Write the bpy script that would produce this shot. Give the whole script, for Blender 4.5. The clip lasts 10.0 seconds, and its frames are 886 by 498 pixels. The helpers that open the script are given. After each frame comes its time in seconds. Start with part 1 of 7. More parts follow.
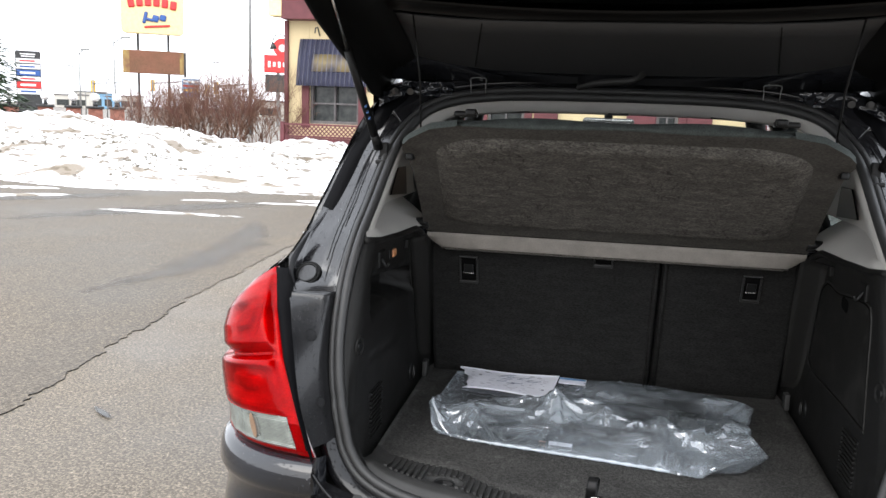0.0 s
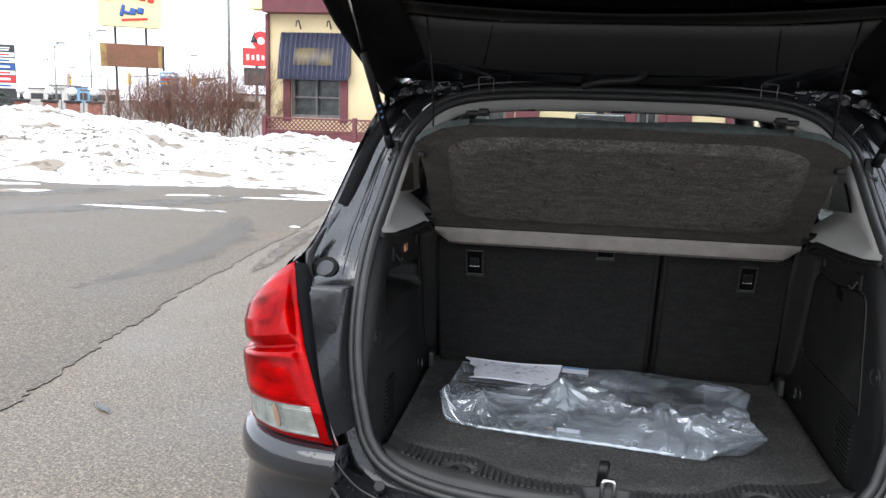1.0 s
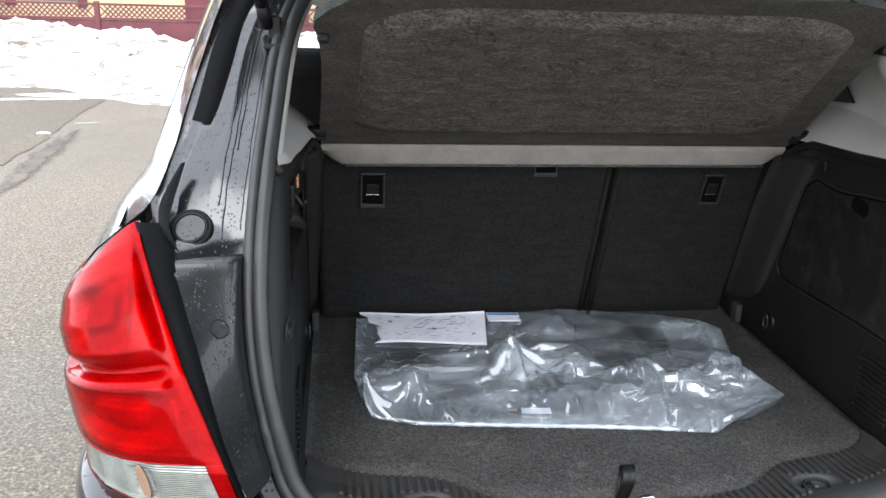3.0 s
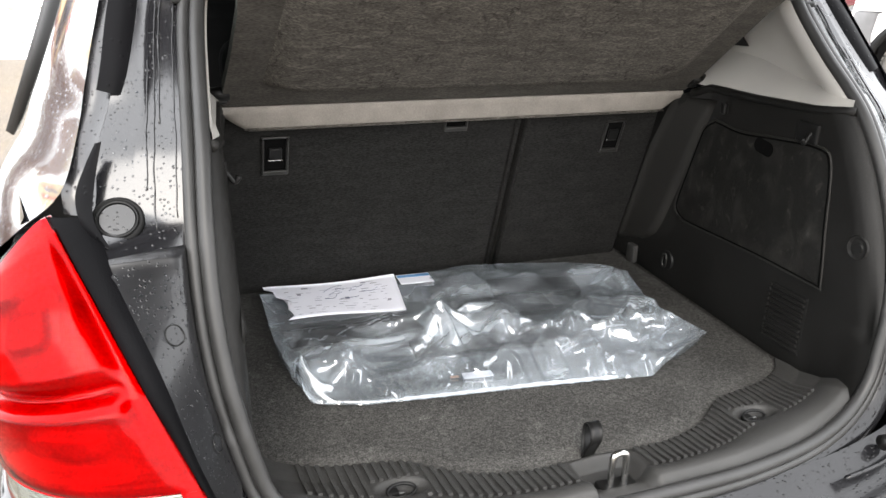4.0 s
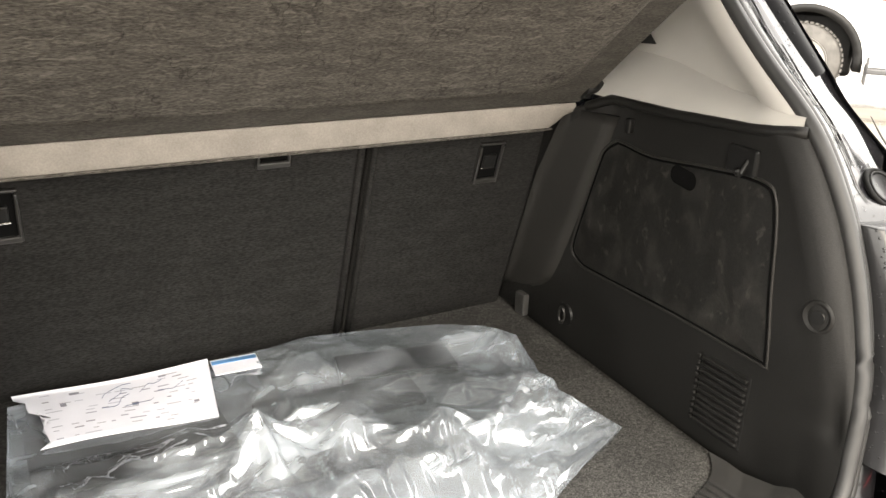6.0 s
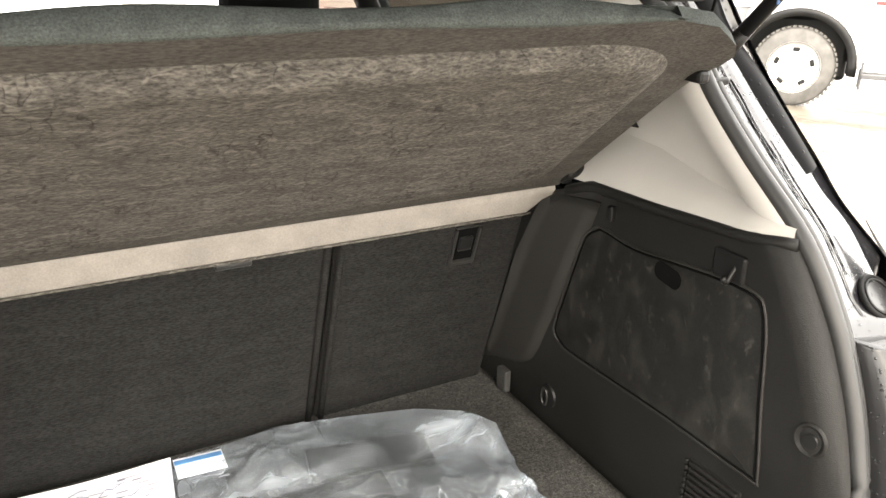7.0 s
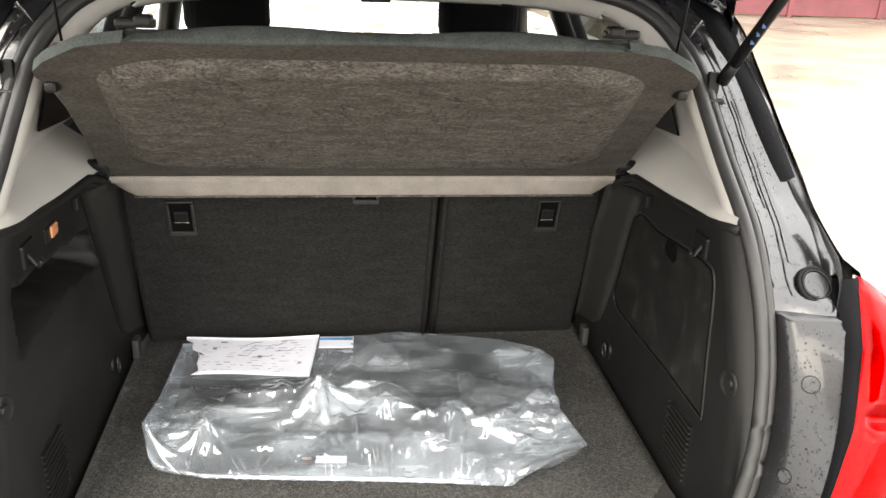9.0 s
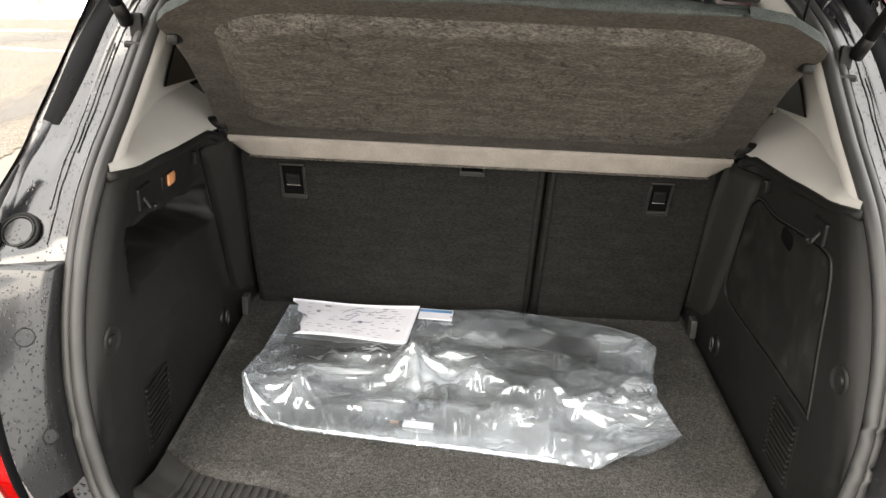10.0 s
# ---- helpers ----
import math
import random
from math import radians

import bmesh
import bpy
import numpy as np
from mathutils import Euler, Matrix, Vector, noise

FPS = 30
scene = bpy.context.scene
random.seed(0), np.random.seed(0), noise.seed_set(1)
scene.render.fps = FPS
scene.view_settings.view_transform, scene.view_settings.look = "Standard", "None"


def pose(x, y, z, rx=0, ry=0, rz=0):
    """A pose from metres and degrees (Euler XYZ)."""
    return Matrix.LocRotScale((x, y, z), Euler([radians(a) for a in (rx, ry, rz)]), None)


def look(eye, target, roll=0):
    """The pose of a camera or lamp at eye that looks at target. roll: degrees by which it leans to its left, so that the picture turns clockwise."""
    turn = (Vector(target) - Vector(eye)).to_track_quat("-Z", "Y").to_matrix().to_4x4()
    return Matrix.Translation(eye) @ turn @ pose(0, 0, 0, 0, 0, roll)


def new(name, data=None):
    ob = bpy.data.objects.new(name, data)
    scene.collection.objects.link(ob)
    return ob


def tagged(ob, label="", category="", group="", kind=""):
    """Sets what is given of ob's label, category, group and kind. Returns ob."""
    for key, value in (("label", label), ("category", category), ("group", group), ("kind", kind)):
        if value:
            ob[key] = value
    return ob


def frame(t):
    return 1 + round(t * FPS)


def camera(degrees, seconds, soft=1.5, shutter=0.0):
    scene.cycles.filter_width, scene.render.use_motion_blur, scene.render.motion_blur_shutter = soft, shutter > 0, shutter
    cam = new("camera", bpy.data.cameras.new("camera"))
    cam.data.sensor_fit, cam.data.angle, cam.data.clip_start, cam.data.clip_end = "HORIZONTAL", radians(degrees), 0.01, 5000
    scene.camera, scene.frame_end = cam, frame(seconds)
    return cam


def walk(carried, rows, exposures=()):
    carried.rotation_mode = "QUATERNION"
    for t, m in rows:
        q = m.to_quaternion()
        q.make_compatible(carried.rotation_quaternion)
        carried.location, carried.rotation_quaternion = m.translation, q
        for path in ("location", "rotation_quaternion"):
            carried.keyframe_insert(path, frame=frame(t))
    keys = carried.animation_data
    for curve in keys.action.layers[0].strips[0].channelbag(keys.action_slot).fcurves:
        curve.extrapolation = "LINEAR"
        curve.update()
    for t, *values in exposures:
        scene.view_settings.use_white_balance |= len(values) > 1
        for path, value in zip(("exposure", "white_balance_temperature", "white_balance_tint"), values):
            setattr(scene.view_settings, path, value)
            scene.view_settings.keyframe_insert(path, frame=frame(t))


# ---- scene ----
cam = camera(57.7, 10.0)
PATH = [
    (0, (-0.037, -1.234, 1.453), (-0.405, 0.704, 1.126), 2.0),
    (0.5, (-0.048, -1.371, 1.476), (-0.397, 0.57, 1.147), 1.9),
    (1, (-0.099, -1.308, 1.465), (-0.418, 0.636, 1.122), 1.8),
    (1.5, (-0.186, -1.169, 1.469), (-0.426, 0.779, 1.086), 1.8),
    (2, (-0.258, -1.038, 1.461), (-0.358, 0.912, 1.026), 1.8),
    (2.5, (-0.346, -0.868, 1.441), (-0.311, 1.065, 0.927), 1.8),
    (3, (-0.442, -0.708, 1.419), (-0.19, 1.186, 0.826), 1.7),
    (3.2, (-0.478, -0.66, 1.419), (-0.137, 1.201, 0.769), 1.7),
    (4.3, (-0.639, -0.55, 1.425), (0.117, 1.16, 0.715), 1.9),
    (4.5, (-0.631, -0.527, 1.425), (0.146, 1.174, 0.715), 1.8),
    (5, (-0.544, -0.405, 1.407), (0.294, 1.262, 0.687), 1.8),
    (5.2, (-0.494, -0.35, 1.388), (0.37, 1.304, 0.668), 1.8),
    (6.3, (-0.318, -0.137, 1.386), (0.606, 1.485, 0.667), 1.8),
    (6.5, (-0.299, -0.104, 1.429), (0.624, 1.514, 0.701), 1.5),
    (7, (-0.266, -0.111, 1.505), (0.653, 1.509, 0.778), 1.5),
    (7.5, (-0.264, -0.224, 1.548), (0.633, 1.414, 0.832), 1.5),
    (8, (-0.255, -0.368, 1.563), (0.545, 1.32, 0.85), 1.9),
    (8.5, (-0.165, -0.528, 1.584), (0.362, 1.261, 0.862), 1.8),
    (9, (-0.076, -0.622, 1.576), (0.194, 1.222, 0.85), 2.3),
    (9.5, (-0.028, -0.644, 1.574), (0.043, 1.215, 0.84), 2.4),
    (10, (-0.026, -0.631, 1.525), (-0.068, 1.226, 0.786), 2.5),
]
EXPOSURES = [(0.0, 1.42, 6250, 10), (0.5, 1.36, 6150, 10), (1.0, 1.34, 6000, 10), (1.5, 1.36, 5900, 10), (2.5, 1.58, 5900, 10), (3.0, 1.8, 6050, 10), (4.5, 2.48, 6900, 10), (6.5, 3.05, 7400, 10), (7.0, 3.25, 7300, 10), (7.5, 3.22, 7250, 10), (8.0, 2.88, 7150, 10), (8.5, 2.65, 7050, 10), (9.0, 2.66, 7050, 10), (9.5, 2.64, 7050, 10), (10.0, 2.52, 7150, 10)]
walk(cam, [(t, look(eye, target, roll)) for t, eye, target, roll in PATH], EXPOSURES)

# ---- light ----
world = bpy.data.worlds.new("sky")
scene.world = world
world.use_nodes = True
wn = world.node_tree.nodes
wl = world.node_tree.links
wn.clear()
w_out = wn.new("ShaderNodeOutputWorld")
w_bg = wn.new("ShaderNodeBackground")
w_sky = wn.new("ShaderNodeTexSky")
w_sky.sky_type = "NISHITA"
w_sky.sun_disc = False
w_sky.sun_elevation = radians(38)
w_sky.sun_rotation = radians(200)
w_sky.air_density, w_sky.dust_density = 2.0, 4.0
w_mix = wn.new("ShaderNodeMix")
w_mix.data_type = "RGBA"
w_mix.inputs[0].default_value = 0.9
w_mix.inputs[7].default_value = (10.2, 10.4, 10.8, 1)
wl.new(w_sky.outputs[0], w_mix.inputs[6])
wl.new(w_mix.outputs[2], w_bg.inputs[0])
w_bg.inputs[1].default_value = 0.12
wl.new(w_bg.outputs[0], w_out.inputs[0])
sun = new("sun", bpy.data.lights.new("sun", "SUN"))
sun.data.energy, sun.data.angle, sun.data.color = 0.7, radians(40), (1.0, 0.96, 0.9)
sun.matrix_world = look((-3, -8, 9), (0, 0, 0))

# ---- materials ----
def material(name, color, rough=0.6, metal=0.0, vary=0.25, scale=8.0, fine=0.0, fine_scale=400.0, bump=0.0, bump_scale=200.0,
             second=None, coat=0.0, spec=0.5, stretch=None, rough_vary=0.0):
    """A surface with large stains, fine grain and fine relief, in metres of the object's own space."""
    m = bpy.data.materials.new(name)
    m.use_nodes = True
    n, l = m.node_tree.nodes, m.node_tree.links
    b = n["Principled BSDF"]
    b.inputs["Roughness"].default_value = rough
    b.inputs["Metallic"].default_value = metal
    b.inputs["Coat Weight"].default_value = coat
    b.inputs["Coat Roughness"].default_value = 0.05
    b.inputs["Specular IOR Level"].default_value = spec
    tc = n.new("ShaderNodeTexCoord")
    src = tc.outputs["Object"]
    if stretch:
        mp = n.new("ShaderNodeMapping")
        mp.inputs["Scale"].default_value = stretch
        l.new(src, mp.inputs[0])
        src = mp.outputs[0]
    def noise_at(s, detail=4.0):
        t = n.new("ShaderNodeTexNoise")
        t.inputs["Scale"].default_value, t.inputs["Detail"].default_value = s, detail
        l.new(src, t.inputs["Vector"])
        return t
    dark = second or tuple(c * (1 - vary) for c in color)
    lite = color if second else tuple(min(1.0, c * (1 + vary)) for c in color)
    big = noise_at(scale)
    ramp = n.new("ShaderNodeValToRGB")
    ramp.color_ramp.elements[0].position, ramp.color_ramp.elements[1].position = 0.35, 0.68
    ramp.color_ramp.elements[0].color, ramp.color_ramp.elements[1].color = (*dark, 1), (*lite, 1)
    l.new(big.outputs["Fac"], ramp.inputs[0])
    col = ramp.outputs[0]
    if fine:
        small = noise_at(fine_scale, 2.0)
        rr = n.new("ShaderNodeMapRange")
        rr.inputs[1].default_value, rr.inputs[2].default_value = 0.3, 0.7
        rr.inputs[3].default_value, rr.inputs[4].default_value = 1 - fine, 1 + fine
        l.new(small.outputs["Fac"], rr.inputs[0])
        mul = n.new("ShaderNodeMix")
        mul.data_type, mul.blend_type = "RGBA", "MULTIPLY"
        mul.inputs[0].default_value = 1.0
        l.new(col, mul.inputs[6])
        l.new(rr.outputs[0], mul.inputs[7])
        col = mul.outputs[2]
    l.new(col, b.inputs["Base Color"])
    if rough_vary:
        rv = n.new("ShaderNodeMapRange")
        rv.inputs[1].default_value, rv.inputs[2].default_value = 0.3, 0.7
        rv.inputs[3].default_value, rv.inputs[4].default_value = max(0.02, rough - rough_vary), min(1.0, rough + rough_vary)
        l.new(big.outputs["Fac"], rv.inputs[0])
        l.new(rv.outputs[0], b.inputs["Roughness"])
    if bump:
        bt = noise_at(bump_scale, 3.0)
        bp = n.new("ShaderNodeBump")
        bp.inputs["Strength"].default_value, bp.inputs["Distance"].default_value = bump, 0.002
        l.new(bt.outputs["Fac"], bp.inputs["Height"])
        l.new(bp.outputs[0], b.inputs["Normal"])
    return m


def wet_paint(name, color, rough=0.16, coat=1.0, beads=140.0, sparse=0.68, high=0.0007):
    """Black lacquer with beads of water."""
    m = material(name, color, rough, 0.0, 0.3, 6, coat=coat, rough_vary=0.08)
    n, l = m.node_tree.nodes, m.node_tree.links
    b = n["Principled BSDF"]
    if coat >= 1.0:
        b.inputs["Specular IOR Level"].default_value = 0.12
    tc = n.new("ShaderNodeTexCoord")
    vor = n.new("ShaderNodeTexVoronoi")
    vor.inputs["Scale"].default_value = beads
    vor.inputs["Randomness"].default_value = 1.0
    l.new(tc.outputs["Object"], vor.inputs["Vector"])
    cut = n.new("ShaderNodeMapRange")
    cut.interpolation_type = "SMOOTHSTEP"
    cut.inputs[1].default_value, cut.inputs[2].default_value = 0.34, 0.12
    cut.inputs[3].default_value, cut.inputs[4].default_value = 0.0, 1.0
    l.new(vor.outputs["Distance"], cut.inputs[0])
    few = n.new("ShaderNodeMath")
    few.operation = "GREATER_THAN"
    few.inputs[1].default_value = sparse
    sep = n.new("ShaderNodeSeparateColor")
    l.new(vor.outputs["Color"], sep.inputs[0])
    l.new(sep.outputs[0], few.inputs[0])
    mul = n.new("ShaderNodeMath")
    mul.operation = "MULTIPLY"
    l.new(cut.outputs[0], mul.inputs[0])
    l.new(few.outputs[0], mul.inputs[1])
    bp = n.new("ShaderNodeBump")
    bp.inputs["Strength"].default_value, bp.inputs["Distance"].default_value = 0.8, high
    l.new(mul.outputs[0], bp.inputs["Height"])
    l.new(bp.outputs[0], b.inputs["Normal"])
    l.new(bp.outputs[0], b.inputs["Coat Normal"])
    return m


def clear(name, tint, rough=0.0, see=0.85, film=0.0, shine=0.045):
    """A thin clear sheet: see-through with a gloss that grows at grazing angles; film: pale haze painted in for sky
    gloss.
    """
    m = bpy.data.materials.new(name)
    m.use_nodes = True
    n, l = m.node_tree.nodes, m.node_tree.links
    n.clear()
    out = n.new("ShaderNodeOutputMaterial")
    tr = n.new("ShaderNodeBsdfTransparent")
    tr.inputs[0].default_value = (*[t * see for t in tint], 1)
    gl = n.new("ShaderNodeBsdfGlossy")
    gl.inputs["Roughness"].default_value = rough
    lw = n.new("ShaderNodeLayerWeight")
    lw.inputs[0].default_value = 0.5
    pw = n.new("ShaderNodeMath")
    pw.operation = "POWER"
    pw.inputs[1].default_value = 2.4 if film else 4.5
    l.new(lw.outputs["Facing"], pw.inputs[0])
    fr = n.new("ShaderNodeMath")
    fr.operation = "MULTIPLY_ADD"
    fr.inputs[1].default_value, fr.inputs[2].default_value = (0.66 if film else 0.8), (0.18 if film else shine)
    l.new(pw.outputs[0], fr.inputs[0])
    mx = n.new("ShaderNodeMixShader")
    l.new(fr.outputs[0], mx.inputs[0])
    base = tr.outputs[0]
    if film:
        # bluish white scatter stands in for the sky's reflection on the film
        df = n.new("ShaderNodeBsdfTranslucent")
        df.inputs[0].default_value = (0.82, 0.89, 0.955, 1)
        d2 = n.new("ShaderNodeBsdfDiffuse")
        d2.inputs[0].default_value = (0.84, 0.92, 1.0, 1)
        m3 = n.new("ShaderNodeMixShader")
        m3.inputs[0].default_value = 0.75
        l.new(df.outputs[0], m3.inputs[1])
        l.new(d2.outputs[0], m3.inputs[2])
        m2 = n.new("ShaderNodeMixShader")
        tc = n.new("ShaderNodeTexCoord")
        nz = n.new("ShaderNodeTexNoise")
        nz.inputs["Scale"].default_value = 6.0
        nz.inputs["Detail"].default_value = 3.0
        l.new(tc.outputs["Object"], nz.inputs["Vector"])
        mr = n.new("ShaderNodeMapRange")
        mr.inputs[1].default_value, mr.inputs[2].default_value = 0.42, 0.66
        mr.inputs[3].default_value, mr.inputs[4].default_value = film * 0.5, film * 1.45
        l.new(nz.outputs["Fac"], mr.inputs[0])
        # faint pale streaks that add to the painted sky haze
        amount = mr.outputs[0]
        for scale, turn, strong in ((5.0, 0.5, 0.20), (7.0, -0.7, 0.14)):
            st = n.new("ShaderNodeMapping")
            st.inputs["Rotation"].default_value = (0, 0, turn)
            st.inputs["Scale"].default_value = (0.6, 5.0, 1)
            l.new(tc.outputs["Object"], st.inputs["Vector"])
            sn = n.new("ShaderNodeTexNoise")
            sn.inputs["Scale"].default_value, sn.inputs["Detail"].default_value = scale, 3.0
            l.new(st.outputs[0], sn.inputs["Vector"])
            streak = n.new("ShaderNodeMapRange")
            streak.inputs[1].default_value, streak.inputs[2].default_value = 0.54, 0.70
            streak.inputs[3].default_value, streak.inputs[4].default_value = 0.0, strong
            l.new(sn.outputs["Fac"], streak.inputs[0])
            both = n.new("ShaderNodeMath")
            both.operation = "ADD"
            l.new(streak.outputs[0], both.inputs[0])
            l.new(amount, both.inputs[1])
            amount = both.outputs[0]
        l.new(amount, m2.inputs[0])
        l.new(base, m2.inputs[1])
        l.new(m3.outputs[0], m2.inputs[2])
        base = m2.outputs[0]
    l.new(base, mx.inputs[1])
    l.new(gl.outputs[0], mx.inputs[2])
    l.new(mx.outputs[0], out.inputs[0])
    return m


def lens_red(name, color):
    m = bpy.data.materials.new(name)
    m.use_nodes = True
    n, l = m.node_tree.nodes, m.node_tree.links
    b = n["Principled BSDF"]
    b.inputs["Base Color"].default_value = (*color, 1)
    b.inputs["Roughness"].default_value = 0.35
    b.inputs["Specular IOR Level"].default_value = 0.0
    b.inputs["Coat Weight"].default_value = 0.45
    b.inputs["Coat Roughness"].default_value = 0.03
    tc = n.new("ShaderNodeTexCoord")
    nz = n.new("ShaderNodeTexNoise")
    nz.inputs["Scale"].default_value = 14.0
    l.new(tc.outputs["Object"], nz.inputs["Vector"])
    rp = n.new("ShaderNodeValToRGB")
    rp.color_ramp.elements[0].position, rp.color_ramp.elements[1].position = 0.3, 0.7
    rp.color_ramp.elements[0].color = (*[c * 0.75 for c in color], 1)
    rp.color_ramp.elements[1].color = (*[min(1, c * 1.15) for c in color], 1)
    l.new(nz.outputs["Fac"], rp.inputs[0])
    l.new(rp.outputs[0], b.inputs["Base Color"])
    return m


def overlay(m, color, scale, lo, hi, amount, stretch=(1, 1, 1), detail=5.0, warp=0.0, rough=None):
    """Lays smudges, dirt or lint of another colour over a surface, where a noise passes a level."""
    n, l = m.node_tree.nodes, m.node_tree.links
    b = n["Principled BSDF"]
    src = b.inputs["Base Color"].links[0].from_socket
    tc = n.new("ShaderNodeTexCoord")
    mp = n.new("ShaderNodeMapping")
    mp.inputs["Scale"].default_value = stretch
    l.new(tc.outputs["Object"], mp.inputs[0])
    t = n.new("ShaderNodeTexNoise")
    t.inputs["Scale"].default_value, t.inputs["Detail"].default_value, t.inputs["Distortion"].default_value = scale, detail, warp
    l.new(mp.outputs[0], t.inputs["Vector"])
    mr = n.new("ShaderNodeMapRange")
    mr.inputs[1].default_value, mr.inputs[2].default_value, mr.inputs[4].default_value = lo, hi, amount
    l.new(t.outputs["Fac"], mr.inputs[0])
    mx = n.new("ShaderNodeMix")
    mx.data_type = "RGBA"
    l.new(mr.outputs[0], mx.inputs[0])
    l.new(src, mx.inputs[6])
    mx.inputs[7].default_value = (*color, 1)
    l.new(mx.outputs[2], b.inputs["Base Color"])
    if rough is not None:
        was = b.inputs["Roughness"].links[0].from_socket if b.inputs["Roughness"].links else None
        mr2 = n.new("ShaderNodeMix")
        l.new(mr.outputs[0], mr2.inputs[0])
        if was:
            l.new(was, mr2.inputs[2])
        else:
            mr2.inputs[2].default_value = b.inputs["Roughness"].default_value
        mr2.inputs[3].default_value = rough
        l.new(mr2.outputs[0], b.inputs["Roughness"])
    return m


def speckled(m, layers):
    """Tufts, grit or stones: small cells, each lighter or darker than its neighbours."""
    n, l = m.node_tree.nodes, m.node_tree.links
    b = n["Principled BSDF"]
    src = b.inputs["Base Color"].links[0].from_socket
    tc = n.new("ShaderNodeTexCoord")
    for scale, lo, hi, low, high in layers:
        vor = n.new("ShaderNodeTexVoronoi")
        vor.inputs["Scale"].default_value = scale
        l.new(tc.outputs["Object"], vor.inputs["Vector"])
        sep = n.new("ShaderNodeSeparateColor")
        l.new(vor.outputs["Color"], sep.inputs[0])
        mr = n.new("ShaderNodeMapRange")
        mr.inputs[1].default_value, mr.inputs[2].default_value = lo, hi
        mr.inputs[3].default_value, mr.inputs[4].default_value = low, high
        l.new(sep.outputs[0], mr.inputs[0])
        mul = n.new("ShaderNodeMix")
        mul.data_type, mul.blend_type = "RGBA", "MULTIPLY"
        mul.inputs[0].default_value = 1.0
        l.new(src, mul.inputs[6])
        l.new(mr.outputs[0], mul.inputs[7])
        src = mul.outputs[2]
    l.new(src, b.inputs["Base Color"])
    return m


M_PAINT = wet_paint("black_lacquer", (0.012, 0.013, 0.016))
M_JAMB = wet_paint("jamb_lacquer", (0.010, 0.010, 0.0115), 0.22, 1.0, 210.0, 0.74, 0.0010)
M_JAMB.node_tree.nodes["Principled BSDF"].inputs["Coat Roughness"].default_value = 0.17
M_JAMB.node_tree.nodes["Principled BSDF"].inputs["Coat IOR"].default_value = 1.6
M_GUTTER = wet_paint("gutter_black", (0.004, 0.004, 0.0045), 0.42, 0.0, 110.0)
M_GUTTER.node_tree.nodes["Principled BSDF"].inputs["Specular IOR Level"].default_value = 0.03
M_TAPE = wet_paint("black_tape", (0.006, 0.006, 0.007), 0.2, 0.5, 120.0)
M_COVER = wet_paint("satin_cover", (0.010, 0.010, 0.011), 0.36, 0.22, 190.0, 0.6, 0.0008)
M_COVER.node_tree.nodes["Principled BSDF"].inputs["Specular IOR Level"].default_value = 0.4
M_PLUG = wet_paint("wet_plug", (0.016, 0.016, 0.017), 0.36, 0.2, 200.0, 0.5, 0.0008)
M_MOAT = material("moat_shade", (0.006, 0.006, 0.006), 0.6, spec=0.12, vary=0.2)
M_DROP = clear("raindrop", (0.75, 0.77, 0.80), 0.0, 0.8)
M_SEAL = material("seal_rubber", (0.026, 0.026, 0.026), 0.45, spec=0.35, vary=0.12, scale=20, bump=0.08)
M_RUBBER = material("rubber", (0.018, 0.018, 0.018), 0.45, vary=0.2, bump=0.1)
M_PLASTIC = material("dark_plastic", (0.0080, 0.0078, 0.0074), 0.5, spec=0.24, vary=0.16, scale=9, fine=0.3, fine_scale=420, bump=0.35, bump_scale=900, rough_vary=0.06)
M_PANEL = overlay(overlay(material("scuffed_plastic", (0.0078, 0.0075, 0.007), 0.5, spec=0.24, vary=0.2, scale=20, fine=0.3, fine_scale=300, bump=0.35, bump_scale=900), (0.027, 0.0257, 0.0235), 26.0, 0.50, 0.70, 0.6, (1, 1, .6), 10.0, 0.8), (0.040, 0.038, 0.034), 70.0, 0.60, 0.70, 0.6, (1, 1, .7), 6.0, 0.6)
M_SILL = material("sill_plastic", (0.033, 0.0325, 0.0315), 0.5, spec=0.3, vary=0.15, bump=0.3, bump_scale=700)
M_BLACK = material("black_plastic", (0.008, 0.008, 0.008), 0.4, spec=0.2, vary=0.2)
M_HEADER = material("header_plastic", (0.036, 0.037, 0.039), 0.5, vary=0.08, scale=5, bump=0.3, bump_scale=900)
M_BUMPERBEAD = wet_paint("bumper_lacquer", (0.008, 0.008, 0.009), 0.24, 0.3, 150.0, 0.5, 0.0012)
M_BEZEL = material("bezel_plastic", (0.017, 0.0165, 0.0155), 0.4, vary=0.1)
# near-black in place of the shade inside holes, wells and seams
M_VOID = material("recess_shade", (0.003, 0.003, 0.003), 0.9, spec=0.05)
M_BUMPERBEAD.node_tree.nodes["Principled BSDF"].inputs["Specular IOR Level"].default_value = 0.2
M_STRIP = material("pillar_plastic", (0.0175, 0.0168, 0.0157), 0.5, spec=0.25, vary=0.1, bump=0.3, bump_scale=900)
M_FELT = material("shelf_felt", (0.064, 0.059, 0.052), 0.95, vary=0.2, scale=60, fine=0.5, fine_scale=520, bump=1.0, bump_scale=340, stretch=(0.34, 1, 1), spec=0.1)
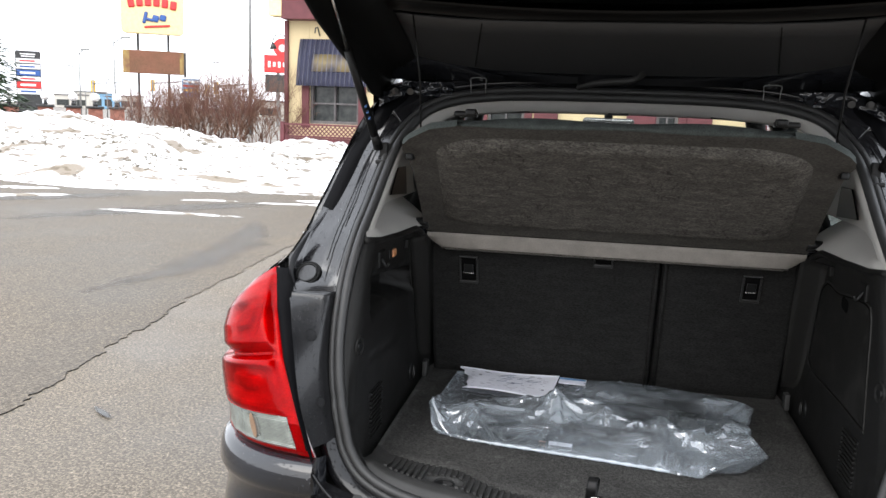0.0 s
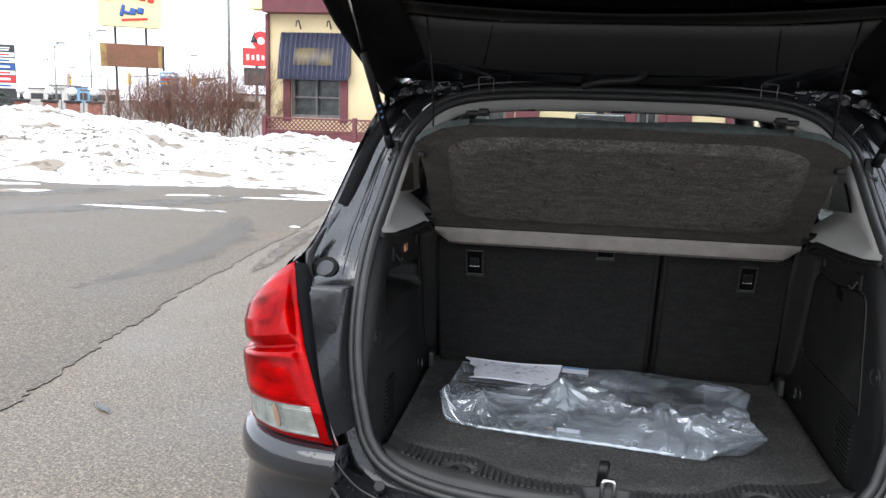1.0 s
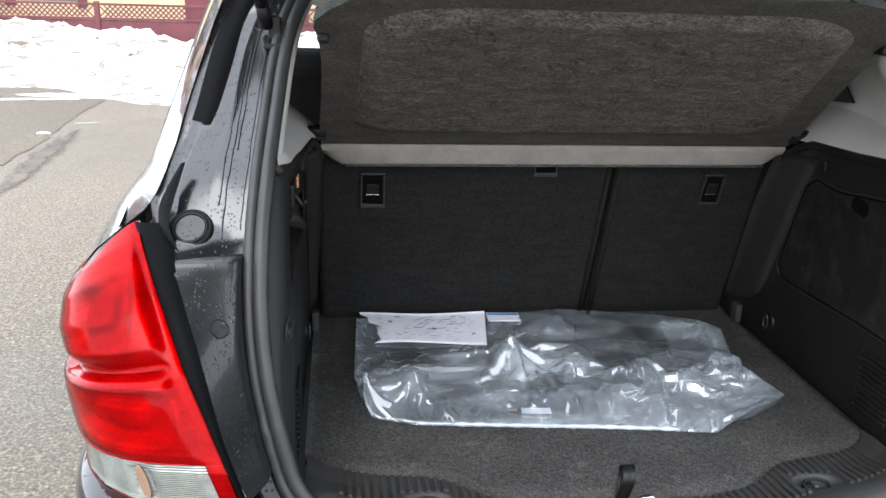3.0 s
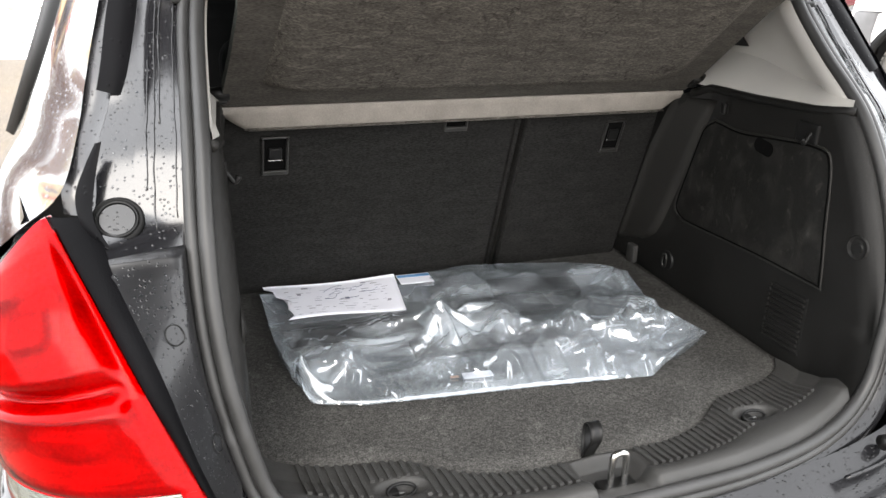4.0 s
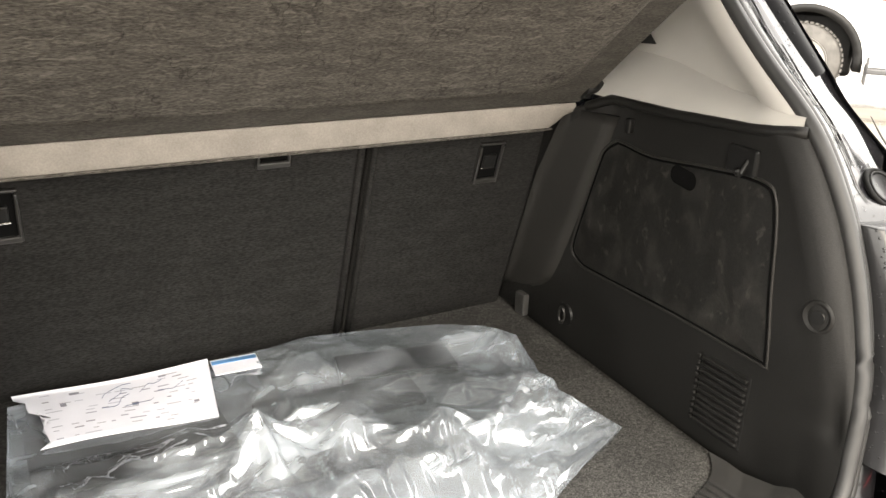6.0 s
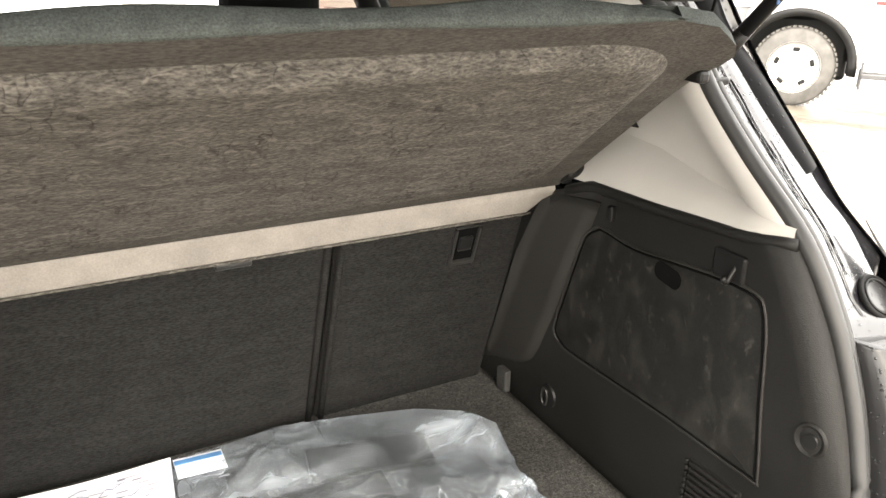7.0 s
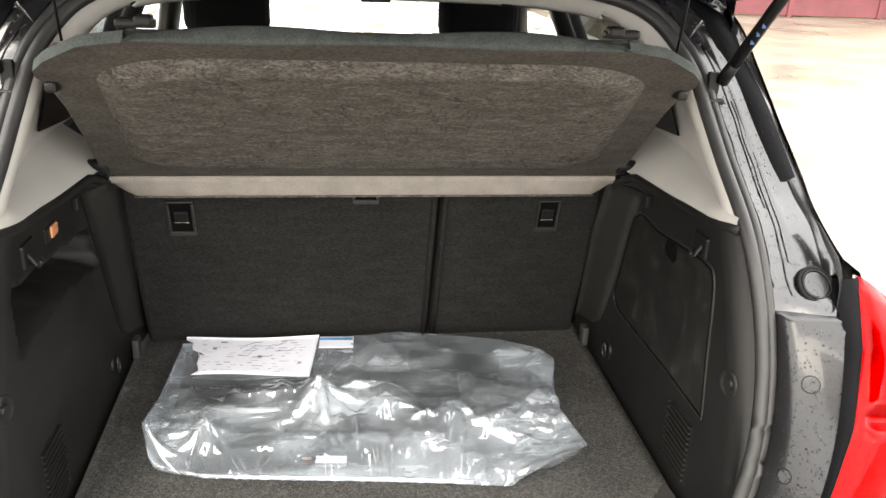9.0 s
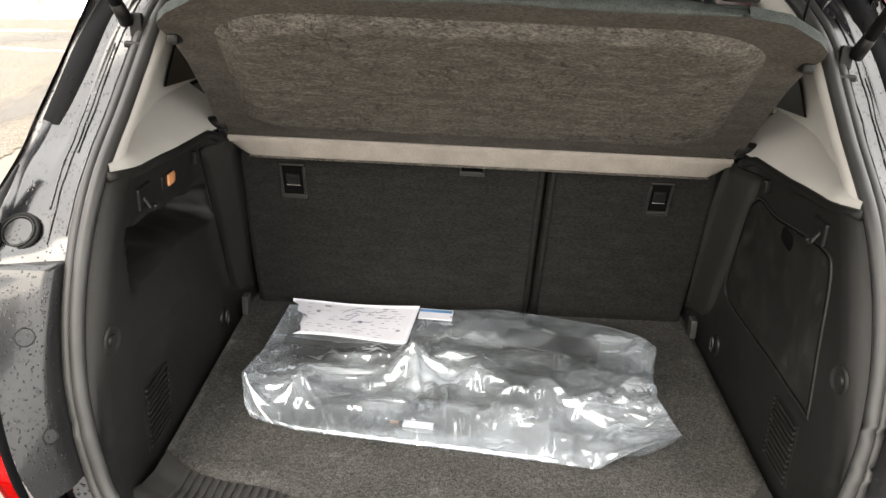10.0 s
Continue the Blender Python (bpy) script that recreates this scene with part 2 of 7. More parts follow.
def fibres(m):
    """Fine dark cracks and hairs over the felt."""
    n, l = m.node_tree.nodes, m.node_tree.links
    b = n["Principled BSDF"]
    src = b.inputs["Base Color"].links[0].from_socket
    tc = n.new("ShaderNodeTexCoord")
    wob = n.new("ShaderNodeTexNoise")
    wob.inputs["Scale"].default_value, wob.inputs["Detail"].default_value = 30.0, 3.0
    l.new(tc.outputs["Object"], wob.inputs["Vector"])
    add = n.new("ShaderNodeMix")
    add.data_type, add.blend_type = "RGBA", "ADD"
    add.inputs[0].default_value = 0.035
    l.new(tc.outputs["Object"], add.inputs[6])
    l.new(wob.outputs["Color"], add.inputs[7])
    hair = n.new("ShaderNodeTexNoise")
    hair.inputs["Scale"].default_value, hair.inputs["Detail"].default_value = 17.0, 2.5
    steep = n.new("ShaderNodeVectorMath")
    steep.operation = "MULTIPLY"
    steep.inputs[1].default_value = (1.5, 0.75, 0.75)
    l.new(add.outputs[2], steep.inputs[0])
    l.new(steep.outputs[0], hair.inputs["Vector"])
    off = n.new("ShaderNodeMath")
    off.operation = "SUBTRACT"
    off.inputs[1].default_value = 0.5
    l.new(hair.outputs["Fac"], off.inputs[0])
    mag = n.new("ShaderNodeMath")
    mag.operation = "ABSOLUTE"
    l.new(off.outputs[0], mag.inputs[0])
    line = n.new("ShaderNodeMapRange")
    line.inputs[1].default_value, line.inputs[2].default_value = 0.0, 0.016
    line.inputs[3].default_value, line.inputs[4].default_value = 0.62, 0.0
    l.new(mag.outputs[0], line.inputs[0])
    some = n.new("ShaderNodeMapRange")
    some.inputs[1].default_value, some.inputs[2].default_value = 0.40, 0.56
    big = n.new("ShaderNodeTexNoise")
    big.inputs["Scale"].default_value = 9.0
    l.new(tc.outputs["Object"], big.inputs["Vector"])
    l.new(big.outputs["Fac"], some.inputs[0])
    both = n.new("ShaderNodeMath")
    both.operation = "MULTIPLY"
    l.new(line.outputs[0], both.inputs[0])
    l.new(some.outputs[0], both.inputs[1])
    mx = n.new("ShaderNodeMix")
    mx.data_type = "RGBA"
    l.new(both.outputs[0], mx.inputs[0])
    l.new(src, mx.inputs[6])
    mx.inputs[7].default_value = (0.008, 0.007, 0.006, 1)
    # pale brushed hairs, all along the width
    lie = n.new("ShaderNodeVectorMath")
    lie.operation = "MULTIPLY"
    lie.inputs[1].default_value = (22.0, 210.0, 210.0)
    l.new(add.outputs[2], lie.inputs[0])
    brushed = n.new("ShaderNodeTexNoise")
    brushed.inputs["Scale"].default_value, brushed.inputs["Detail"].default_value = 1.0, 3.0
    l.new(lie.outputs[0], brushed.inputs["Vector"])
    pale = n.new("ShaderNodeMapRange")
    pale.inputs[1].default_value, pale.inputs[2].default_value = 0.53, 0.70
    pale.inputs[3].default_value, pale.inputs[4].default_value = 0.0, 0.42
    l.new(brushed.outputs["Fac"], pale.inputs[0])
    hairs = n.new("ShaderNodeMix")
    hairs.data_type = "RGBA"
    l.new(pale.outputs[0], hairs.inputs[0])
    l.new(mx.outputs[2], hairs.inputs[6])
    hairs.inputs[7].default_value = (0.17, 0.157, 0.14, 1)
    l.new(hairs.outputs[2], b.inputs["Base Color"])


fibres(M_FELT)
# the same felt, darker: the rim's shade is put into its colour
M_FELT_RIM = material("shaded_rim_felt", (0.053, 0.049, 0.0435), 0.9, vary=0.15, scale=40, fine=0.35, fine_scale=420, bump=0.6, bump_scale=500, stretch=(0.4, 1, 1), spec=0.15)
M_FELT_EDGE = material("shelf_edge_felt", (0.055, 0.062, 0.059), 0.95, vary=0.15, scale=40, fine=0.3, fine_scale=500, bump=0.6, bump_scale=600, spec=0.1)
M_BAND = material("shelf_band", (0.215, 0.197, 0.176), 0.8, vary=0.12, scale=20, fine=0.1, bump=0.3, spec=0.2)
M_SEATBACK = material("seatback_felt", (0.0135, 0.0131, 0.0125), 0.95, vary=0.16, scale=60, stretch=(.3, 1, 1), fine=0.55, fine_scale=500, bump=0.6, bump_scale=700, spec=0.15)
M_CARPET = speckled(material("cargo_carpet", (0.051, 0.0498, 0.0475), 0.98, vary=0.16, scale=9, fine=0.4, fine_scale=500, bump=0.8, bump_scale=420, spec=0.05), ((480.0, 0.1, 0.9, 0.70, 1.34), (190.0, 0.2, 0.9, 0.86, 1.16), (60.0, 0.975, 0.99, 1.0, 1.35)))
M_LIGHT = material("light_grey_trim", (0.37, 0.358, 0.335), 0.6, vary=0.06, scale=6, bump=0.15, bump_scale=900)
M_LINER = material("headliner", (0.55, 0.54, 0.51), 0.95, vary=0.05, bump=0.3, spec=0.1)
M_STEEL = material("bright_steel", (0.55, 0.55, 0.54), 0.25, 1.0, vary=0.1)
M_DULLSTEEL = material("dull_steel", (0.22, 0.22, 0.22), 0.45, 1.0, vary=0.15)
M_SEAT = material("seat_cloth", (0.014, 0.014, 0.015), 0.9, vary=0.2, bump=0.4, spec=0.2)
M_REDDARK = lens_red("red_lens_inner", (0.26, 0.0008, 0.0035))
M_REFLECT = material("lamp_reflector", (0.40, 0.37, 0.37), 0.4, 0.25, vary=0.25, scale=18, fine=0.15, fine_scale=260, bump=0.25, bump_scale=400)
M_FLUTE = material("ribbed_reflector", (0.30, 0.29, 0.275), 0.25, 0.7, vary=0.2, scale=30)
M_BULB = material("bulb_brown", (0.33, 0.19, 0.13), 0.3, vary=0.2)
M_REDGLASS = clear("red_glass", (0.90, 0.002, 0.016), 0.02, 0.85, shine=0.009)
M_GLASS = clear("window_glass", (0.92, 0.97, 0.95), 0.0, 0.9)
M_TINT = clear("tinted_glass", (0.50, 0.56, 0.53), 0.0, 0.2)
M_BAG = clear("clear_film", (0.95, 0.98, 1.0), 0.04, 0.99, film=0.20)
M_PAPER = material("white_paper", (0.72, 0.73, 0.80), 0.8, vary=0.04, scale=20, bump=0.2, bump_scale=60)
M_INK = material("ink", (0.34, 0.35, 0.43), 0.8)
M_DARKINK = material("dark_ink", (0.26, 0.26, 0.31), 0.8)
M_BLUEINK = material("blue_ink", (0.03, 0.08, 0.20), 0.7)
M_BLUELABEL = material("blue_label", (0.08, 0.22, 0.44), 0.5)


def paving(name, color, grit, **more):
    """Asphalt with stones of its own: pale and dark grit over the worn binder."""
    m = material(name, color, **more)
    return speckled(m, ((150.0, 0.35, 0.95, 0.62, 1.0 + grit), (62.0, 0.80, 1.0, 1.0, 1.0 + 1.3 * grit)))


M_ASPHALT = paving("asphalt", (0.130, 0.107, 0.080), 0.30, rough=0.6, spec=0.3, vary=0.2, scale=0.7, fine=0.45, fine_scale=70, bump=0.12, bump_scale=140, rough_vary=0.2)
M_OLDASPHALT = paving("old_asphalt", (0.098, 0.079, 0.057), 0.34, rough=0.66, spec=0.3, vary=0.22, scale=0.5, fine=0.45, fine_scale=60, bump=0.12, bump_scale=140, rough_vary=0.12)
M_WETLOT = paving("wet_asphalt", (0.145, 0.124, 0.100), 0.25, rough=0.36, spec=0.6, vary=0.2, scale=0.7, fine=0.4, fine_scale=70, bump=0.05, bump_scale=120, rough_vary=0.12)
M_SNOW = overlay(overlay(material("snow", (0.80, 0.81, 0.83), 0.7, scale=1.7, second=(0.60, 0.595, 0.58), fine=0.12, fine_scale=26, bump=1.0, bump_scale=9, spec=0.2), (0.16, 0.125, 0.085), 1.7, 0.555, 0.63, 0.9, (.5, 1.6, 1.6), 12.0, 0.5), (0.12, 0.095, 0.066), 6.5, 0.56, 0.61, 0.9, (.45, 1, 1.6), 8.0)
M_DIRT = material("dirty_snow", (0.27, 0.245, 0.205), 0.8, vary=0.3, scale=9, second=(0.13, 0.115, 0.09), bump=0.6, bump_scale=30)
M_YELLOW = material("yellow_stucco", (0.53, 0.425, 0.25), 0.85, vary=0.06, scale=2, fine=0.06, fine_scale=60, bump=0.4, bump_scale=60)
M_MAROON = material("maroon_paint", (0.105, 0.024, 0.029), 0.65, vary=0.15, scale=3, bump=0.2)
M_NAVY = material("navy_metal", (0.032, 0.033, 0.062), 0.45, vary=0.2, scale=6)
M_AWNRIB = material("paler_rib", (0.09, 0.09, 0.12), 0.5, vary=0.3, scale=4)
M_RUSTY = material("faded_emblem", (0.15, 0.112, 0.045), 0.6, scale=2.5, second=(0.045, 0.042, 0.055))
# the paler second tone paints blurred reflections into the glass
M_DARKWIN = material("dark_window", (0.018, 0.021, 0.022), 0.12, vary=0.6, scale=5, second=(0.06, 0.064, 0.06), spec=0.3)
M_GREYFRAME = material("grey_frame", (0.10, 0.09, 0.09), 0.5)
M_CREAM = material("cream_sign", (0.78, 0.62, 0.32), 0.5, vary=0.08)
M_SIGNRED = material("sign_red", (0.62, 0.03, 0.03), 0.45, vary=0.1)
M_SIGNBLUE = material("sign_blue", (0.03, 0.09, 0.30), 0.45, vary=0.1)
M_SIGNWHITE = material("sign_white", (0.8, 0.8, 0.8), 0.5, vary=0.05)
M_RUST = material("rusty_board", (0.20, 0.085, 0.05), 0.8, vary=0.3, scale=1.6, second=(0.15, 0.075, 0.04), fine=0.2, fine_scale=30)
M_FADED = material("faded_yellow", (0.34, 0.24, 0.075), 0.7, vary=0.4, scale=3, second=(0.20, 0.10, 0.05))
M_POST = material("dark_post", (0.03, 0.03, 0.03), 0.5)
M_GREYPOST = material("grey_post", (0.19, 0.19, 0.185), 0.5, vary=0.1)
M_TWIG = material("red_brown_twigs", (0.115, 0.042, 0.030), 0.8, vary=0.4, scale=1.5, second=(0.17, 0.095, 0.062))
M_BRICK = material("brick", (0.26, 0.11, 0.08), 0.85, vary=0.25, scale=6, bump=0.4)
M_GLOBE = material("white_globe", (0.8, 0.8, 0.8), 0.3, vary=0.03)
M_NEEDLE = material("conifer_needles", (0.03, 0.05, 0.022), 0.8, vary=0.4, scale=4)
M_BARK = material("bark", (0.09, 0.06, 0.04), 0.9, vary=0.3)
M_WHITEPAINT = material("white_car_paint", (0.75, 0.75, 0.75), 0.3, vary=0.03, scale=1.5, coat=0.6)
M_GREYBUMPER = material("grey_bumper", (0.06, 0.06, 0.062), 0.5, vary=0.12, bump=0.2)
M_VANBUMPER = material("pale_grey_bumper", (0.13, 0.13, 0.135), 0.5, vary=0.12, bump=0.2)
M_TYRE = material("tyre", (0.085, 0.081, 0.076), 0.85, vary=0.25, scale=9, bump=0.3)
M_RIM = material("rim", (0.62, 0.61, 0.58), 0.4, 0.3, vary=0.1)
M_DARKRED = material("dark_red_paint", (0.10, 0.015, 0.018), 0.25, vary=0.1, coat=0.8)
M_FARWALL = material("far_wall", (0.5, 0.47, 0.42), 0.8, vary=0.1, scale=0.3)
M_FARBLUE = material("far_blue", (0.18, 0.34, 0.5), 0.6, vary=0.1, scale=0.3)
M_ORANGE = material("signal_yellow", (0.75, 0.42, 0.04), 0.5)
M_FOAM = material("black_foam", (0.0035, 0.0035, 0.004), 0.6, spec=0.03, vary=0.2, bump=0.3, bump_scale=500)


# ---- builders ----
def mesh_of(name, verts, faces, smooth=True):
    me = bpy.data.meshes.new(name)
    me.from_pydata([tuple(map(float, v)) for v in verts], [], faces)
    me.update()
    if smooth:
        me.polygons.foreach_set("use_smooth", [True] * len(me.polygons))
    return me


def part(name, data, mat, parent=None, label=""):
    """Links a bmesh or a mesh as one object, under its thing or part."""
    if parent and parent.parent and parent.parent.parent:
        parent = parent.parent
    if isinstance(data, bmesh.types.BMesh):
        me = bpy.data.meshes.new(name)
        data.to_mesh(me)
        data.free()
    else:
        me = data
    if mat and not me.materials:
        me.materials.append(mat)
    ob = new(name, me)
    if parent:
        ob.parent = parent
    if label:
        ob["label"] = label
    return ob


def thing(name, label, category, group="", kind="", at=(0, 0, 0), turn=0.0):
    ob = new(name)
    ob.empty_display_size = 0.1
    ob.matrix_world = pose(*at, 0, 0, turn)
    return tagged(ob, label, category, group, kind)


def add_box(bm, c, size, bevel=0.0, rot=None, seg=2):
    """A bevelled box with centre c."""
    r = bmesh.ops.create_cube(bm, size=1.0)
    vs = r["verts"]
    m = Matrix.Translation(c) @ (rot or Matrix()) @ Matrix.Diagonal((*size, 1))
    bmesh.ops.transform(bm, matrix=m, verts=vs)
    if bevel:
        es = list({e for v in vs for e in v.link_edges})
        bmesh.ops.bevel(bm, geom=es, offset=bevel, segments=seg, affect="EDGES", profile=0.5)


def box(c, size, bevel=0.0, rot=None, seg=2):
    bm = bmesh.new()
    add_box(bm, c, size, bevel, rot, seg)
    return bm


def add_cyl(bm, a, b, r1, r2=None, n=16):
    a, b = Vector(a), Vector(b)
    d = b - a
    q = d.to_track_quat("Z", "Y").to_matrix().to_4x4()
    bmesh.ops.create_cone(bm, cap_ends=True, segments=n, radius1=r1, radius2=r1 if r2 is None else r2, depth=d.length,
                          matrix=Matrix.Translation((a + b) / 2) @ q)


def cyl(a, b, r1, r2=None, n=16):
    bm = bmesh.new()
    add_cyl(bm, a, b, r1, r2, n)
    for f in bm.faces:
        f.smooth = len(f.verts) == 4
    return bm


def tube(name, path, r, n=8, closed=False, squash=None):
    """A round tube along a path; r: one radius or one for each point."""
    P = np.array(path, float)
    k = len(P)
    T = np.roll(P, -1, 0) - np.roll(P, 1, 0) if closed else np.gradient(P, axis=0)
    T /= np.linalg.norm(T, axis=1)[:, None] + 1e-9
    up = np.array([0.13, 0.31, 0.94])
    A = np.cross(T, up)
    A /= np.linalg.norm(A, axis=1)[:, None] + 1e-9
    B = np.cross(T, A)
    rs = np.broadcast_to(np.asarray(r, float), (k,))
    an = np.linspace(0, 2 * np.pi, n, endpoint=False)
    V = P[:, None] + rs[:, None, None] * (np.cos(an)[None, :, None] * A[:, None] + np.sin(an)[None, :, None] * B[:, None])
    F = []
    for i in range(k if closed else k - 1):
        j = (i + 1) % k
        for a in range(n):
            b = (a + 1) % n
            F.append((i * n + a, i * n + b, j * n + b, j * n + a))
    if not closed:
        F += [tuple(range(n - 1, -1, -1)), tuple(range((k - 1) * n, k * n))]
    return mesh_of(name, V.reshape(-1, 3), F)


def grid(name, P, thick=0.0, flip=False, smooth=True, closed=False):
    """A sheet over an n x m array of points; thick: how far its back lies behind it."""
    P = np.array(P, float)
    n, m = P.shape[:2]
    def faces(off, turn):
        out = []
        for i in range(n - 1):
            for j in range(m if closed else m - 1):
                k = (j + 1) % m
                q = (off + i * m + j, off + i * m + k, off + (i + 1) * m + k, off + (i + 1) * m + j)
                out.append(q[::-1] if turn else q)
        return out
    V, F = P.reshape(-1, 3), faces(0, flip)
    if thick:
        du, dv = np.gradient(P, axis=0), np.gradient(P, axis=1)
        N = np.cross(dv, du) if not flip else np.cross(du, dv)
        N /= np.linalg.norm(N, axis=2)[:, :, None] + 1e-9
        V = np.concatenate([V, (P + N * thick).reshape(-1, 3)])
        F += faces(n * m, not flip)
        k = n * m
        rim = [i * m for i in range(n)], [i * m + m - 1 for i in range(n)], list(range(m)), [(n - 1) * m + j for j in range(m)]
        for r in rim:
            for a, b in zip(r[:-1], r[1:]):
                F.append((a, b, k + b, k + a))
    return mesh_of(name, V, F, smooth)


def rounded(w, h, r, seg=6):
    """A rectangle's outline with round corners, about its middle."""
    out = []
    for cx, cy, a0 in ((w / 2 - r, h / 2 - r, 0), (-w / 2 + r, h / 2 - r, 90), (-w / 2 + r, -h / 2 + r, 180), (w / 2 - r, -h / 2 + r, 270)):
        for k in range(seg + 1):
            a = radians(a0 + 90 * k / seg)
            out.append((cx + r * math.cos(a), cy + r * math.sin(a)))
    return out


def plate(outline, m, depth, bevel=0.0):
    """A flat outline in x and y, raised by depth along its z, laid at the pose m."""
    bm = bmesh.new()
    vs = [bm.verts.new((x, y, 0)) for x, y in outline]
    f = bm.faces.new(vs)
    if f.normal.z < 0:
        f.normal_flip()
    ex = bmesh.ops.extrude_face_region(bm, geom=[f])
    top = [v for v in ex["geom"] if isinstance(v, bmesh.types.BMVert)]
    bmesh.ops.translate(bm, verts=top, vec=(0, 0, depth))
    if bevel:
        tops = [e for e in bm.edges if all(v in set(top) for v in e.verts)]
        bmesh.ops.bevel(bm, geom=tops, offset=bevel, segments=2, affect="EDGES", profile=0.5)
    bmesh.ops.recalc_face_normals(bm, faces=bm.faces[:])
    bmesh.ops.transform(bm, matrix=m, verts=bm.verts[:])
    return bm


def frame_of(origin, xaxis, yaxis):
    x = Vector(xaxis).normalized()
    z = x.cross(Vector(yaxis)).normalized()
    y = z.cross(x)
    m = Matrix((x, y, z)).transposed().to_4x4()
    return Matrix.Translation(origin) @ m


def smooth_curve(points, per=6):
    """Catmull-Rom through the points."""
    P = np.array(points, float)
    Q = np.concatenate([[2 * P[0] - P[1]], P, [2 * P[-1] - P[-2]]])
    out = []
    for i in range(1, len(Q) - 2):
        p0, p1, p2, p3 = Q[i - 1], Q[i], Q[i + 1], Q[i + 2]
        for k in range(per):
            t = k / per
            out.append(0.5 * (2 * p1 + (p2 - p0) * t + (2 * p0 - 5 * p1 + 4 * p2 - p3) * t * t + (3 * p1 - p0 - 3 * p2 + p3) * t ** 3))
    out.append(P[-1])
    return np.array(out)

# ---- ground ----
def ring_ground():
    xs = [-900, -200, -60, -30, -15, -8, -4, 0, 4, 8, 15, 30, 60, 200, 900]
    P = [[(x, y, 0.0) for x in xs] for y in [-900, -200, -40, -15, -6, -2, 2, 6, 10, 15, 25, 60, 200, 900]]
    return grid("ground", P, flip=True, smooth=False)


ground = tagged(part("ground", ring_ground(), M_ASPHALT), "wet grey asphalt car park with pale speckled grit", "ground", kind="structure")

# the older, darker paving beyond a ragged seam
seam_pts = smooth_curve([(-2.3, -30), (-2.45, -4), (-2.66, 0.5), (-2.72, 1.9), (-2.76, 2.3), (-2.85, 2.95), (-2.93, 3.5), (-3.0, 3.9), (-3.05, 4.4), (-3.12, 5.0), (-3.2, 6.2), (-3.3, 7.6), (-3.5, 9.5), (-3.6, 12.0)], 36)
jag = [noise.fractal(Vector((x * 5, y * 5, 1.7)), 0.6, 2.0, 6) * 0.05 for x, y in seam_pts]
edge = [(x + j, y + 0.3 * j) for (x, y), j in zip(seam_pts, jag)]
P = [[(x + (-26 - x) * k, y + 0.0 * k, 0.006 + 0.0 * k) for k in (0, 0.02, 0.1, 0.3, 1.0)] for x, y in edge]
tagged(part("old_paving", grid("old_paving", P, flip=True, smooth=False), M_OLDASPHALT), "darker worn asphalt beyond a ragged seam", "road", kind="structure")
crack = tube("seam_crack", [(x, y, 0.003) for x, y in edge if -1 < y < 4.3], [0.0022 * (1 - max(0, (y - 3.0) / 2.4)) * (.5 + abs(noise.noise(Vector((x * 9, y * 9, 4))))) + 0.0006 for x, y in edge if -1 < y < 4.3], 5)
tagged(part("seam_crack", crack, M_BLACK), "ragged black crack along the asphalt seam", "crack", kind="structure")


# wet shining asphalt on the van's side of the car
P = [[(x + .25 * noise.noise(Vector((x, y * .7, 3))) * (x < 2), y, 0.004) for x in (1.25, 2, 4, 7, 12, 20, 40, 90)] for y in np.arange(-6, 60, 1.5)]
tagged(part("wet_paving", grid("wet_paving", P, flip=True, smooth=False), M_WETLOT), "wet shining asphalt with meltwater", "road", kind="structure")

# ---- snow ----
def bank_height(x, y):
    base = 11.6 + 0.35 * math.sin(x * 0.9) - (1.2 if x > -4.6 else 0) * min(1, (x + 4.6) / 1.5 if x > -4.6 else 0)
    crest = float(np.interp(x, [-30, -16, -12, -9, -7.6, -6.5, -5, -3, 0, 0.8, 2.5, 4.5, 30], [1.25, 1.25, 1.08, 0.84, 0.52, 0.72, 0.58, 0.46, 0.72, 0.88, 0.5, 0.0, 0.0]))
    v = (y - base) / 3.2
    if v <= 0:
        return 0.0
    rise = min(1.0, v) ** 0.75
    fall = 1.0 if v < 1.2 else max(0.35, 1 - (v - 1.2) * 0.5)
    h = crest * (0.5 - 0.5 * math.cos(math.pi * min(1, rise))) * fall
    p = Vector((x * 0.8, y * 0.8, 3.1))
    rough = noise.fractal(p, 1.0, 2.0, 5) * 0.16 + abs(noise.noise(p * 3.3)) * 0.14 + abs(noise.fractal(p * 6, 0.7, 2.0, 4)) * 0.085
    return max(0.0, h + rough * min(1, h * 2.5)) + 0.02


xs = np.concatenate([np.arange(-30, -13, 0.4), np.arange(-13, 5, 0.11)])
ys = np.arange(10.0, 18.6, 0.13)
snow_bank = grid("snow_bank", [[(x, y, bank_height(x, y) - (0.0 if bank_height(x, y) > 0.021 else 0.04)) for x in xs] for y in ys], flip=True)
tagged(part("snow_bank", snow_bank, M_SNOW), "ploughed white snow bank with dirty lumps", "snow", kind="structure")


lumps = bmesh.new()
lr = random.Random(11)
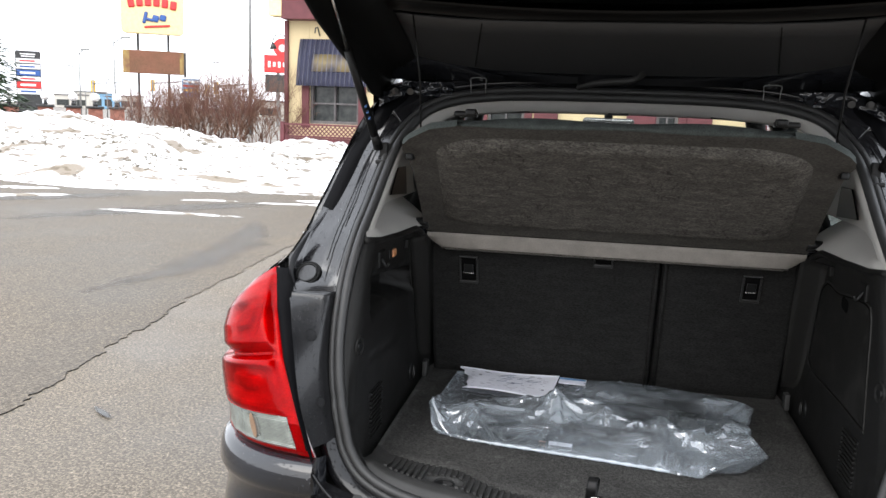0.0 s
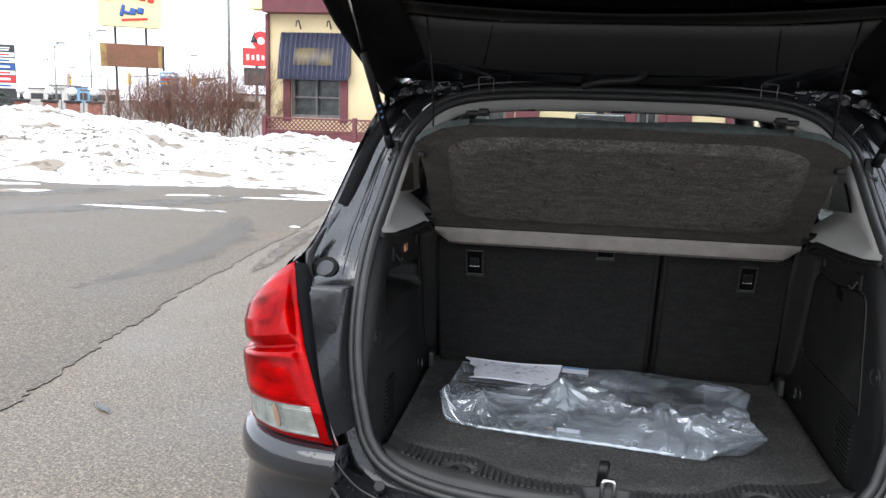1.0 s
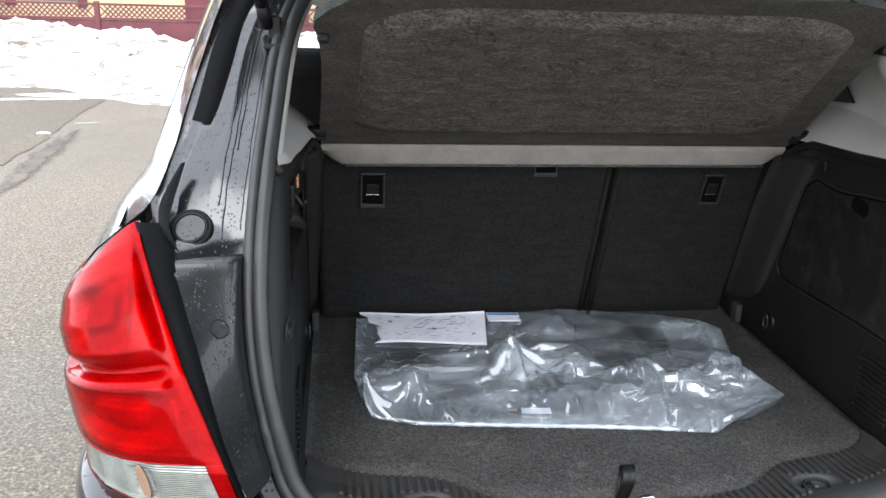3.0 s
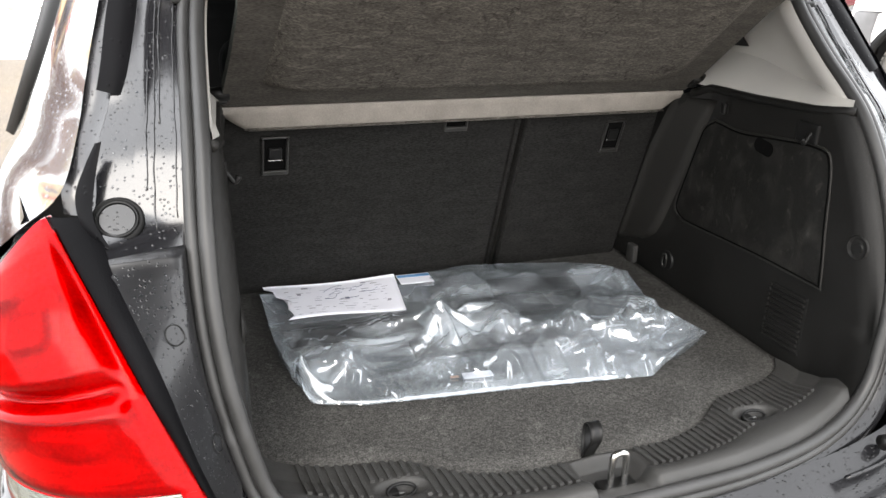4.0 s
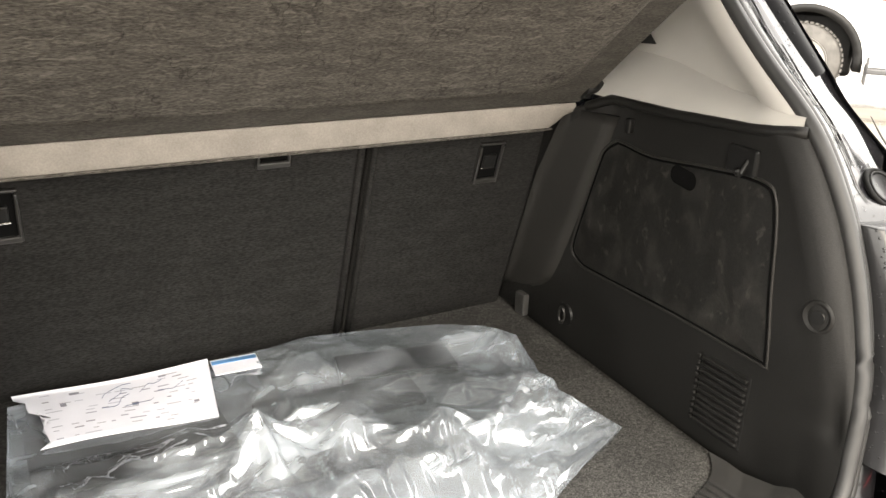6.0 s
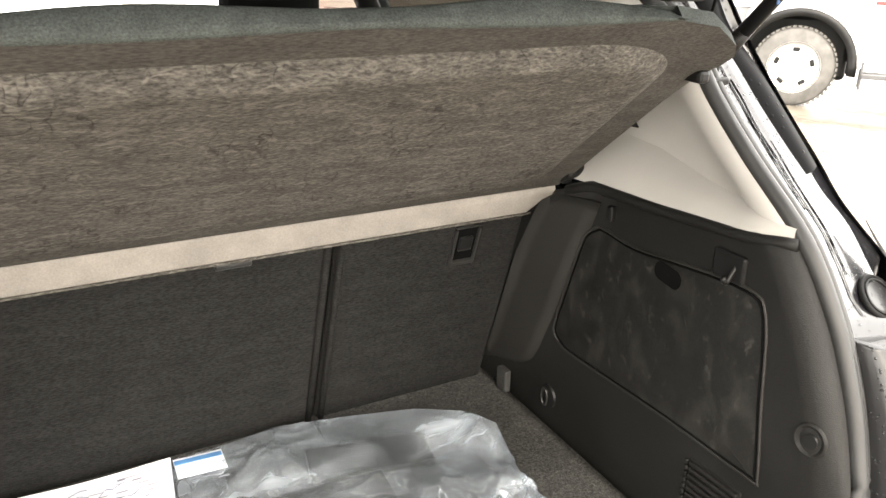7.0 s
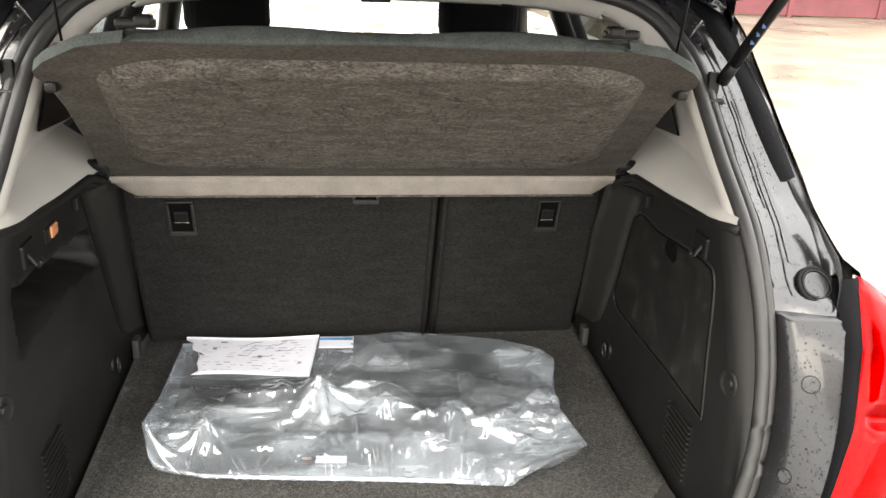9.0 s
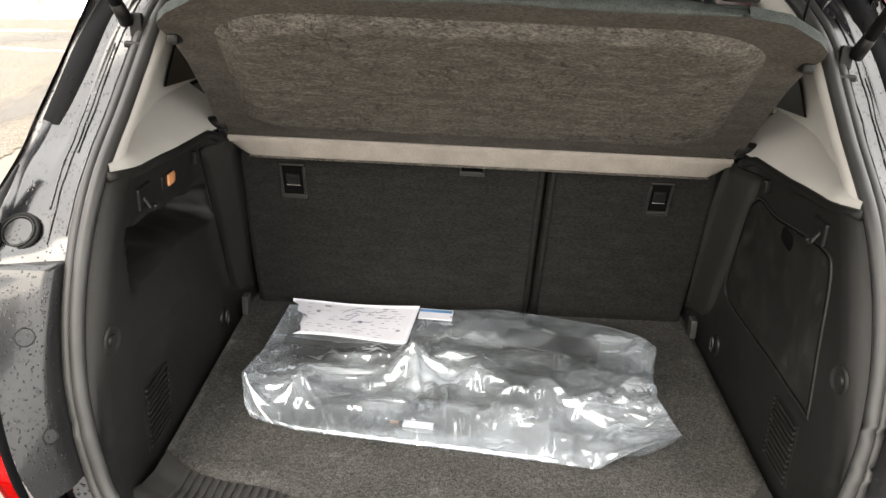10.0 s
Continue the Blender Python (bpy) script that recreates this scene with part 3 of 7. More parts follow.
for k in range(4200):
    x, y = lr.uniform(-12.5, -2.5), lr.uniform(11.8, 15.2)
    h = bank_height(x, y)
    if h < 0.15 or noise.fractal(Vector((x * 0.42, y * 1.1, 9.0)), 1.0, 2.0, 4) + lr.uniform(-.12, .12) < 0.14:
        continue
    r = .008 + .034 * lr.random() ** 2.2
    made = bmesh.ops.create_icosphere(lumps, subdivisions=1, radius=r, matrix=Matrix.Translation((x, y, h - r * 0.1)) @ Matrix.Rotation(lr.uniform(0, 3), 4, "Z") @ Matrix.Diagonal((lr.uniform(.9, 1.7), 1, lr.uniform(.5, 1.0), 1)))
    for vt in made["verts"]:
        vt.co += Vector((lr.uniform(-1, 1), lr.uniform(-1, 1), lr.uniform(-1, 1))) * r * .3
tagged(part("dirty_lumps", lumps, M_DIRT), "grey dirty lumps of ice on the snow bank", "ice", kind="stuff")


def slush(name, cx, cy, w, d, turn, seed):
    k = 40
    rim = []
    for i in range(k):
        a = 2 * math.pi * i / k
        r = 1 + 0.45 * noise.noise(Vector((math.cos(a) * 2, math.sin(a) * 2, seed))) + 0.25 * noise.noise(Vector((math.cos(a) * 9, math.sin(a) * 9, seed)))
        rim.append((cx + w * r * math.cos(a) * math.cos(turn) - d * r * math.sin(a) * math.sin(turn),
                    cy + w * r * math.cos(a) * math.sin(turn) + d * r * math.sin(a) * math.cos(turn)))
    V = [(cx, cy, 0.026)] + [(cx + (x - cx) * 0.8, cy + (y - cy) * 0.8, 0.020) for x, y in rim] + [(x, y, 0.004) for x, y in rim]
    F = []
    for i in range(k):
        j = (i + 1) % k
        F += [(0, 1 + i, 1 + j), (1 + i, 1 + k + i, 1 + k + j, 1 + j)]
    tagged(part("snow_patch", mesh_of(name, V, F), M_SNOW), "thin melting strip of snow on wet asphalt", "snow", "snow strips", "structure")


for i, (cx, cy, w, d, tn) in enumerate([(-5.75, 8.80, 0.95, 0.06, 0.03), (-6.05, 10.42, 0.48, 0.03, 0.30), (-4.55, 10.55, 0.6, 0.03, 0.15), (-8.9, 9.75, 0.75, 0.18, 0.6), (-3.42, 7.85, 0.07, 0.012, 0.0), (-9.6, 10.8, 0.7, 0.12, 0.3), (-3.8, 11.0, 1.0, 0.22, -0.15)]):
    slush("slush", cx, cy, w, d, tn, i * 3.3)

def stain(name, pts, w, mat, label, z):
    """A long patch on the asphalt whose cover thins out towards its ragged edges."""
    c = smooth_curve([(x, y, z) for x, y in pts], 8)
    across = np.linspace(-1, 1, 9)
    P, cover = [], []
    for i, p in enumerate(c):
        k = math.sin(math.pi * (i + .5) / len(c)) ** 0.6 * w
        P.append([(p[0] + k * a * (1 + .5 * noise.noise(Vector((p[1] * 3, a, 2)))), p[1] + .2 * k * a, z) for a in across])
        cover += [(1 - abs(a) ** 1.5) * math.sin(math.pi * (i + .5) / len(c)) ** .5 for a in across]
    me = grid(name, P, flip=False, smooth=False)
    me.attributes.new("cover", "FLOAT", "POINT").data.foreach_set("value", cover)
    tagged(part(name, me, mat), label, "stain", kind="structure")


def thinning(m, break_scale):
    """Lets the ground show through where the cover is thin."""
    n, l = m.node_tree.nodes, m.node_tree.links
    at = n.new("ShaderNodeAttribute")
    at.attribute_name = "cover"
    tc = n.new("ShaderNodeTexCoord")
    t = n.new("ShaderNodeTexNoise")
    t.inputs["Scale"].default_value, t.inputs["Detail"].default_value = break_scale, 6.0
    l.new(tc.outputs["Object"], t.inputs["Vector"])
    add = n.new("ShaderNodeMath")
    add.operation = "ADD"
    l.new(at.outputs["Fac"], add.inputs[0])
    l.new(t.outputs["Fac"], add.inputs[1])
    mr = n.new("ShaderNodeMapRange")
    mr.inputs[1].default_value, mr.inputs[2].default_value, mr.inputs[4].default_value = 0.55, 1.25, 0.9
    l.new(add.outputs[0], mr.inputs[0])
    l.new(mr.outputs[0], n["Principled BSDF"].inputs["Alpha"])
    return m


M_WETMUD = thinning(material("muddy_water", (0.075, 0.055, 0.038), 0.6, vary=0.4, scale=3, bump=0.3, bump_scale=40), 6.0)
M_MELT = thinning(material("meltwater", (0.128, 0.112, 0.09), 0.4, vary=0.2, scale=2, bump=0.15, bump_scale=40), 6.0)
M_DAMP = thinning(material("damp_asphalt", (0.080, 0.070, 0.058), 0.5, vary=0.25, scale=2, fine=0.4, fine_scale=70, bump=0.1, bump_scale=140, spec=0.3), 3.0)
M_DAMP.node_tree.nodes["Principled BSDF"].inputs["Alpha"].links[0].from_node.inputs[4].default_value = 0.6
M_DARKSTAIN = thinning(material("dark_stain", (0.07, 0.07, 0.068), 0.6, vary=0.3, scale=8), 6.0)
M_GREEN = thinning(material("green_chalk", (0.30, 0.52, 0.42), 0.8, vary=0.3, scale=6), 6.0)
stain("wet_trail", [(-2.86, 5.2), (-2.93, 5.9), (-3.03, 6.6), (-3.10, 7.4), (-3.18, 8.2)], 0.13, M_WETMUD, "brown wet trail on the asphalt", 0.010)
stain("tyre_stain", [(-2.20, 1.98), (-2.27, 2.03), (-2.36, 2.10)], 0.03, M_DARKSTAIN, "dark smudge on the asphalt", 0.010)
stain("chalk_mark", [(-3.30, 8.52), (-3.17, 8.58), (-3.0, 8.62)], 0.16, M_GREEN, "pale green mark on the asphalt", 0.010)
stain("wet_patch", [(7.2, 3.2), (6.9, 4.2), (6.4, 5.2), (6.0, 6.4)], 0.7, M_MELT, "brown meltwater beside the van", 0.010)

for k, (pts, w) in enumerate((([(-3.9, 4.2), (-3.7, 5.6), (-3.9, 7.2), (-4.4, 8.6)], .30), ([(-7.2, 7.4), (-5.8, 9.6), (-5.2, 10.6)], .7), ([(-9.5, 8.2), (-8.4, 9.8), (-7.6, 10.8)], .9))):
    stain("damp_patch", pts, w, M_DAMP, "damp darker patch on the asphalt", 0.0085 + .0004 * k)

# ---- restaurant building ----
FY = 19.6
building = thing("restaurant_building", "yellow stucco restaurant with maroon trim and posts", "building", at=(0, 0, 0))


def slab(name, x0, x1, z0, z1, y, depth, mat, parent, label="", bevel=0.01):
    return part(name, box(((x0 + x1) / 2, y, (z0 + z1) / 2), (x1 - x0, depth, z1 - z0), bevel), mat, parent, label)


OPEN = [(-7.78, -6.40, 1.12, 2.2), (-2.95, -2.0, 0.9, 2.3), (1.27, 1.8, 0.9, 2.3), (4.6, 6.0, 1.1, 2.2), (9.0, 10.4, 1.1, 2.2)]
xs0 = -8.4
for x0, x1, z0, z1 in OPEN + [(22.0, 22.0, 0, 0)]:
    if x0 > xs0:
        slab("wall", xs0, x0, 0, 3.8, FY + 0.15, 0.3, M_YELLOW, building)
    if x1 > x0:
        slab("wall", x0, x1, 0, z0, FY + 0.15, 0.296, M_YELLOW, building)
        slab("wall", x0, x1, z1, 3.8, FY + 0.15, 0.296, M_YELLOW, building)
    xs0 = x1
part("wall", box((-8.25, FY + 5.3, 1.9), (0.3, 10.0, 3.8)), M_YELLOW, building)
part("wall", box((21.85, FY + 5.3, 1.9), (0.3, 10.0, 3.8)), M_YELLOW, building)
part("roof", box((6.8, FY + 5.0, 5.0), (31.4, 11.4, 0.3), 0.03), M_GREYFRAME, building, "flat dark roof")
slab("cornice_end", -8.80, -8.43, 3.88, 4.84, FY - 0.12, 0.5, M_CREAM, building, "cream cornice end")
slab("fascia", -8.42, 22.2, 3.8, 4.9, FY - 0.15, 0.5, M_MAROON, building, "maroon fascia board")
slab("cornice", -8.85, 22.3, 4.85, 5.05, FY - 0.25, 0.6, M_CREAM, building)
for x in (-4.0, -1.75, 0.55, 2.0, 3.4, 7.2, 11.5, 15.5, 19.0):
    w = 0.6 if x != 0.55 else 0.7
    slab("pilaster", x, x + w, 0, 3.79, FY - 0.04, 0.12, M_MAROON, building, "maroon pilaster")
slab("corner_board", -8.46, -8.36, 0, 3.79, FY - 0.03, 0.14, M_MAROON, building)
for x0, x1, z0, z1 in OPEN:
    win = part("window", box(((x0 + x1) / 2, FY + 0.22, (z0 + z1) / 2), (x1 - x0, 0.02, z1 - z0)), M_DARKWIN, building, "dark restaurant window with reflections painted in its colour")
    bm = bmesh.new()
    for x in (x0 + 0.04, x1 - 0.04, (x0 + x1) / 2):
        add_box(bm, (x, FY + 0.14, (z0 + z1) / 2), (0.08 if x != (x0 + x1) / 2 else 0.05, 0.14, z1 - z0), 0.006)
    for z in (z0 + 0.04, z1 - 0.04, (z0 + z1) / 2):
        add_box(bm, ((x0 + x1) / 2, FY + 0.14, z), (x1 - x0 - 0.01, 0.12, 0.08 if z != (z0 + z1) / 2 else 0.045), 0.006)
    part("window_frame", bm, M_GREYFRAME, win)
    slab("window_side", x0 - 0.2, x0, z0 - 0.1, z1 + 0.05, FY - 0.02, 0.08, M_MAROON, win)
    slab("window_side", x1, x1 + 0.2, z0 - 0.1, z1 + 0.05, FY - 0.02, 0.08, M_MAROON, win)

# awning over the first window: ribbed sheet with a valance
def awning(x0, x1):
    n = 61
    P = []
    prof = [(FY - 0.01, 3.32), (FY - 0.14, 2.94), (FY - 0.26, 2.44), (FY - 0.30, 2.24), (FY - 0.30, 2.10)]
    for y, z in prof:
        P.append([(x0 + (x1 - x0) * i / (n - 1), y - (0.03 if i % 2 else 0.0), z + (0.02 if i % 2 else 0.0)) for i in range(n)])
    a = part("awning", grid("awning", P, 0.01, smooth=False), M_NAVY, building, "dark navy ribbed awning with a faded emblem")
    for sx in (x0, x1):
        V = [(sx, y, z) for y, z in prof] + [(sx, FY - 0.01, 2.3)]
        part("awning_side", mesh_of("awning_side", V + [(x + (0.01 if sx == x0 else -0.01), y, z) for x, y, z in V],
                                    [tuple(range(6)), tuple(range(11, 5, -1))] + [(i, (i + 1) % 6, 6 + (i + 1) % 6, 6 + i) for i in range(6)], False), M_NAVY, a)
    e = [[(x0 + (x1 - x0) * (0.22 + 0.56 * u), FY - 0.15 - 0.11 * v - 0.034, 2.92 - 0.45 * v + 0.012) for u in np.linspace(0, 1, 8)] for v in (0.0, 0.5, 1.0)]
    part("emblem", grid("emblem", e, 0.004), M_RUSTY, a, "faded yellow painted emblem")
    for k in range(15):
        rx = x0 + (x1 - x0) * (k + .5) / 15
        part("awning_rib", tube("awning_rib", [(rx, y - .036, z) for y, z in prof], .011, 5), M_AWNRIB, a)
    for sx in (x0 + 0.55, x1 - 0.55):
        part("lamp_arm", tube("lamp_arm", [(sx, FY - 0.02, 3.42), (sx, FY - 0.18, 3.62), (sx, FY - 0.34, 3.58), (sx, FY - 0.38, 3.45)], 0.018), M_POST, building)


awning(-8.05, -6.12)
gooseneck = part("lamp_arm", tube("lamp_arm", [(-8.40, FY + .05, 3.36), (-8.53, FY - .08, 3.42), (-8.65, FY - .1, 3.445), (-8.75, FY - .1, 3.35), (-8.785, FY - .1, 3.21)], 0.016), M_POST, building)
part("lamp_shade", cyl((-8.785, FY - .1, 3.21), (-8.765, FY - .1, 3.05), .035, .10, 14), M_POST, gooseneck)

# lattice fence round the terrace
fence = thing("terrace_fence", "maroon board fence with a lattice top in front of the restaurant", "fence")
FX0, FX1, FYY = -8.25, 21.0, 18.9
n_post = 13
for i in range(n_post):
    x = FX0 + (FX1 - FX0) * i / (n_post - 1)
    part("post", box((x, FYY, 0.58), (0.11, 0.11, 1.16), 0.01), M_MAROON, fence)
for i in range(n_post - 1):
    xa, xb = (FX0 + (FX1 - FX0) * k / (n_post - 1) for k in (i, i + 1))
    part("rail", box(((xa + xb) / 2, FYY - 0.01, 1.10), (xb - xa - 0.11, 0.07, 0.05), 0.006), M_MAROON, fence)
    part("rail", box(((xa + xb) / 2, FYY - 0.01, 0.79), (xb - xa - 0.11, 0.07, 0.05), 0.006), M_MAROON, fence)
    part("board_panel", box(((xa + xb) / 2, FYY, 0.40), (xb - xa - 0.11, 0.03, 0.72), 0.004), M_MAROON, fence)
    bm = bmesh.new()
    k = 0
    while True:
        x = xa - 0.2 + k * 0.115
        k += 1
        if x > xb - 0.05:
            break
        for s in (1, -1):
            c = (x + 0.14, FYY + 0.008 * s, 0.945)
            if xa + 0.12 < c[0] < xb - 0.12:
                add_box(bm, c, (0.028, 0.008, 0.36), 0, Matrix.Rotation(radians(45 * s), 4, "Y"))
    part("lattice", bm, M_MAROON, fence)

# ---- the car ----
car = thing("black_hatchback", "black compact utility car with open tailgate, wet with rain", "car")

# the opening's rim, one half, from the sill's middle to the roof's middle
RIM = [(0, .222, .690), (.12, .223, .690), (.22, .228, .691), (.33, .243, .696), (.41, .262, .707), (.465, .280, .728), (.497, .291, .765),
       (.512, .300, .81), (.524, .309, .86), (.534, .323, .91), (.541, .345, .97), (.543, .370, 1.03), (.541, .405, 1.10), (.534, .458, 1.178),
       (.526, .545, 1.255), (.518, .606, 1.317), (.505, .645, 1.372), (.483, .682, 1.415), (.45, .712, 1.452), (.40, .735, 1.475), (.32, .755, 1.489), (.2, .77, 1.496), (0, .775, 1.498)]
half = smooth_curve(RIM, 5)
rim = np.concatenate([half, (half * (-1, 1, 1))[-2:0:-1]])


def outward(P):
    """The way out of the opening, square to its rim, along the body's face."""
    T = np.roll(P, -1, 0) - np.roll(P, 1, 0)
    N = np.stack([T[:, 2], 0 * T[:, 0], -T[:, 0]], 1)
    N /= np.linalg.norm(N, axis=1)[:, None]
    N[:, 1] = np.where(P[:, 2] < 0.85, N[:, 2] * 0.7, np.where(P[:, 2] > 1.4, N[:, 2] * 0.25, 0))
    return N / np.linalg.norm(N, axis=1)[:, None]


OUT = outward(rim)
REAR = np.array([0.0, -1.0, 0.25])
seal = part("weatherstrip", tube("weatherstrip", rim + OUT * 0.010 + REAR * 0.004, 0.0105, 10, True), M_SEAL, car, "black rubber door seal with two lips")
part("outer_lip", tube("outer_lip", rim + OUT * 0.027 - REAR * 0.002, 0.0085, 10, True), M_SEAL, seal)
part("seal_base", tube("seal_base", rim + OUT * 0.018 - REAR * 0.010, 0.012, 8, True), M_RUBBER, seal)


def rim_at(z, s=1):
    """The rim's point at a height, on one side."""
    h = half[(half[:, 0] > 0.45) | (half[:, 2] > 0.72)]
    h = h[h[:, 2] < 1.47]
    return np.array([s * np.interp(z, h[:, 2], h[:, 0]), np.interp(z, h[:, 2], h[:, 1]), z])


# outer edge of the painted jamb, one half: against the lamp below, against the gutter strip above
JAMB = [(.555, .205, .72), (.575, .205, .80), (.602, .218, .88), (.630, .258, .97), (.670, .342, 1.06), (.680, .420, 1.10), (.673, .440, 1.12), (.668, .482, 1.17), (.652, .520, 1.21), (.640, .550, 1.25), (.622, .618, 1.33),
        (.600, .668, 1.39), (.570, .690, 1.45), (.52, .735, 1.50), (.44, .76, 1.53), (.30, .785, 1.548), (.15, .80, 1.555), (0, .805, 1.557)]
jamb_edge = smooth_curve(JAMB, 6)


def jamb_row(p, s, deep):
    """One line across the jamb from the seal to its outer edge; deep: how far it lies behind the face."""
    if p[2] < 1.46:
        q = rim_at(p[2], 1) + (0.034, 0.006, 0)
    else:
        k = np.argmin(np.abs(half[:, 0] - p[0]) + (half[:, 2] < 1.4) * 9)
        q = half[k] + np.array([0, 0.012, 0.034]) if p[0] < 0.44 else half[k] + np.array([0.026, 0.008, 0.026])
    row = []
    for u in (0, 0.05, 0.12, 0.2, 0.3, 0.42, 0.48, 0.53, 0.58, 0.66, 0.78, 0.9, 1.0):
        r = q + (p - q) * u
        sag = 0.0012 * math.exp(-((u - .3) / .2) ** 2) - 0.0018 * math.exp(-((u - .54) / .05) ** 2) * min(1, max(0, (p[2] - 1.12) / .1))
        row.append((s * r[0], r[1] + (sag if p[2] > 1.07 else 0) + (deep * min(1, u * 9) - (.028 * min(1, u / .06) * (1 - u) if deep < 0 else 0)), r[2]))
    return row


STEP = 1.070


def jamb_side(s, upper):
    """The painted channel above the step, or the satin cover below it."""
    ps = [p for p in jamb_edge if (p[2] > STEP + .003 if upper else .785 <= p[2] < STEP - .008)]
    cut = np.array([np.interp(STEP, jamb_edge[:40, 2], jamb_edge[:40, i]) for i in range(3)])
    if upper:
        return grid("jamb", [jamb_row(p, s, 0.0) for p in [cut - (0, 0, .012)] + ps], 0.0, flip=s > 0)
    rows = [jamb_row(p, s, -.006) for p in ps] + [jamb_row(cut - (0, 0, d), s, k) for d, k in ((.004, -.006), (.0015, -.0058), (.0004, -.0045))] + [[(x, y + .03, z) for x, y, z in jamb_row(cut, s, -.004)]]
    return grid("jamb_cover", rows, 0.0, flip=s > 0)


def on_jamb(z, u, s, proud=0.0):
    """A point of the jamb at a height, u of the way from the seal to its outer edge, and the way it faces."""
    def at(zz, uu):
        p = np.array([np.interp(zz, jamb_edge[:72, 2], jamb_edge[:72, i]) for i in range(2)] + [zz])
        q = rim_at(zz, 1) + (0.034, 0.006, 0)
        r = q + (p - q) * uu
        return np.array([s * r[0], r[1] - (.006 + .028 * min(1, uu / .06) * (1 - uu) if zz < STEP else 0), zz])
    a = at(z, u)
    nrm = np.cross(at(z, u + .02) - a, at(z + .002, u) - a)
    nrm /= np.linalg.norm(nrm)
    if nrm[1] > 0:
        nrm = -nrm
    return Vector(a + nrm * proud), Vector(nrm)


def raindrops(spots):
    """Small flattened beads of water; spots: (place, facing, radius)."""
    V, F = [], []
    for p, nrm, r in spots:
        q = nrm.to_track_quat("Z", "Y")
        i = len(V)
        for ring, (k, h) in enumerate(((1.0, 0.0), (.86, .34), (.5, .58))):
            for a in range(8):
                t = a * math.pi / 4
                V.append(tuple(p + q @ Vector((math.cos(t) * r * k, math.sin(t) * r * k, h * r * .8))))
        V.append(tuple(p + q @ Vector((0, 0, .66 * r * .8))))
        for ring in range(2):
            for a in range(8):
                b = (a + 1) % 8
                F.append((i + ring * 8 + a, i + ring * 8 + b, i + ring * 8 + 8 + b, i + ring * 8 + 8 + a))
        for a in range(8):
            F.append((i + 16 + a, i + 16 + (a + 1) % 8, i + 24))
    return mesh_of("raindrops", V, F)


# tail lamps: one curved face, its lenses lie on it
def lamp_face(u, v, s, lift=0.0):
    """u: from the inner edge round the corner to the flank; v: from the lower edge to the upper."""
    zi0, zi1 = 0.768, 1.109
    zo0, zo1 = 0.774, 1.040
    k = min(1.0, u * 1.35)
    z0 = zi0 + (zo0 - zi0) * k ** 0.8
    z1 = zi1 + (zo1 - zi1) * k ** 1.3
    z = z0 + (z1 - z0) * v
    xi = float(np.interp(z, [.765, .84, .956, 1.04, 1.106, 1.13], [.556, .580, .634, .678, .722, .738]))
    yi = float(np.interp(z, [.765, .84, .956, 1.04, 1.106, 1.13], [.213, .205, .250, .325, .425, .465]))
    xo, yo = 0.812, 0.52
    a = u * math.pi / 2
    x = xi + (xo - xi) * math.sin(a) ** 0.86
    y = yo + (yi - yo) * math.cos(a) ** 0.62 if u < 1 else yo
    n = Vector((math.sin(a), -math.cos(a), 0.15))
    return (s * (x + n.x * lift), y + n.y * lift, z + n.z * lift)


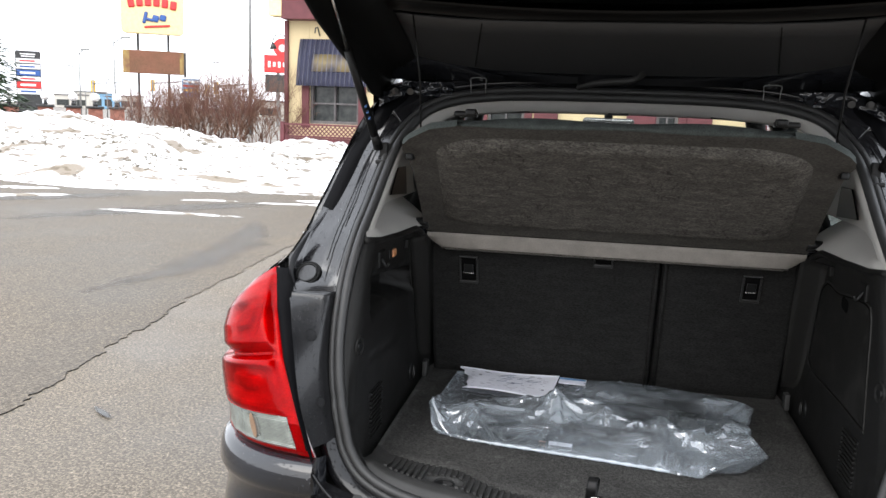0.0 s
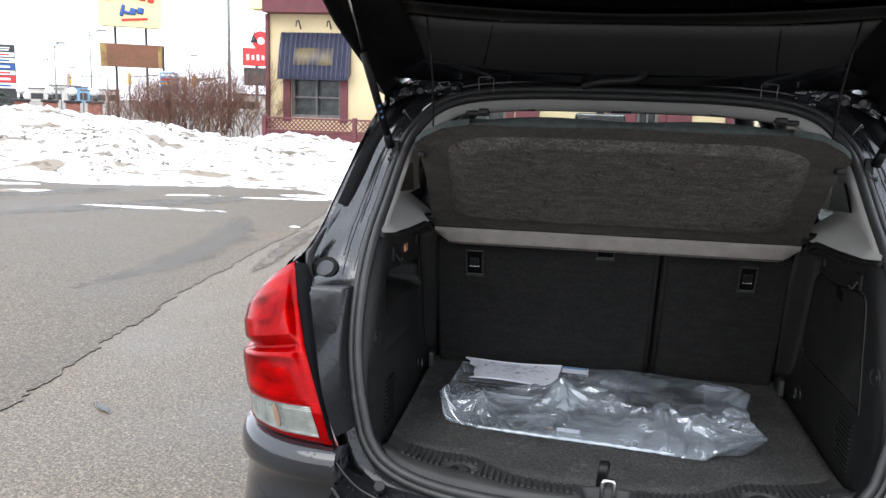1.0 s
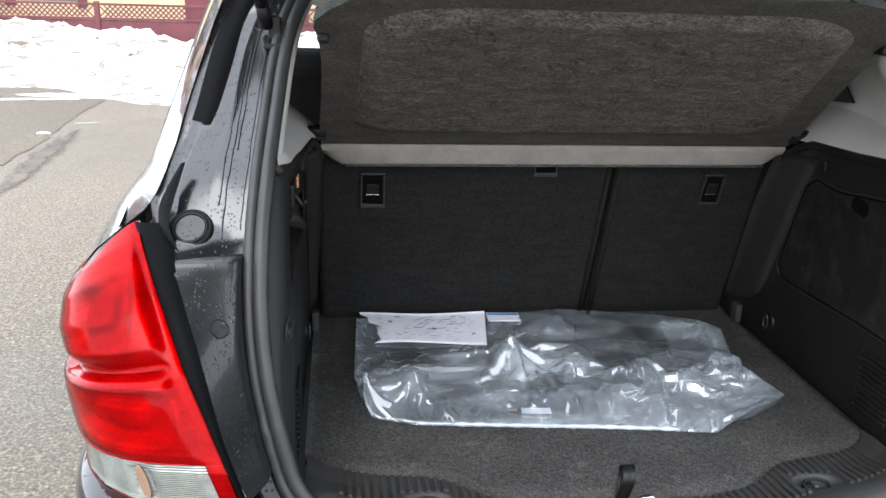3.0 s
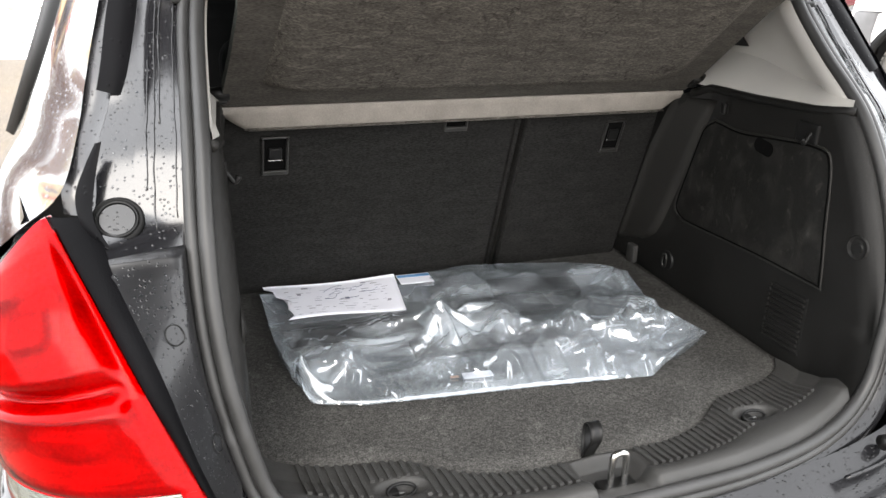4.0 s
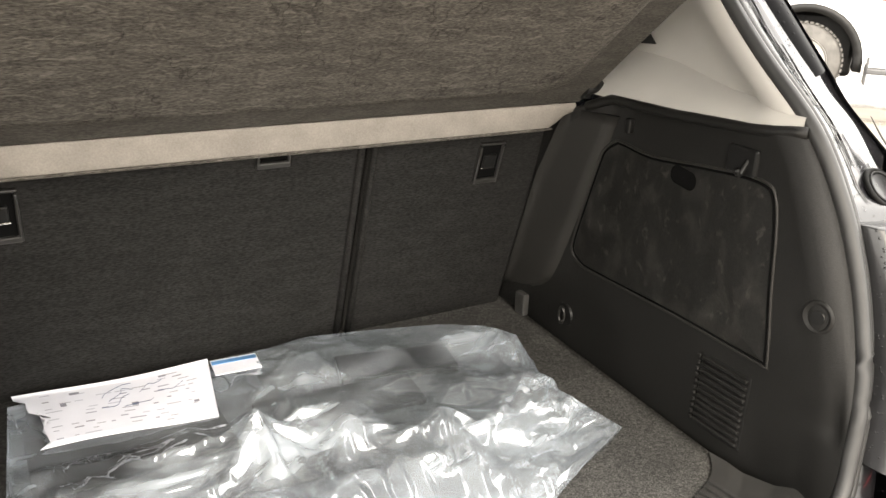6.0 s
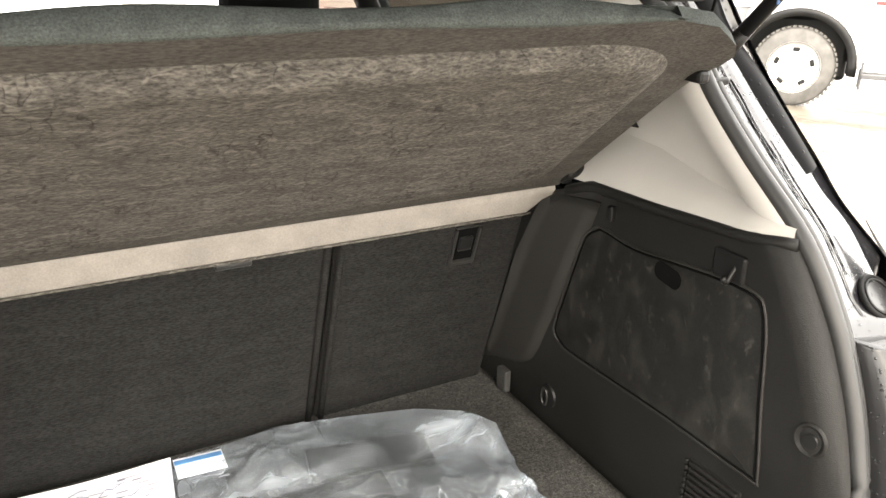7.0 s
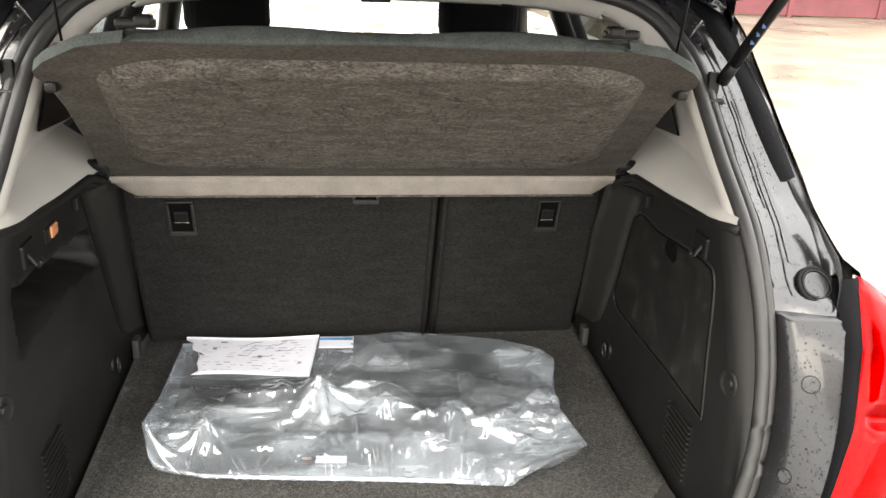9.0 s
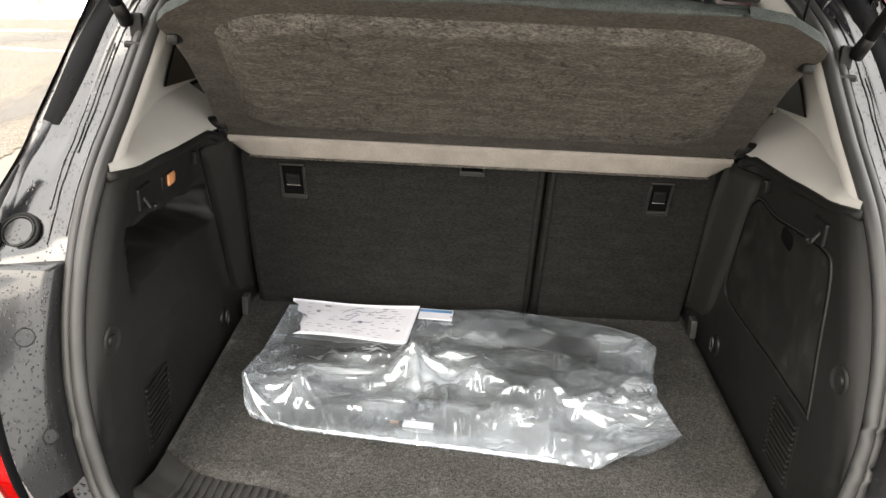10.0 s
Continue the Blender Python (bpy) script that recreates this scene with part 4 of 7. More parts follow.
for s in (-1, 1):
    jamb = part("jamb", jamb_side(s, True), M_JAMB, car, "glossy black painted jamb beaded with rain")
    part("jamb_cover", jamb_side(s, False), M_COVER, jamb, "satin black corner cover beaded with rain")
    dr = random.Random(31 + s)
    spots = []
    for k in range(620):
        z = dr.uniform(.80, 1.44) if k % 3 else dr.uniform(.82, STEP - .012)
        if abs(z - STEP) < .008:
            continue
        u = dr.uniform(.08, .94) if z < 1.2 else dr.uniform(.05, .72)
        p, nrm = on_jamb(z, u, s, 0.0002)
        spots.append((p, nrm, dr.choice((.0007, .0009, .0011, .0013, .0017)) * dr.uniform(.8, 1.25)))
    part("rain_film", raindrops(spots), M_DROP, jamb, "clear beads of rain")["kind"] = "stuff"
    # rubber plug in its round boss, and two shallow round caps
    n_face = Vector((0, -0.80, 0.42)).normalized()
    for (x, y, z), r, h in (((.651, .414, 1.101), 0.023, 0.0035), ((.602, .318, .994), 0.0125, .0), ((.564, .250, .865), 0.0105, .0)):
        c = Vector((s * x, y, z))
        n_face = Vector((s * .06, -0.70, 0.70)).normalized() if r > .02 else on_jamb(z, .5, s)[1]
        if r < .02:
            best = min(np.linspace(.2, .9, 36), key=lambda u: abs(on_jamb(z, u, s)[0].x - c.x))
            c = on_jamb(z, best, s, .0002)[0]
        bm = bmesh.new()
        add_cyl(bm, c - n_face * 0.012, c + n_face * h, r, r * 0.88, 24)
        for f in bm.faces:
            f.smooth = len(f.verts) == 4
        part("plug", bm, M_PLUG if r > .02 else M_COVER, jamb)
        ring = [c + n_face * (h if r > .02 else .001) + (Matrix.Rotation(a, 3, n_face) @ (n_face.orthogonal().normalized() * r)) for a in np.linspace(0, 2 * math.pi, 28, endpoint=False)]
        part("plug_edge", tube("plug_edge", ring, 0.0016 if r > .02 else .0007, 6, True), M_BLACK, jamb)
        if r > 0.02:
            # black ring: the shade of the dish round the plug as colour
            ring = [c + n_face * 0.0005 + (Matrix.Rotation(a, 3, n_face) @ (n_face.orthogonal().normalized() * 0.0275)) for a in np.linspace(0, 2 * math.pi, 28, endpoint=False)]
            part("plug_moat", tube("plug_moat", ring, 0.0036, 8, True), M_MOAT, jamb, "black ring in place of the shaded dish round the plug")
    # gutter strip
    g = jamb_edge[(jamb_edge[:, 2] > 1.225) & (jamb_edge[:, 2] < 1.50)]
    P = [[(s * (p[0] - 0.024 + 0.040 * u), p[1] + 0.004 - 0.007 * math.sin(u * math.pi) + 0.003 * u, p[2] + 0.008 * u) for u in np.linspace(0, 1, 6)] for p in g]
    part("gutter_strip", grid("gutter_strip", P, 0.0, flip=s > 0), M_GUTTER, car, "black water-beaded gutter strip")
    # trickles of rain down the channel
    for k, z0, z1 in ((.044, 1.10, 1.38), (.078, 1.09, 1.34), (.090, 1.13, 1.27), (.070, 1.20, 1.42)):
        zz = np.linspace(z0, z1, 26)
        tr = []
        for z in zz:
            a = rim_at(z) + (.034, .006, 0)
            b = np.array([np.interp(z, jamb_edge[:70, 2], jamb_edge[:70, 0]), np.interp(z, jamb_edge[:70, 2], jamb_edge[:70, 1]), z])
            u = min(.95, max(.05, (k - .034) / max(.03, b[0] - a[0] + .034) + .03 * noise.noise(Vector((z * 30, k * 90, s)))))
            q = a + (b - a) * u
            tr.append((s * q[0], q[1] - .0006, q[2]))
        part("trickle", tube("trickle", tr, [.0007 + .0009 * abs(noise.noise(Vector((q * .9, k * 50, s)))) * (1 if q % 5 else 1.6) for q in range(26)], 5), M_TAPE, jamb, "thin trickle of rain")
    # black patch over the folded corner beside the plug, mostly for dark reflections there
    cov = [(.660, .375, 1.082), (.676, .402, 1.11), (.674, .424, 1.135), (.668, .448, 1.160), (.660, .466, 1.188)]
    inn = [(.668, .384, 1.085), (.690, .412, 1.10), (.695, .436, 1.13), (.682, .456, 1.160), (.668, .470, 1.185)]
    P = [[(s * (a[0] + (b[0] - a[0]) * u), a[1] + (b[1] - a[1]) * u - .0075 - .002 * math.sin(u * 3.14), a[2] + (b[2] - a[2]) * u) for u in np.linspace(0, 1, 6)] for a, b in zip(smooth_curve(cov, 4), smooth_curve(inn, 4))]
    part("corner_film", grid("corner_film", P, 0.0, flip=s < 0), M_GUTTER, jamb, "black patch in place of dark reflections, beaded with rain")
    # foam gasket that fills the gap between jamb and lamp
    jz, jx, jy = jamb_edge[:40, 2], jamb_edge[:40, 0], jamb_edge[:40, 1]
    P = []
    for v in np.linspace(0.0, 1.0, 26):
        q = np.array(lamp_face(0.0, v, 1))
        j = np.array([np.interp(q[2], jz, jx) - .010, np.interp(q[2], jz, jy) - .003, q[2]])
        q = q + np.array([.006, -.002, 0])
        P.append([(s * (j[0] + (q[0] - j[0]) * u), j[1] + (q[1] - j[1]) * u - .012 * math.sin(u * math.pi) ** .6, q[2]) for u in np.linspace(0, 1, 7)])
    part("lamp_gasket", grid("lamp_gasket", P, 0.0, flip=s > 0), M_FOAM, car, "black foam gasket beside the tail lamp")

# lamps
def lamp_lift(u, v):
    """The swelling of the lamp's outer lens: two lobes, a groove between them, a rim below."""
    h = float(np.interp(v, [0, .02, .05, .07, .22, .245, .27, .36, .46, .525, .545, .562, .580, .60, .64, .75, .87, .95, 1.0],
                        [0, .006, .008, .006, .007, .008, .013, .018, .023, .024, .019, .003, -.002, .007, .020, .0275, .024, .013, .0]))
    bar = .0095 if .03 < v < .97 else .005
    k = min(1.0, max(0.0, (u - .040) / .045))
    k = k * k * (3 - 2 * k)
    edge = min(1.0, u / .02 + .35, (1.0 - u) / .03 + .2)
    return (bar + (h - bar) * k) * edge


def lamp_shell(name, s, u0, u1, v0, v1, nu, nv, sink=0.0):
    return grid(name, [[lamp_face(u, v, s, lamp_lift(u, v) - sink) for u in np.linspace(u0, u1, nu)] for v in np.linspace(v0, v1, nv)], flip=s > 0)


def in_round(u, v, cu, cv, w, h, lean, soft):
    """1 inside a leaning rounded window of the lamp, 0 outside, with soft walls."""
    a = abs(u - cu + lean * (v - cv)) / (w / 2)
    b = abs(v - cv) / (h / 2)
    d = (a ** 5 + b ** 5) ** .2
    return min(1.0, max(0.0, (1 - d) / soft))


for s in (-1, 1):
    def bowl(u, v):
        deep = max(in_round(u, v, .36, .775, .50, .24, .55, .30), in_round(u, v, .38, .41, .60, .22, .3, .28))
        core = max(in_round(u, v, .36, .775, .28, .12, .55, .3), in_round(u, v, .38, .41, .36, .10, .3, .3))
        return .006 + .020 * deep - .010 * core + .0007 * math.cos(v * 260) * (1 - deep)
    lamp = part("tail_lamp", grid("tail_lamp", [[lamp_face(u, v, s, lamp_lift(u, v) - bowl(u, v)) for u in np.linspace(0.0, 1, 110)] for v in np.linspace(0.0, 1.0, 120)], flip=s > 0), M_REFLECT, car, "red tail lamp with a clear reversing lens")
    part("red_lens", lamp_shell("red_lens", s, 0.0, 1.0, .245, 1.0, 70, 90), M_REDGLASS, lamp, "glossy clear red lens in two lobes")
    part("inner_bar", lamp_shell("inner_bar", s, 0.0, .055, .045, .2449, 10, 20), M_REDGLASS, lamp)
    part("outer_bar", lamp_shell("outer_bar", s, .88, 1.0, .045, .2449, 10, 20), M_REDGLASS, lamp)
    part("lower_rim", lamp_shell("lower_rim", s, 0.0, 1.0, -.01, .045, 60, 6), M_REDGLASS, lamp)
    rev = part("reversing_lens", lamp_shell("reversing_lens", s, .0555, .8795, .0455, .2445, 60, 12), M_GLASS, lamp, "clear ribbed reversing lens")
    flutes = [[lamp_face(u, v, s, lamp_lift(u, v) - .002 - .0006 * math.cos(v * 660) - .0022 * abs(math.cos((u - .30) * 22)) - .004 * in_round(u, v, .30, .15, .10, .16, 0, .5)) for u in np.linspace(.0557, .8793, 110)] for v in np.linspace(.0457, .2443, 90)]
    part("flutes", grid("flutes", flutes, flip=s > 0), M_FLUTE, rev, "silvery ribbed reflector")
    bulb = [[lamp_face(.30 + .022 * k * math.cos(a), .145 + .085 * k * math.sin(a), s, lamp_lift(.30, .15) - .0026) for a in np.linspace(0, 2 * math.pi, 20, endpoint=False)] for k in (1.0, .6, .05)]
    part("bulb", grid("bulb", bulb, closed=True, flip=s > 0), M_BULB, rev, "brownish bulb behind the lens")
    for v in (.250, .572):
        part("lens_seam", tube("lens_seam", [lamp_face(u, v, s, lamp_lift(u, v) + .0002) for u in np.linspace(.10, .97, 30)], .0011, 5), M_REDDARK, lamp)

# bumper: corner shoulders below the lamps, a lower beam between them
for s in (-1, 1):
    P = []
    for dz, lift in ((-.002, -.006), (-.006, .004), (-.012, .016), (-.030, .026), (-.060, .030), (-.075, .024), (-.085, .012), (-.12, .016), (-.20, .028), (-.30, .030), (-.36, .014), (-.40, .030), (-.50, .020), (-.56, -.02)):
        row = []
        for u in np.linspace(0, 1, 30):
            x, y, z = lamp_face(u, 0.0, s, lift)
            row.append((x, y, z + dz * (1 + 0.15 * u)))
        P.append(row)
    bc = part("bumper_corner", grid("bumper_corner", P, 0.0, flip=s < 0), M_PAINT, car, "glossy black bumper corner wet with rain")
    P = [[(s * .566, .208 - .03 * t, .770 - .45 * t), (s * .552, .215 - .03 * t, .768 - .45 * t), (s * .545, .245, .762 - .45 * t)] for t in np.linspace(0, 1, 8)]
    part("corner_return", grid("corner_return", P, 0.0, flip=s > 0), M_PAINT, bc)
    rd = smooth_curve([(s * .56, .20, .742), (s * .535, .195, .715), (s * .50, .188, .690), (s * .44, .178, .672), (s * .36, .172, .664)], 6)
    part("flange_bead", tube("flange_bead", rd, .004, 6), M_BUMPERBEAD, car)
    rd = smooth_curve([(s * .555, .165, .700), (s * .53, .160, .672), (s * .48, .152, .650), (s * .38, .142, .636), (s * .0, .136, .632)], 6)
    part("flange_bead", tube("flange_bead", rd, .005, 6), M_BUMPERBEAD, car)
P = [[(x, y + .03 * (abs(x) / .56) ** 3, z + .05 * (abs(x) / .56) ** 4) for x in np.linspace(-.56, .56, 41)] for y, z in ((.21, .664), (.19, .655), (.175, .640), (.16, .632), (.14, .628), (.11, .626), (.09, .615), (.08, .58), (.075, .50), (.09, .40), (.12, .30), (.16, .25))]
part("bumper_beam", grid("bumper_beam", P, 0.0, flip=True), M_BUMPERBEAD, car, "glossy black bumper wet with rain")
idx = [i for i, (p, n) in enumerate(zip(rim, OUT)) if p[2] < .80]
ring = sorted(idx, key=lambda i: math.atan2(rim[i][0], 1.1 - rim[i][2]))
P = [[tuple(rim[i] + OUT[i] * k + REAR * r) for k, r in ((.030, -.008), (.040, -.004), (.055, .001), (.066, .0), (.076, -.012))] for i in ring]
part("sill_flange", grid("sill_flange", P, 0.0), M_BUMPERBEAD, car, "black painted sill flange beaded with rain")
for s in (-1, 1):
    part("push_clip", cyl((s * .460, .200, .690), (s * .460, .184, .705), 0.013, 0.011, 20), M_BLACK, car, "black push clip")

# body sides, from the rear corner to the nose
SEC = [(.66, .24), (.80, .28), (.85, .42), (.868, .60), (.872, .78), (.862, .93), (.840, 1.03), (.800, 1.10)]
ST = [(.46, .945), (.60, .97), (.9, .992), (1.4, 1.0), (2.2, 1.0), (3.0, .995), (3.5, .975), (3.9, .93), (4.15, .84), (4.28, .66)]
for s in (-1, 1):
    P = []
    for y, k in ST:
        row = []
        for x, z in SEC:
            drop = max(0.0, (y - 3.0) / 1.28)
            zz = z - (z - 0.3) * 0.22 * drop ** 1.5
            row.append((s * x * k, y, zz))
        P.append(row)
    part("body_side", grid("body_side", P, 0.0, flip=s < 0), M_PAINT, car, "glossy black body side")
    # flank that runs from the lamp and the gutter strip forward into the body side and the roof's flank
    rear_edge = smooth_curve([(.812, .46, .84), (.822, .46, .95), (.812, .46, 1.035), (.765, .450, 1.085), (.712, .448, 1.130), (.688, .508, 1.19), (.676, .546, 1.238), (.657, .605, 1.31), (.633, .66, 1.39), (.600, .69, 1.46), (.55, .745, 1.52)], 5)
    Q = []
    for i, p in enumerate(rear_edge):
        w = i / (len(rear_edge) - 1)
        zt = .83 + (1.545 - .83) * w
        far = np.array([float(np.interp(zt, [.83, .95, 1.05, 1.12, 1.30, 1.545], [.860, .856, .836, .80, .715, .60])), 1.06 + .10 * w, zt])
        Q.append([(s * (p[0] + (far[0] - p[0]) * u + .030 * math.sin(u * math.pi)), p[1] + (far[1] - p[1]) * u, p[2] + (far[2] - p[2]) * u) for u in np.linspace(0, 1, 10)])
    zz = np.linspace(1.10, 1.505, 30)
    br = []
    for z in zz:
        j = np.array([np.interp(z, jamb_edge[:70, 2], jamb_edge[:70, 0]), np.interp(z, jamb_edge[:70, 2], jamb_edge[:70, 1]), z])
        e = np.array([np.interp(z, rear_edge[20:, 2], rear_edge[20:, 0]), np.interp(z, rear_edge[20:, 2], rear_edge[20:, 1]), z])
        br.append([(s * (j[0] + (e[0] - j[0]) * u), j[1] + .006 + (e[1] - j[1] + .004) * u + .006 * math.sin(u * math.pi), z) for u in (0, .2, .5, .8, 1.0)])
    part("gutter_bed", grid("gutter_bed", br, 0.0, flip=s > 0), M_JAMB, car, "glossy black gutter edge")
    part("rear_quarter", grid("rear_quarter", Q, 0.0, flip=s > 0), M_PAINT, car, "glossy black rear quarter")
    # side windows and pillars
    for y0, y1 in ((1.10, 1.95), (2.05, 3.0)):
        z1 = 1.49 if y1 < 2.5 else 1.40
        P = [[(s * .795, y0, 1.09), (s * .795, y1, 1.09)], [(s * .70, y0 + .02, 1.30), (s * .70, min(y1, 2.85), 1.30)], [(s * .605, y0 + .07, 1.50), (s * .605, min(y1, 2.45), 1.50)]]
        part("side_window", grid("side_window", P), M_TINT if y1 < 2 else M_GLASS, car, "tinted side window").visible_shadow = False
    P = [[(s * .795, .80, 1.12), (s * .795, 1.05, 1.10)], [(s * .72, .82, 1.24), (s * .72, 1.08, 1.24)], [(s * .66, .86, 1.36), (s * .66, 1.10, 1.36)]]
    part("pillar", tube("pillar", [(s * .80, 2.0, 1.06), (s * .70, 2.0, 1.30), (s * .60, 2.0, 1.51)], 0.045, 8), M_BLACK, car)
    part("pillar", tube("pillar", [(s * .79, 3.10, 1.06), (s * .70, 2.80, 1.28), (s * .60, 2.45, 1.51)], 0.042, 8), M_BLACK, car)
    part("pillar", tube("pillar", [(s * .795, 1.06, 1.06), (s * .70, 1.09, 1.30), (s * .61, 1.13, 1.51)], 0.05, 8), M_BLACK, car)
    part("roof_rail", tube("roof_rail", [(s * .60, y, 1.525 + 0.02 * math.sin((y - .75) / 1.7 * math.pi)) for y in np.linspace(.76, 2.46, 12)], 0.03, 8), M_PAINT, car)
    for y in (.95, 3.45):
        w = part("wheel", cyl((s * .70, y, .335), (s * .87, y, .335), .335, None, 36), M_TYRE, car)
        part("rim", cyl((s * .80, y, .335), (s * .876, y, .335), .23, .21, 30), M_RIM, w)
roofp = [[(x, y, 1.555 + 0.035 * math.sin((y - .78) / 1.68 * math.pi) - 0.03 * (x / .6) ** 2) for x in np.linspace(-.6, .6, 13)] for y in np.linspace(.79, 2.46, 10)]
part("roof", grid("roof", roofp, flip=True), M_PAINT, car, "black roof")
P = [[(x, y, z - 0.02 * (x / .7) ** 2) for x in np.linspace(-w, w, 11)] for y, z, w in ((2.46, 1.535, .60), (2.8, 1.30, .68), (3.18, 1.04, .76))]
part("windscreen", grid("windscreen", P, flip=True), M_GLASS, car, "clear windscreen").visible_shadow = False
P = [[(x, y + 0.12 * -(x / .8) ** 2 * (y > 3.3), z - 0.04 * (x / .8) ** 2) for x in np.linspace(-w, w, 11)] for y, z, w in ((3.12, 1.05, .80), (3.6, 1.00, .80), (4.0, .93, .76), (4.28, .78, .66), (4.34, .5, .62), (4.28, .25, .58))]
part("bonnet", grid("bonnet", P, flip=True), M_PAINT, car)
part("dashboard", box((0, 2.95, .93), (1.42, .42, .22), .06), M_BLACK, car)
part("underbody", box((0, 2.2, .30), (1.3, 3.9, .10), .03), M_BLACK, car)

# ---- cargo bay ----
def floor_z(y):
    return 0.672 + 0.028 * y


def seat_y(z):
    return 0.96 + (0.995 - z) * 0.331


FLOOR_EDGE = [(0, .322), (.05, .318), (.12, .316), (.20, .335), (.245, .362), (.285, .392), (.33, .405), (.38, .412), (.43, .428), (.47, .450), (.50, .485)]
fe = smooth_curve([(x, y, 0) for x, y in FLOOR_EDGE], 4)


def edge_y(x):
    return float(np.interp(abs(x), fe[:, 0], fe[:, 1]))


xs = np.linspace(-.505, .505, 60)
P = [[(x, edge_y(x) + (1.10 - edge_y(x)) * v, floor_z(edge_y(x) + (1.10 - edge_y(x)) * v)) for x in xs] for v in np.linspace(0, 1, 14)]
floor_panel = part("cargo_floor", grid("cargo_floor", P, 0.015, flip=True), M_CARPET, car, "charcoal carpeted load floor")
strap = [(-.012, .330, floor_z(.33)), (-.012, .318, .706), (-.011, .311, .724), (-.009, .318, .738), (-.006, .332, .740), (-.004, .344, .730), (-.005, .344, .714), (-.008, .338, .698), (-.010, .333, floor_z(.33))]
st = smooth_curve(strap, 5)
P = [[(p[0] + dx, p[1], p[2]) for dx in np.linspace(-.010, .010, 4)] for p in st]
part("pull_strap", grid("pull_strap", P, 0.002), M_BLACK, floor_panel, "black pull loop")

# sill plate: ribbed tread, smooth roll at the rear
def sill_z(a, zb, v):
    return floor_z(a) + 0.004 + 0.004 * min(1, v * 6) + (zb - floor_z(a) - 0.004) * max(0, v - 0.3) / 0.7 + 0.009 * math.sin(max(0, v - 0.55) / 0.45 * math.pi) - 0.010 * max(0, v - .9) / .1


P = []
for v in np.linspace(0, 1.03, 46):
    row = []
    for x in np.linspace(-.500, .500, 221):
        a = edge_y(x) + 0.004
        k = np.interp(abs(x), half[:26, 0], half[:26, 1])
        zb = np.interp(abs(x), half[:26, 0], half[:26, 2])
        y = a + (k - a) * v
        z = sill_z(a, zb, min(v, 1)) - max(0, v - 1) * .35
        if abs(x + 0.0) < 0.055 and v > 0.05:
            d = min(1, (0.055 - abs(x)) / 0.012) * min(1, (v - 0.05) / 0.12)
            z -= 0.022 * d
        cup = ((abs(x) - .315) / .040) ** 2 + ((y - .333) / .024) ** 2
        z -= 0.016 * max(0, 1 - cup) ** .6 - 0.0015 * math.exp(-((cup - 1.1) / .2) ** 2)
        row.append((x, y, z))
    P.append(row)
sill = part("sill_plate", grid("sill_plate", P, 0.0, flip=False), M_SILL, car, "dark ribbed plastic loading sill")
rib_bm = box((0, 0, 0), (0.0065, 1.0, 0.006), 0.0, None, 1)
rib_me = bpy.data.meshes.new("rib")
rib_bm.to_mesh(rib_me)
rib_bm.free()
rib_me.materials.append(M_SILL)


def rib(x, v0, v1):
    a = edge_y(x) + 0.004
    k = float(np.interp(abs(x), half[:26, 0], half[:26, 1]))
    zb = float(np.interp(abs(x), half[:26, 0], half[:26, 2]))
    y0, y1 = a + (k - a) * v0, a + (k - a) * v1
    z0, z1 = sill_z(a, zb, v0), sill_z(a, zb, v1)
    ob = new("rib", rib_me)
    ob.parent = sill
    ob.location, ob.scale = (x, (y0 + y1) / 2, (z0 + z1) / 2 + .0015), (1, math.hypot(y1 - y0, z1 - z0), 1)
    ob.rotation_euler = (math.atan2(z0 - z1, y0 - y1), 0, 0)


for i in range(-33, 34):
    x = i * 0.0135
    if abs(x) < 0.065:
        continue
    a = edge_y(x) + 0.004
    k = float(np.interp(abs(x), half[:26, 0], half[:26, 1]))
    if 0.270 < abs(x) < 0.362:
        va, vb = (a - .358) / (a - k), (a - .306) / (a - k)
        rib(x, .02, max(.05, va))
        if vb < .56:
            rib(x, vb, .60)
    else:
        rib(x, .02, .32)
        rib(x, .32, .60)
striker = part("striker", tube("striker", smooth_curve([(-.012, .262, .668), (-.012, .262, .715), (-.008, .262, .728), (.008, .262, .728), (.012, .262, .715), (.012, .262, .668)], 5), 0.0055, 8), M_STEEL, sill, "steel striker loop")
part("striker_base", box((0, .262, .672), (.06, .03, .012), .003), M_BLACK, striker)
for s in (-1, 1):
    ring = part("tie_down", tube("tie_down", [(s * .315 + .021 * math.cos(a), .333 + .0105 * math.sin(a), .6885 + 0.004 * math.sin(a)) for a in np.linspace(0, 2 * math.pi, 24, endpoint=False)], .0026, 8, True), M_BLACK, sill, "black steel tie-down ring")
    part("tie_down_pivot", box((s * .315 - .012, .335, .684), (.016, .016, .012), .003), M_BLACK, ring)
    part("tie_down_tongue", box((s * .315, .334, .683), (.012, .006, .006), .002), M_DULLSTEEL, ring)


# side linings
def lining_front(z):
    return float(np.interp(z, [.69, .79, 1.0, 1.10, 1.13, 1.18], [1.075, 1.035, .945, .885, .862, .82]))


